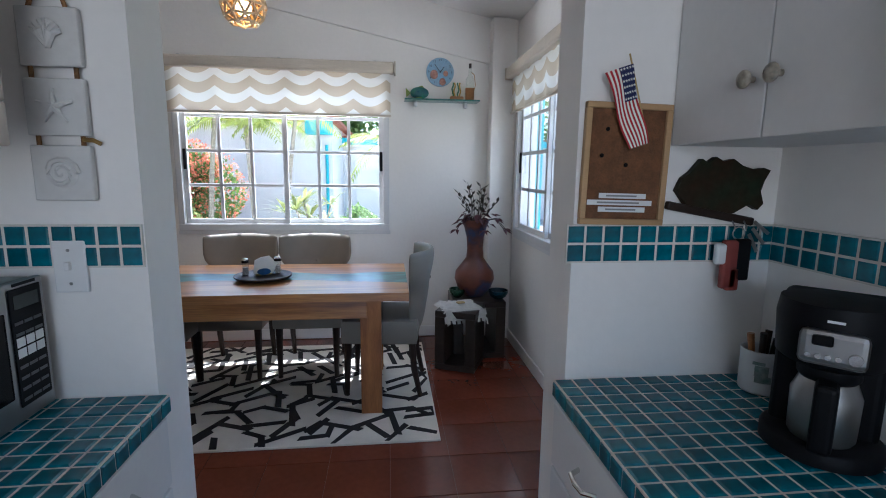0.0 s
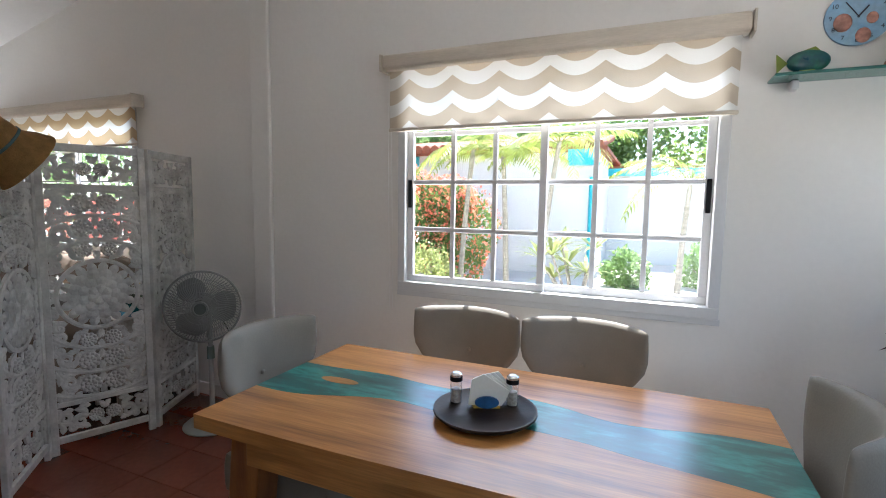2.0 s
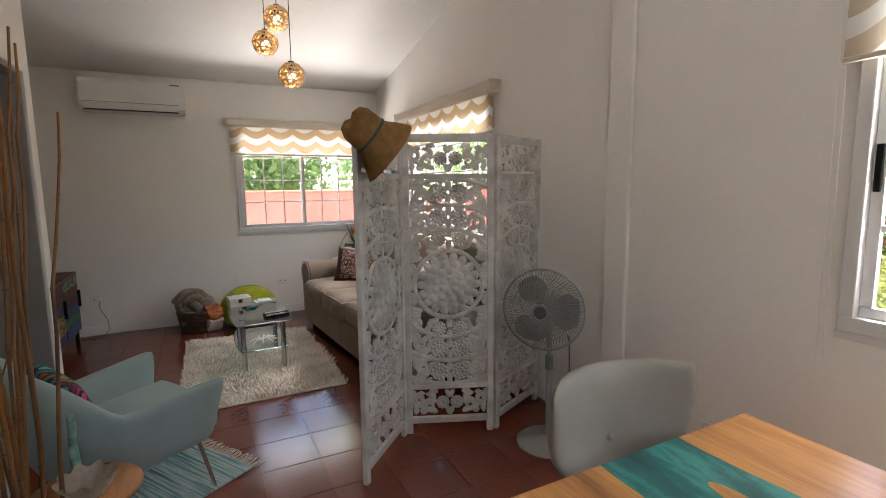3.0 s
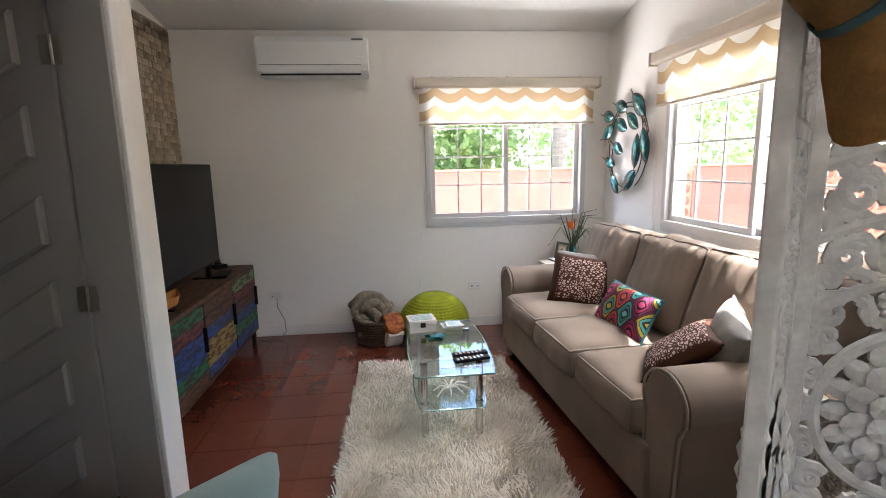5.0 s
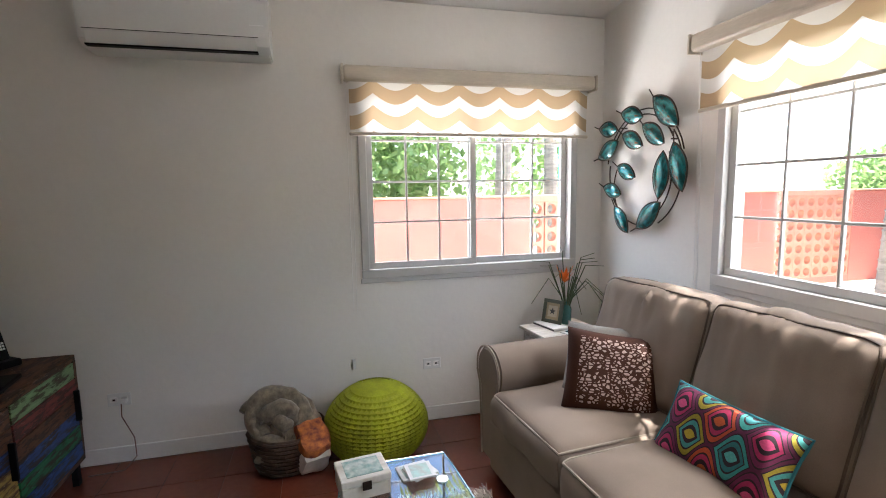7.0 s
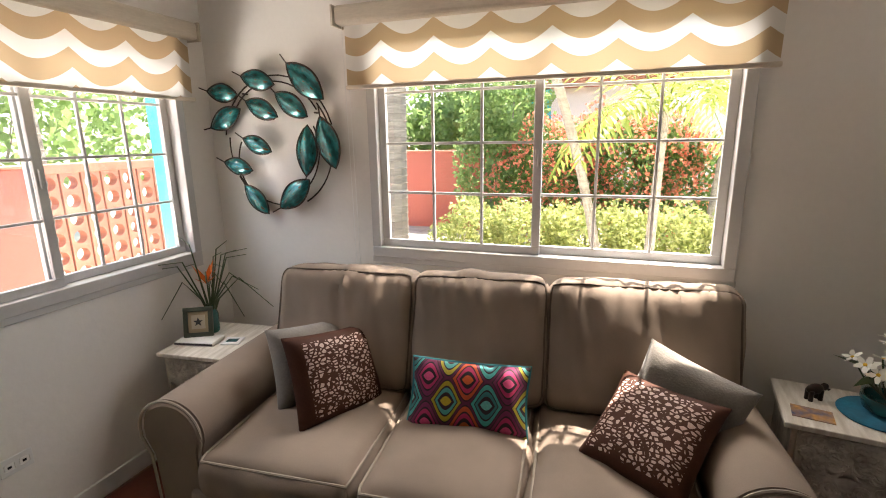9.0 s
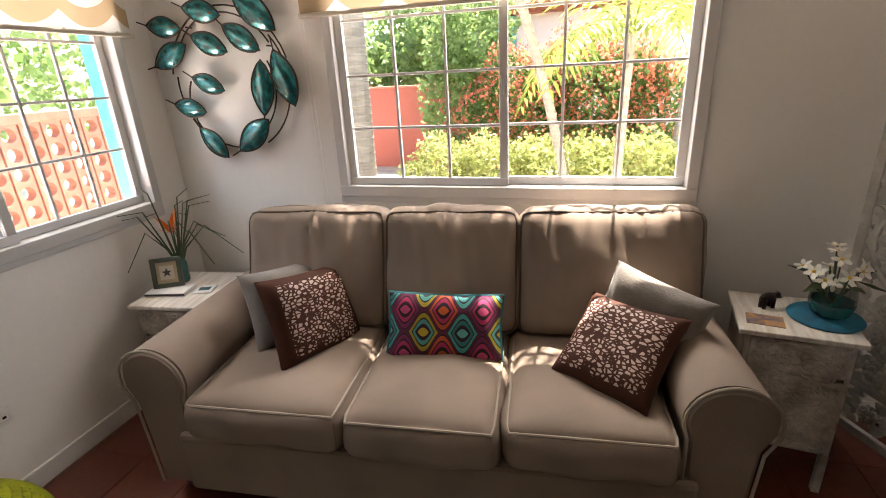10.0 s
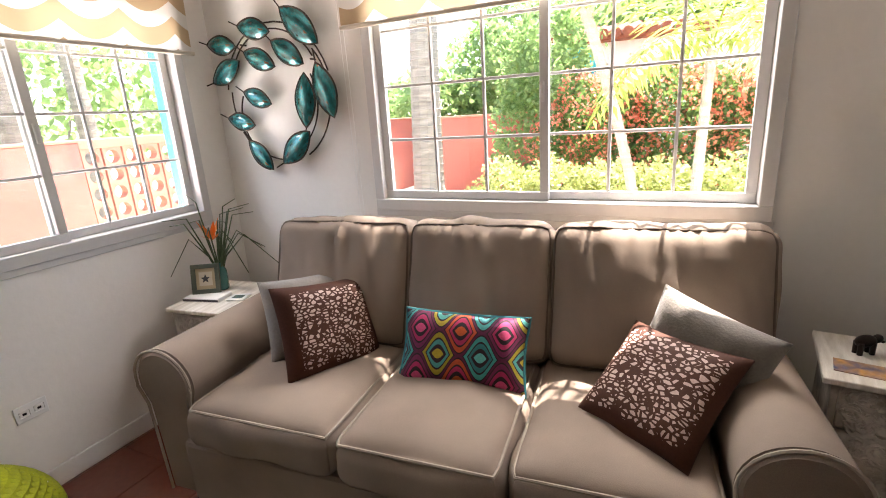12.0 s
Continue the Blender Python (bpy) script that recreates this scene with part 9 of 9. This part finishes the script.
rf = part("roof", blk(-1.6, 3.75, -0.35, 5.2, 2.75, 2.83), ROOFTILE, hs)
bm = bmesh.new()
for k in range(24):
    x = -1.52 + k * 0.222
    rod(bm, (x, -0.42, 2.86), (x, 2.6, 3.35), 0.10, seg=10)
part("barrel_tiles", bm, ROOFTILE, rf)
part("eave", blk(3.0, 3.62, -0.70, -0.36, 2.42, 2.74), CYAN, hs, "turquoise eave boards")
bm = bmesh.new()
prism(bm, [(-1.55, 2.74), (-0.805, 2.05), (-0.805, 2.74)], -0.02, 0.30, pose(0, 0.28, 0, 90))
bmesh.ops.recalc_face_normals(bm, faces=bm.faces)
part("eave_bracket", bm, CYAN, hs, "turquoise boarded eave end")
part("downpipe", rod_bm((3.42, -0.06, 0), (3.42, -0.06, 2.2), 0.04), CYAN, hs)
h2 = thing("white_building", pose(1.6, 16.0, GZ), "white stucco building with turquoise trim beyond the path", "house")
part("wall", blk(-3.4, 9.0, 0, 4.0, 0, 2.5), OUTWHITE, h2)
part("roof", blk(-3.6, 9.2, -0.3, 4.2, 2.5, 2.62), ROOFTILE, h2)
part("fascia", blk(-3.6, 9.2, -0.34, -0.30, 2.36, 2.56), CYAN, h2)
h3 = thing("white_building", pose(13.0, 4.0, GZ), "white house seen across the drive", "house")
part("wall", blk(0, 4, -7, 6, 0, 2.6), OUTWHITE, h3)
part("roof", blk(-0.4, 4.4, -7.4, 6.4, 2.6, 2.75), ROOFTILE, h3)
for y in (-4, -1, 2, 4.5):
    part("window", blk(-0.03, 0.02, y, y + 1.1, 0.9, 2.0, 0.01), CYAN, h3, "turquoise shutters")

tagged(link("garden_path", blk(-2.6, 3.0, 8.6, 12.6, GZ, GZ + 0.035, 0.01), PAVE), "pale concrete garden path", "path", kind="structure")
tagged(link("drive", blk(2.2, 12.5, -6, 13.0, GZ, GZ + 0.03, 0.01), PAVE), "pale paved drive", "drive", kind="structure")
tagged(link("lawn_west", blk(-9.9, -7.3, -6, 12, GZ, GZ + 0.02, 0.01), mat("pale_gravel", (0.50, 0.46, 0.40), 0.95, vary=0.25, big=3, fine=60, bump=0.7)), "pale gravel along the garden wall", "gravel", kind="structure")

bush("flower_bush", "large bougainvillea bush covered in coral-red bracts", "bush", (-4.6, 10.1), [(-5.6, 10.1, 0.9, 0.85, 0.7, 0.85), (-4.5, 10.0, 1.05, 0.95, 0.75, 0.95), (-3.75, 10.1, 0.8, 0.65, 0.6, 0.8), (-5.0, 10.2, 1.4, 0.7, 0.6, 0.5), (-4.0, 10.2, 1.35, 0.55, 0.5, 0.45)], 15000, 0.075, L_DARK, 1, (11000, 0.056, L_RED, "coral-red bracts"), 7)
bush("hedge", "clipped yellow-green croton hedge below the window", "hedge", (-4.9, 7.95), [(-6.3, 8.0, 0.35, 0.55, 0.42, 0.5), (-5.6, 7.95, 0.38, 0.6, 0.45, 0.5), (-4.9, 7.95, 0.36, 0.6, 0.45, 0.52), (-4.2, 7.95, 0.36, 0.6, 0.45, 0.5), (-3.5, 8.0, 0.32, 0.55, 0.42, 0.5)], 26000, 0.05, L_YEL, 2, None, 6)
bush("shrub", "dense dark green shrub by the end of the salmon wall", "bush", (-6.6, 10.4), [(-6.7, 10.5, 1.2, 0.6, 0.5, 1.2), (-6.4, 10.7, 2.2, 0.8, 0.7, 0.9)], 6000, 0.09, L_MID, 3, None, 3)
bush("tree", "broad leafy tree rising behind the garden wall", "tree", (-13.2, 3.2), [(-13.0, 3.2, 2.2, 1.6, 1.7, 1.4), (-13.4, 1.4, 2.6, 1.6, 1.5, 1.6), (-12.6, 4.2, 1.9, 1.1, 1.0, 1.0)], 9000, 0.15, L_MID, 4, None, 4)
bush("tree", "pale green tree behind the garden wall", "tree", (-14.5, 8.0), [(-14.5, 7.5, 2.2, 1.6, 1.6, 1.5), (-14.0, 10.5, 2.0, 1.5, 1.6, 1.4)], 3800, 0.17, L_MID, 5, None, 4)
bush("tree", "leafy green tree behind the short salmon wall", "tree", (-8.6, 13.4), [(-9.9, 13.6, 1.5, 1.5, 0.9, 1.0), (-7.7, 13.2, 2.0, 1.0, 0.8, 1.3), (-8.8, 14.2, 1.6, 1.2, 0.9, 0.9), (-11.5, 14.5, 1.4, 1.2, 1.0, 1.0)], 12000, 0.13, L_MID, 16, None, 4)
bush("tree", "tall leafy tree beyond the flower bush", "tree", (-7.6, 15.0), [(-8.0, 15.0, 2.6, 1.9, 1.2, 1.9), (-6.0, 16.0, 3.0, 1.5, 1.2, 1.2)], 9000, 0.16, L_MID, 6, None, 4)
bush("tree", "dark tree behind the white house", "tree", (0.2, 19.5), [(0.2, 19.5, 3.3, 2.4, 1.5, 1.8), (4.5, 20, 3.3, 2.2, 1.5, 1.6)], 6000, 0.2, L_DARK, 7, None, 3)
bush("tree", "dark leafy tree rising over the clay roof", "tree", (-6.0, 19.8), [(-6.0, 19.8, 3.6, 3.0, 1.3, 1.5), (-2.6, 19.8, 3.4, 1.8, 1.3, 1.3)], 6000, 0.2, L_DARK, 15, None, 3)
bush("shrub", "small round green shrub beside the path", "bush", (-0.9, 11.6), [(-0.9, 11.6, 0.22, 0.45, 0.4, 0.4)], 2200, 0.07, L_MID, 8, None, 2)
bush("shrub", "small green shrub beside the path", "bush", (0.4, 12.2), [(0.4, 12.2, 0.25, 0.4, 0.4, 0.45)], 2000, 0.07, L_MID, 9, None, 2)
bush("shrub", "low purple-leaved plants at the path's edge", "bush", (-1.4, 7.3), [(-1.4, 7.3, 0.0, 0.5, 0.25, 0.22), (-0.7, 7.4, 0.0, 0.4, 0.25, 0.2)], 1500, 0.09, PURPLE, 10, None, 2)
bush("hedge", "trimmed green hedge outside the side window", "hedge", (3.2, 7.0), [(2.7, 7.2, 0.30, 0.55, 0.5, 0.45), (3.4, 6.9, 0.32, 0.55, 0.5, 0.45), (4.1, 6.4, 0.32, 0.55, 0.5, 0.45), (4.4, 5.3, 0.30, 0.5, 0.6, 0.45)], 8000, 0.075, L_DARK, 11, None, 4)
bush("shrub", "bright green leafy plants under the side window", "bush", (2.3, 4.9), [(2.15, 5.2, 0.25, 0.35, 0.4, 0.4), (2.5, 3.6, 0.15, 0.35, 0.4, 0.35), (2.6, 4.7, 0.2, 0.35, 0.4, 0.4)], 4500, 0.11, L_PALM, 12, None, 4)
bush("tree", "green trees beyond the drive", "tree", (11.0, 10.0), [(11, 10, 2.2, 2.0, 2.0, 1.6), (9.5, 13.5, 2.4, 2.0, 1.6, 1.8), (12.5, 2.0, 2.4, 1.2, 2.2, 1.4)], 9000, 0.18, L_MID, 13, None, 4)
palm(-4.35, 6.9, 2.0, "slender garden palm with arching yellow-green fronds", 0.05, (0.05, -0.05), 13, 0.95, 1)
# its crown, out of view, is leaned and filled out to shade the sofa window
palm(-4.74, 7.2, 4.5, "tall slender pale-trunked garden palm", 0.05, (-1.35, -1.2), 20, 1.15, 2)
palm(-3.45, 9.4, 2.5, "slender garden palm with arching yellow-green fronds", 0.05, (0.2, 0), 9, 0.8, 22)
palm(-8.05, 9.3, 5.2, "thick ringed coconut palm trunk near the salmon wall", 0.25, (0.15, 0.1), 10, 1.5, 3)
palm(-2.62, 9.3, 2.35, "slender garden palm with arching yellow-green fronds", 0.05, (-0.1, 0), 10, 0.8, 4)
palm(-2.05, 9.0, 2.5, "slender leaning garden palm", 0.045, (0.25, 0), 10, 0.8, 5)
palm(-0.15, 9.6, 2.0, "young garden palm with yellow fronds", 0.05, (0.1, 0), 10, 0.85, 6)
palm(1.62, 5.6, 3.0, "garden palm with a whitewashed foot outside the side window", 0.095, (0.0, 0.1), 11, 1.0, 7)
palm(3.05, 5.75, 2.35, "garden palm with drooping fronds outside the side window", 0.06, (0.15, 0), 12, 1.0, 8)
palm(6.2, 6.6, 3.2, "garden palm across the drive", 0.11, (0.2, 0), 11, 1.2, 9)
palm(-12.2, 5.8, 5.0, "tall palm trunk behind the garden wall", 0.16, (0.3, 0), 10, 1.5, 10)
palm(-13.0, 7.2, 5.5, "tall palm trunk behind the garden wall", 0.15, (-0.2, 0), 10, 1.5, 11)
long_leaf_plant(-1.45, 8.1, 1.15, "multi-stemmed plant with long yellow-green strap leaves", 7, 1)
long_leaf_plant(2.1, 2.3, 1.1, "multi-stemmed plant with long strap leaves by the entrance", 6, 2)
# turquoise posts that frame the end windows outside
for x, y0, y1 in ((W_WALL - T - 0.10, 4.235, 4.42), (E_WALL + T, 4.32, 4.44)):
    tagged(link("trim_outer_post", blk(x, x + 0.10, y0, y1, GZ, 2.5, 0.006), CYAN), "turquoise painted post outside the window", "post", kind="structure")
foot = tagged(link("painted_trunk_foot", lathe_bm([(0.115, 0.0), (0.112, 0.3), (0.104, 0.62), (0.100, 0.63)], 16, False), OUTWHITE, smooth=True), "white lime wash round the foot of the palm trunk", "trunk paint")
foot.matrix_basis = pose(1.62, 5.6, GZ)

# painted wall across the drive and a flamingo ornament by the plants
mural = thing("mural_wall", pose(6.9, 11.9, GZ, 0, 0, -28), "low garden wall painted with a deep blue sea and orange sunset", "wall")
part("wall_length", blk(-1.1, 1.1, 0, 0.15, 0, 1.5, 0.01), mat("deep_blue_mural", (0.01, 0.07, 0.30), 0.8, vary=0.3, big=1.6, fine=20, bump=0.2, second=(0.015, 0.17, 0.36)), mural)
part("sunset", blk(-0.5, 0.3, -0.006, 0.0, 1.0, 1.40, 0.0), mat("orange_mural_sky", (0.55, 0.20, 0.08), 0.8, vary=0.4, big=2.2, second=(0.10, 0.14, 0.30)), mural, "painted orange sunset")
part("shore", blk(-1.1, 1.1, -0.10, -0.002, 0.0, 0.30, 0.01), mat("sandy_kerb_paint", (0.60, 0.42, 0.16), 0.85, vary=0.3, big=2.0, second=(0.10, 0.22, 0.40)), mural, "sand-coloured plinth")
flam = thing("flamingo_ornament", pose(2.30, 5.75, GZ, 0, 0, 150), "pink plastic flamingo ornament among the plants", "ornament")
FLAMINGO = mat("pink_flamingo_plastic", (0.80, 0.20, 0.24), 0.5, vary=0.1)
bm = bmesh.new()
ball(bm, (0, 0, 0.42), (0.15, 0.07, 0.085), 16, 10)
part("body", bm, FLAMINGO, flam, smooth=True)
part("neck", tube_bm([(0.12, 0, 0.45), (0.19, 0, 0.52), (0.17, 0, 0.62), (0.12, 0, 0.70), (0.14, 0, 0.77), (0.20, 0, 0.78), (0.24, 0, 0.73)], 0.022, 10, 0.8), FLAMINGO, flam, smooth=True)
part("beak", rod_bm((0.235, 0, 0.735), (0.255, 0, 0.68), 0.017, 0.004), BLACK, flam, "black beak")
for y in (-0.025, 0.025):
    part("leg", rod_bm((0, y, 0), (0, y, 0.36), 0.005), STEEL, flam)

# ---- floor tiles, last ----
floor = structure("floor", blk(W_WALL - T, E_WALL + T, -1.75, N_WALL + T, -0.12, -0.006), GROUT, "polished red-brown terracotta tile floor")
TILE = 0.30


def tile_bm(s):
    bm = bmesh.new()
    h = s / 2 - 0.0010
    prism(bm, [(-h, -h), (h, -h), (h, h), (-h, h)], -0.012, -0.0018)
    top = prism(bm, [(-h + 0.0018, -h + 0.0018), (h - 0.0018, -h + 0.0018), (h - 0.0018, h - 0.0018), (-h + 0.0018, h - 0.0018)], -0.0019, 0.0)
    return bm


me = bpy.data.meshes.new("floor_tile")
bm = tile_bm(TILE)
bm.to_mesh(me)
bm.free()
me.materials.append(TERRA)
rest = bmesh.new()
count = 0
x = W_WALL + 0.02 + TILE / 2
while x < E_WALL + 0.1:
    y = -1.6 + TILE / 2
    while y < N_WALL + 0.1:
        near = y > 1.75 and count < 300
        tilt = (random.uniform(-0.10, 0.10), random.uniform(-0.10, 0.10))
        m = pose(x, y, random.uniform(-0.0006, 0.0), tilt[0], tilt[1], 0)
        if near:
            ob = new("floor_tile", me)
            ob.parent = floor
            ob.matrix_basis = m
            count += 1
        else:
            t2 = tile_bm(TILE)
            bmesh.ops.transform(t2, matrix=m, verts=t2.verts)
            tmp = bpy.data.meshes.new("tmp")
            t2.to_mesh(tmp)
            t2.free()
            rest.from_mesh(tmp)
            bpy.data.meshes.remove(tmp)
        y += TILE
    x += TILE
tagged(part("floor_tiles_rest", rest, TERRA, floor), kind="stuff")
structure("ground", blk(-300, 300, -300, 300, -0.5, -0.14), mat("pale_sandy_ground", (0.58, 0.54, 0.47), 0.9, vary=0.2, big=0.5, fine=18, bump=0.6), "pale sandy ground with light gravel", "ground")
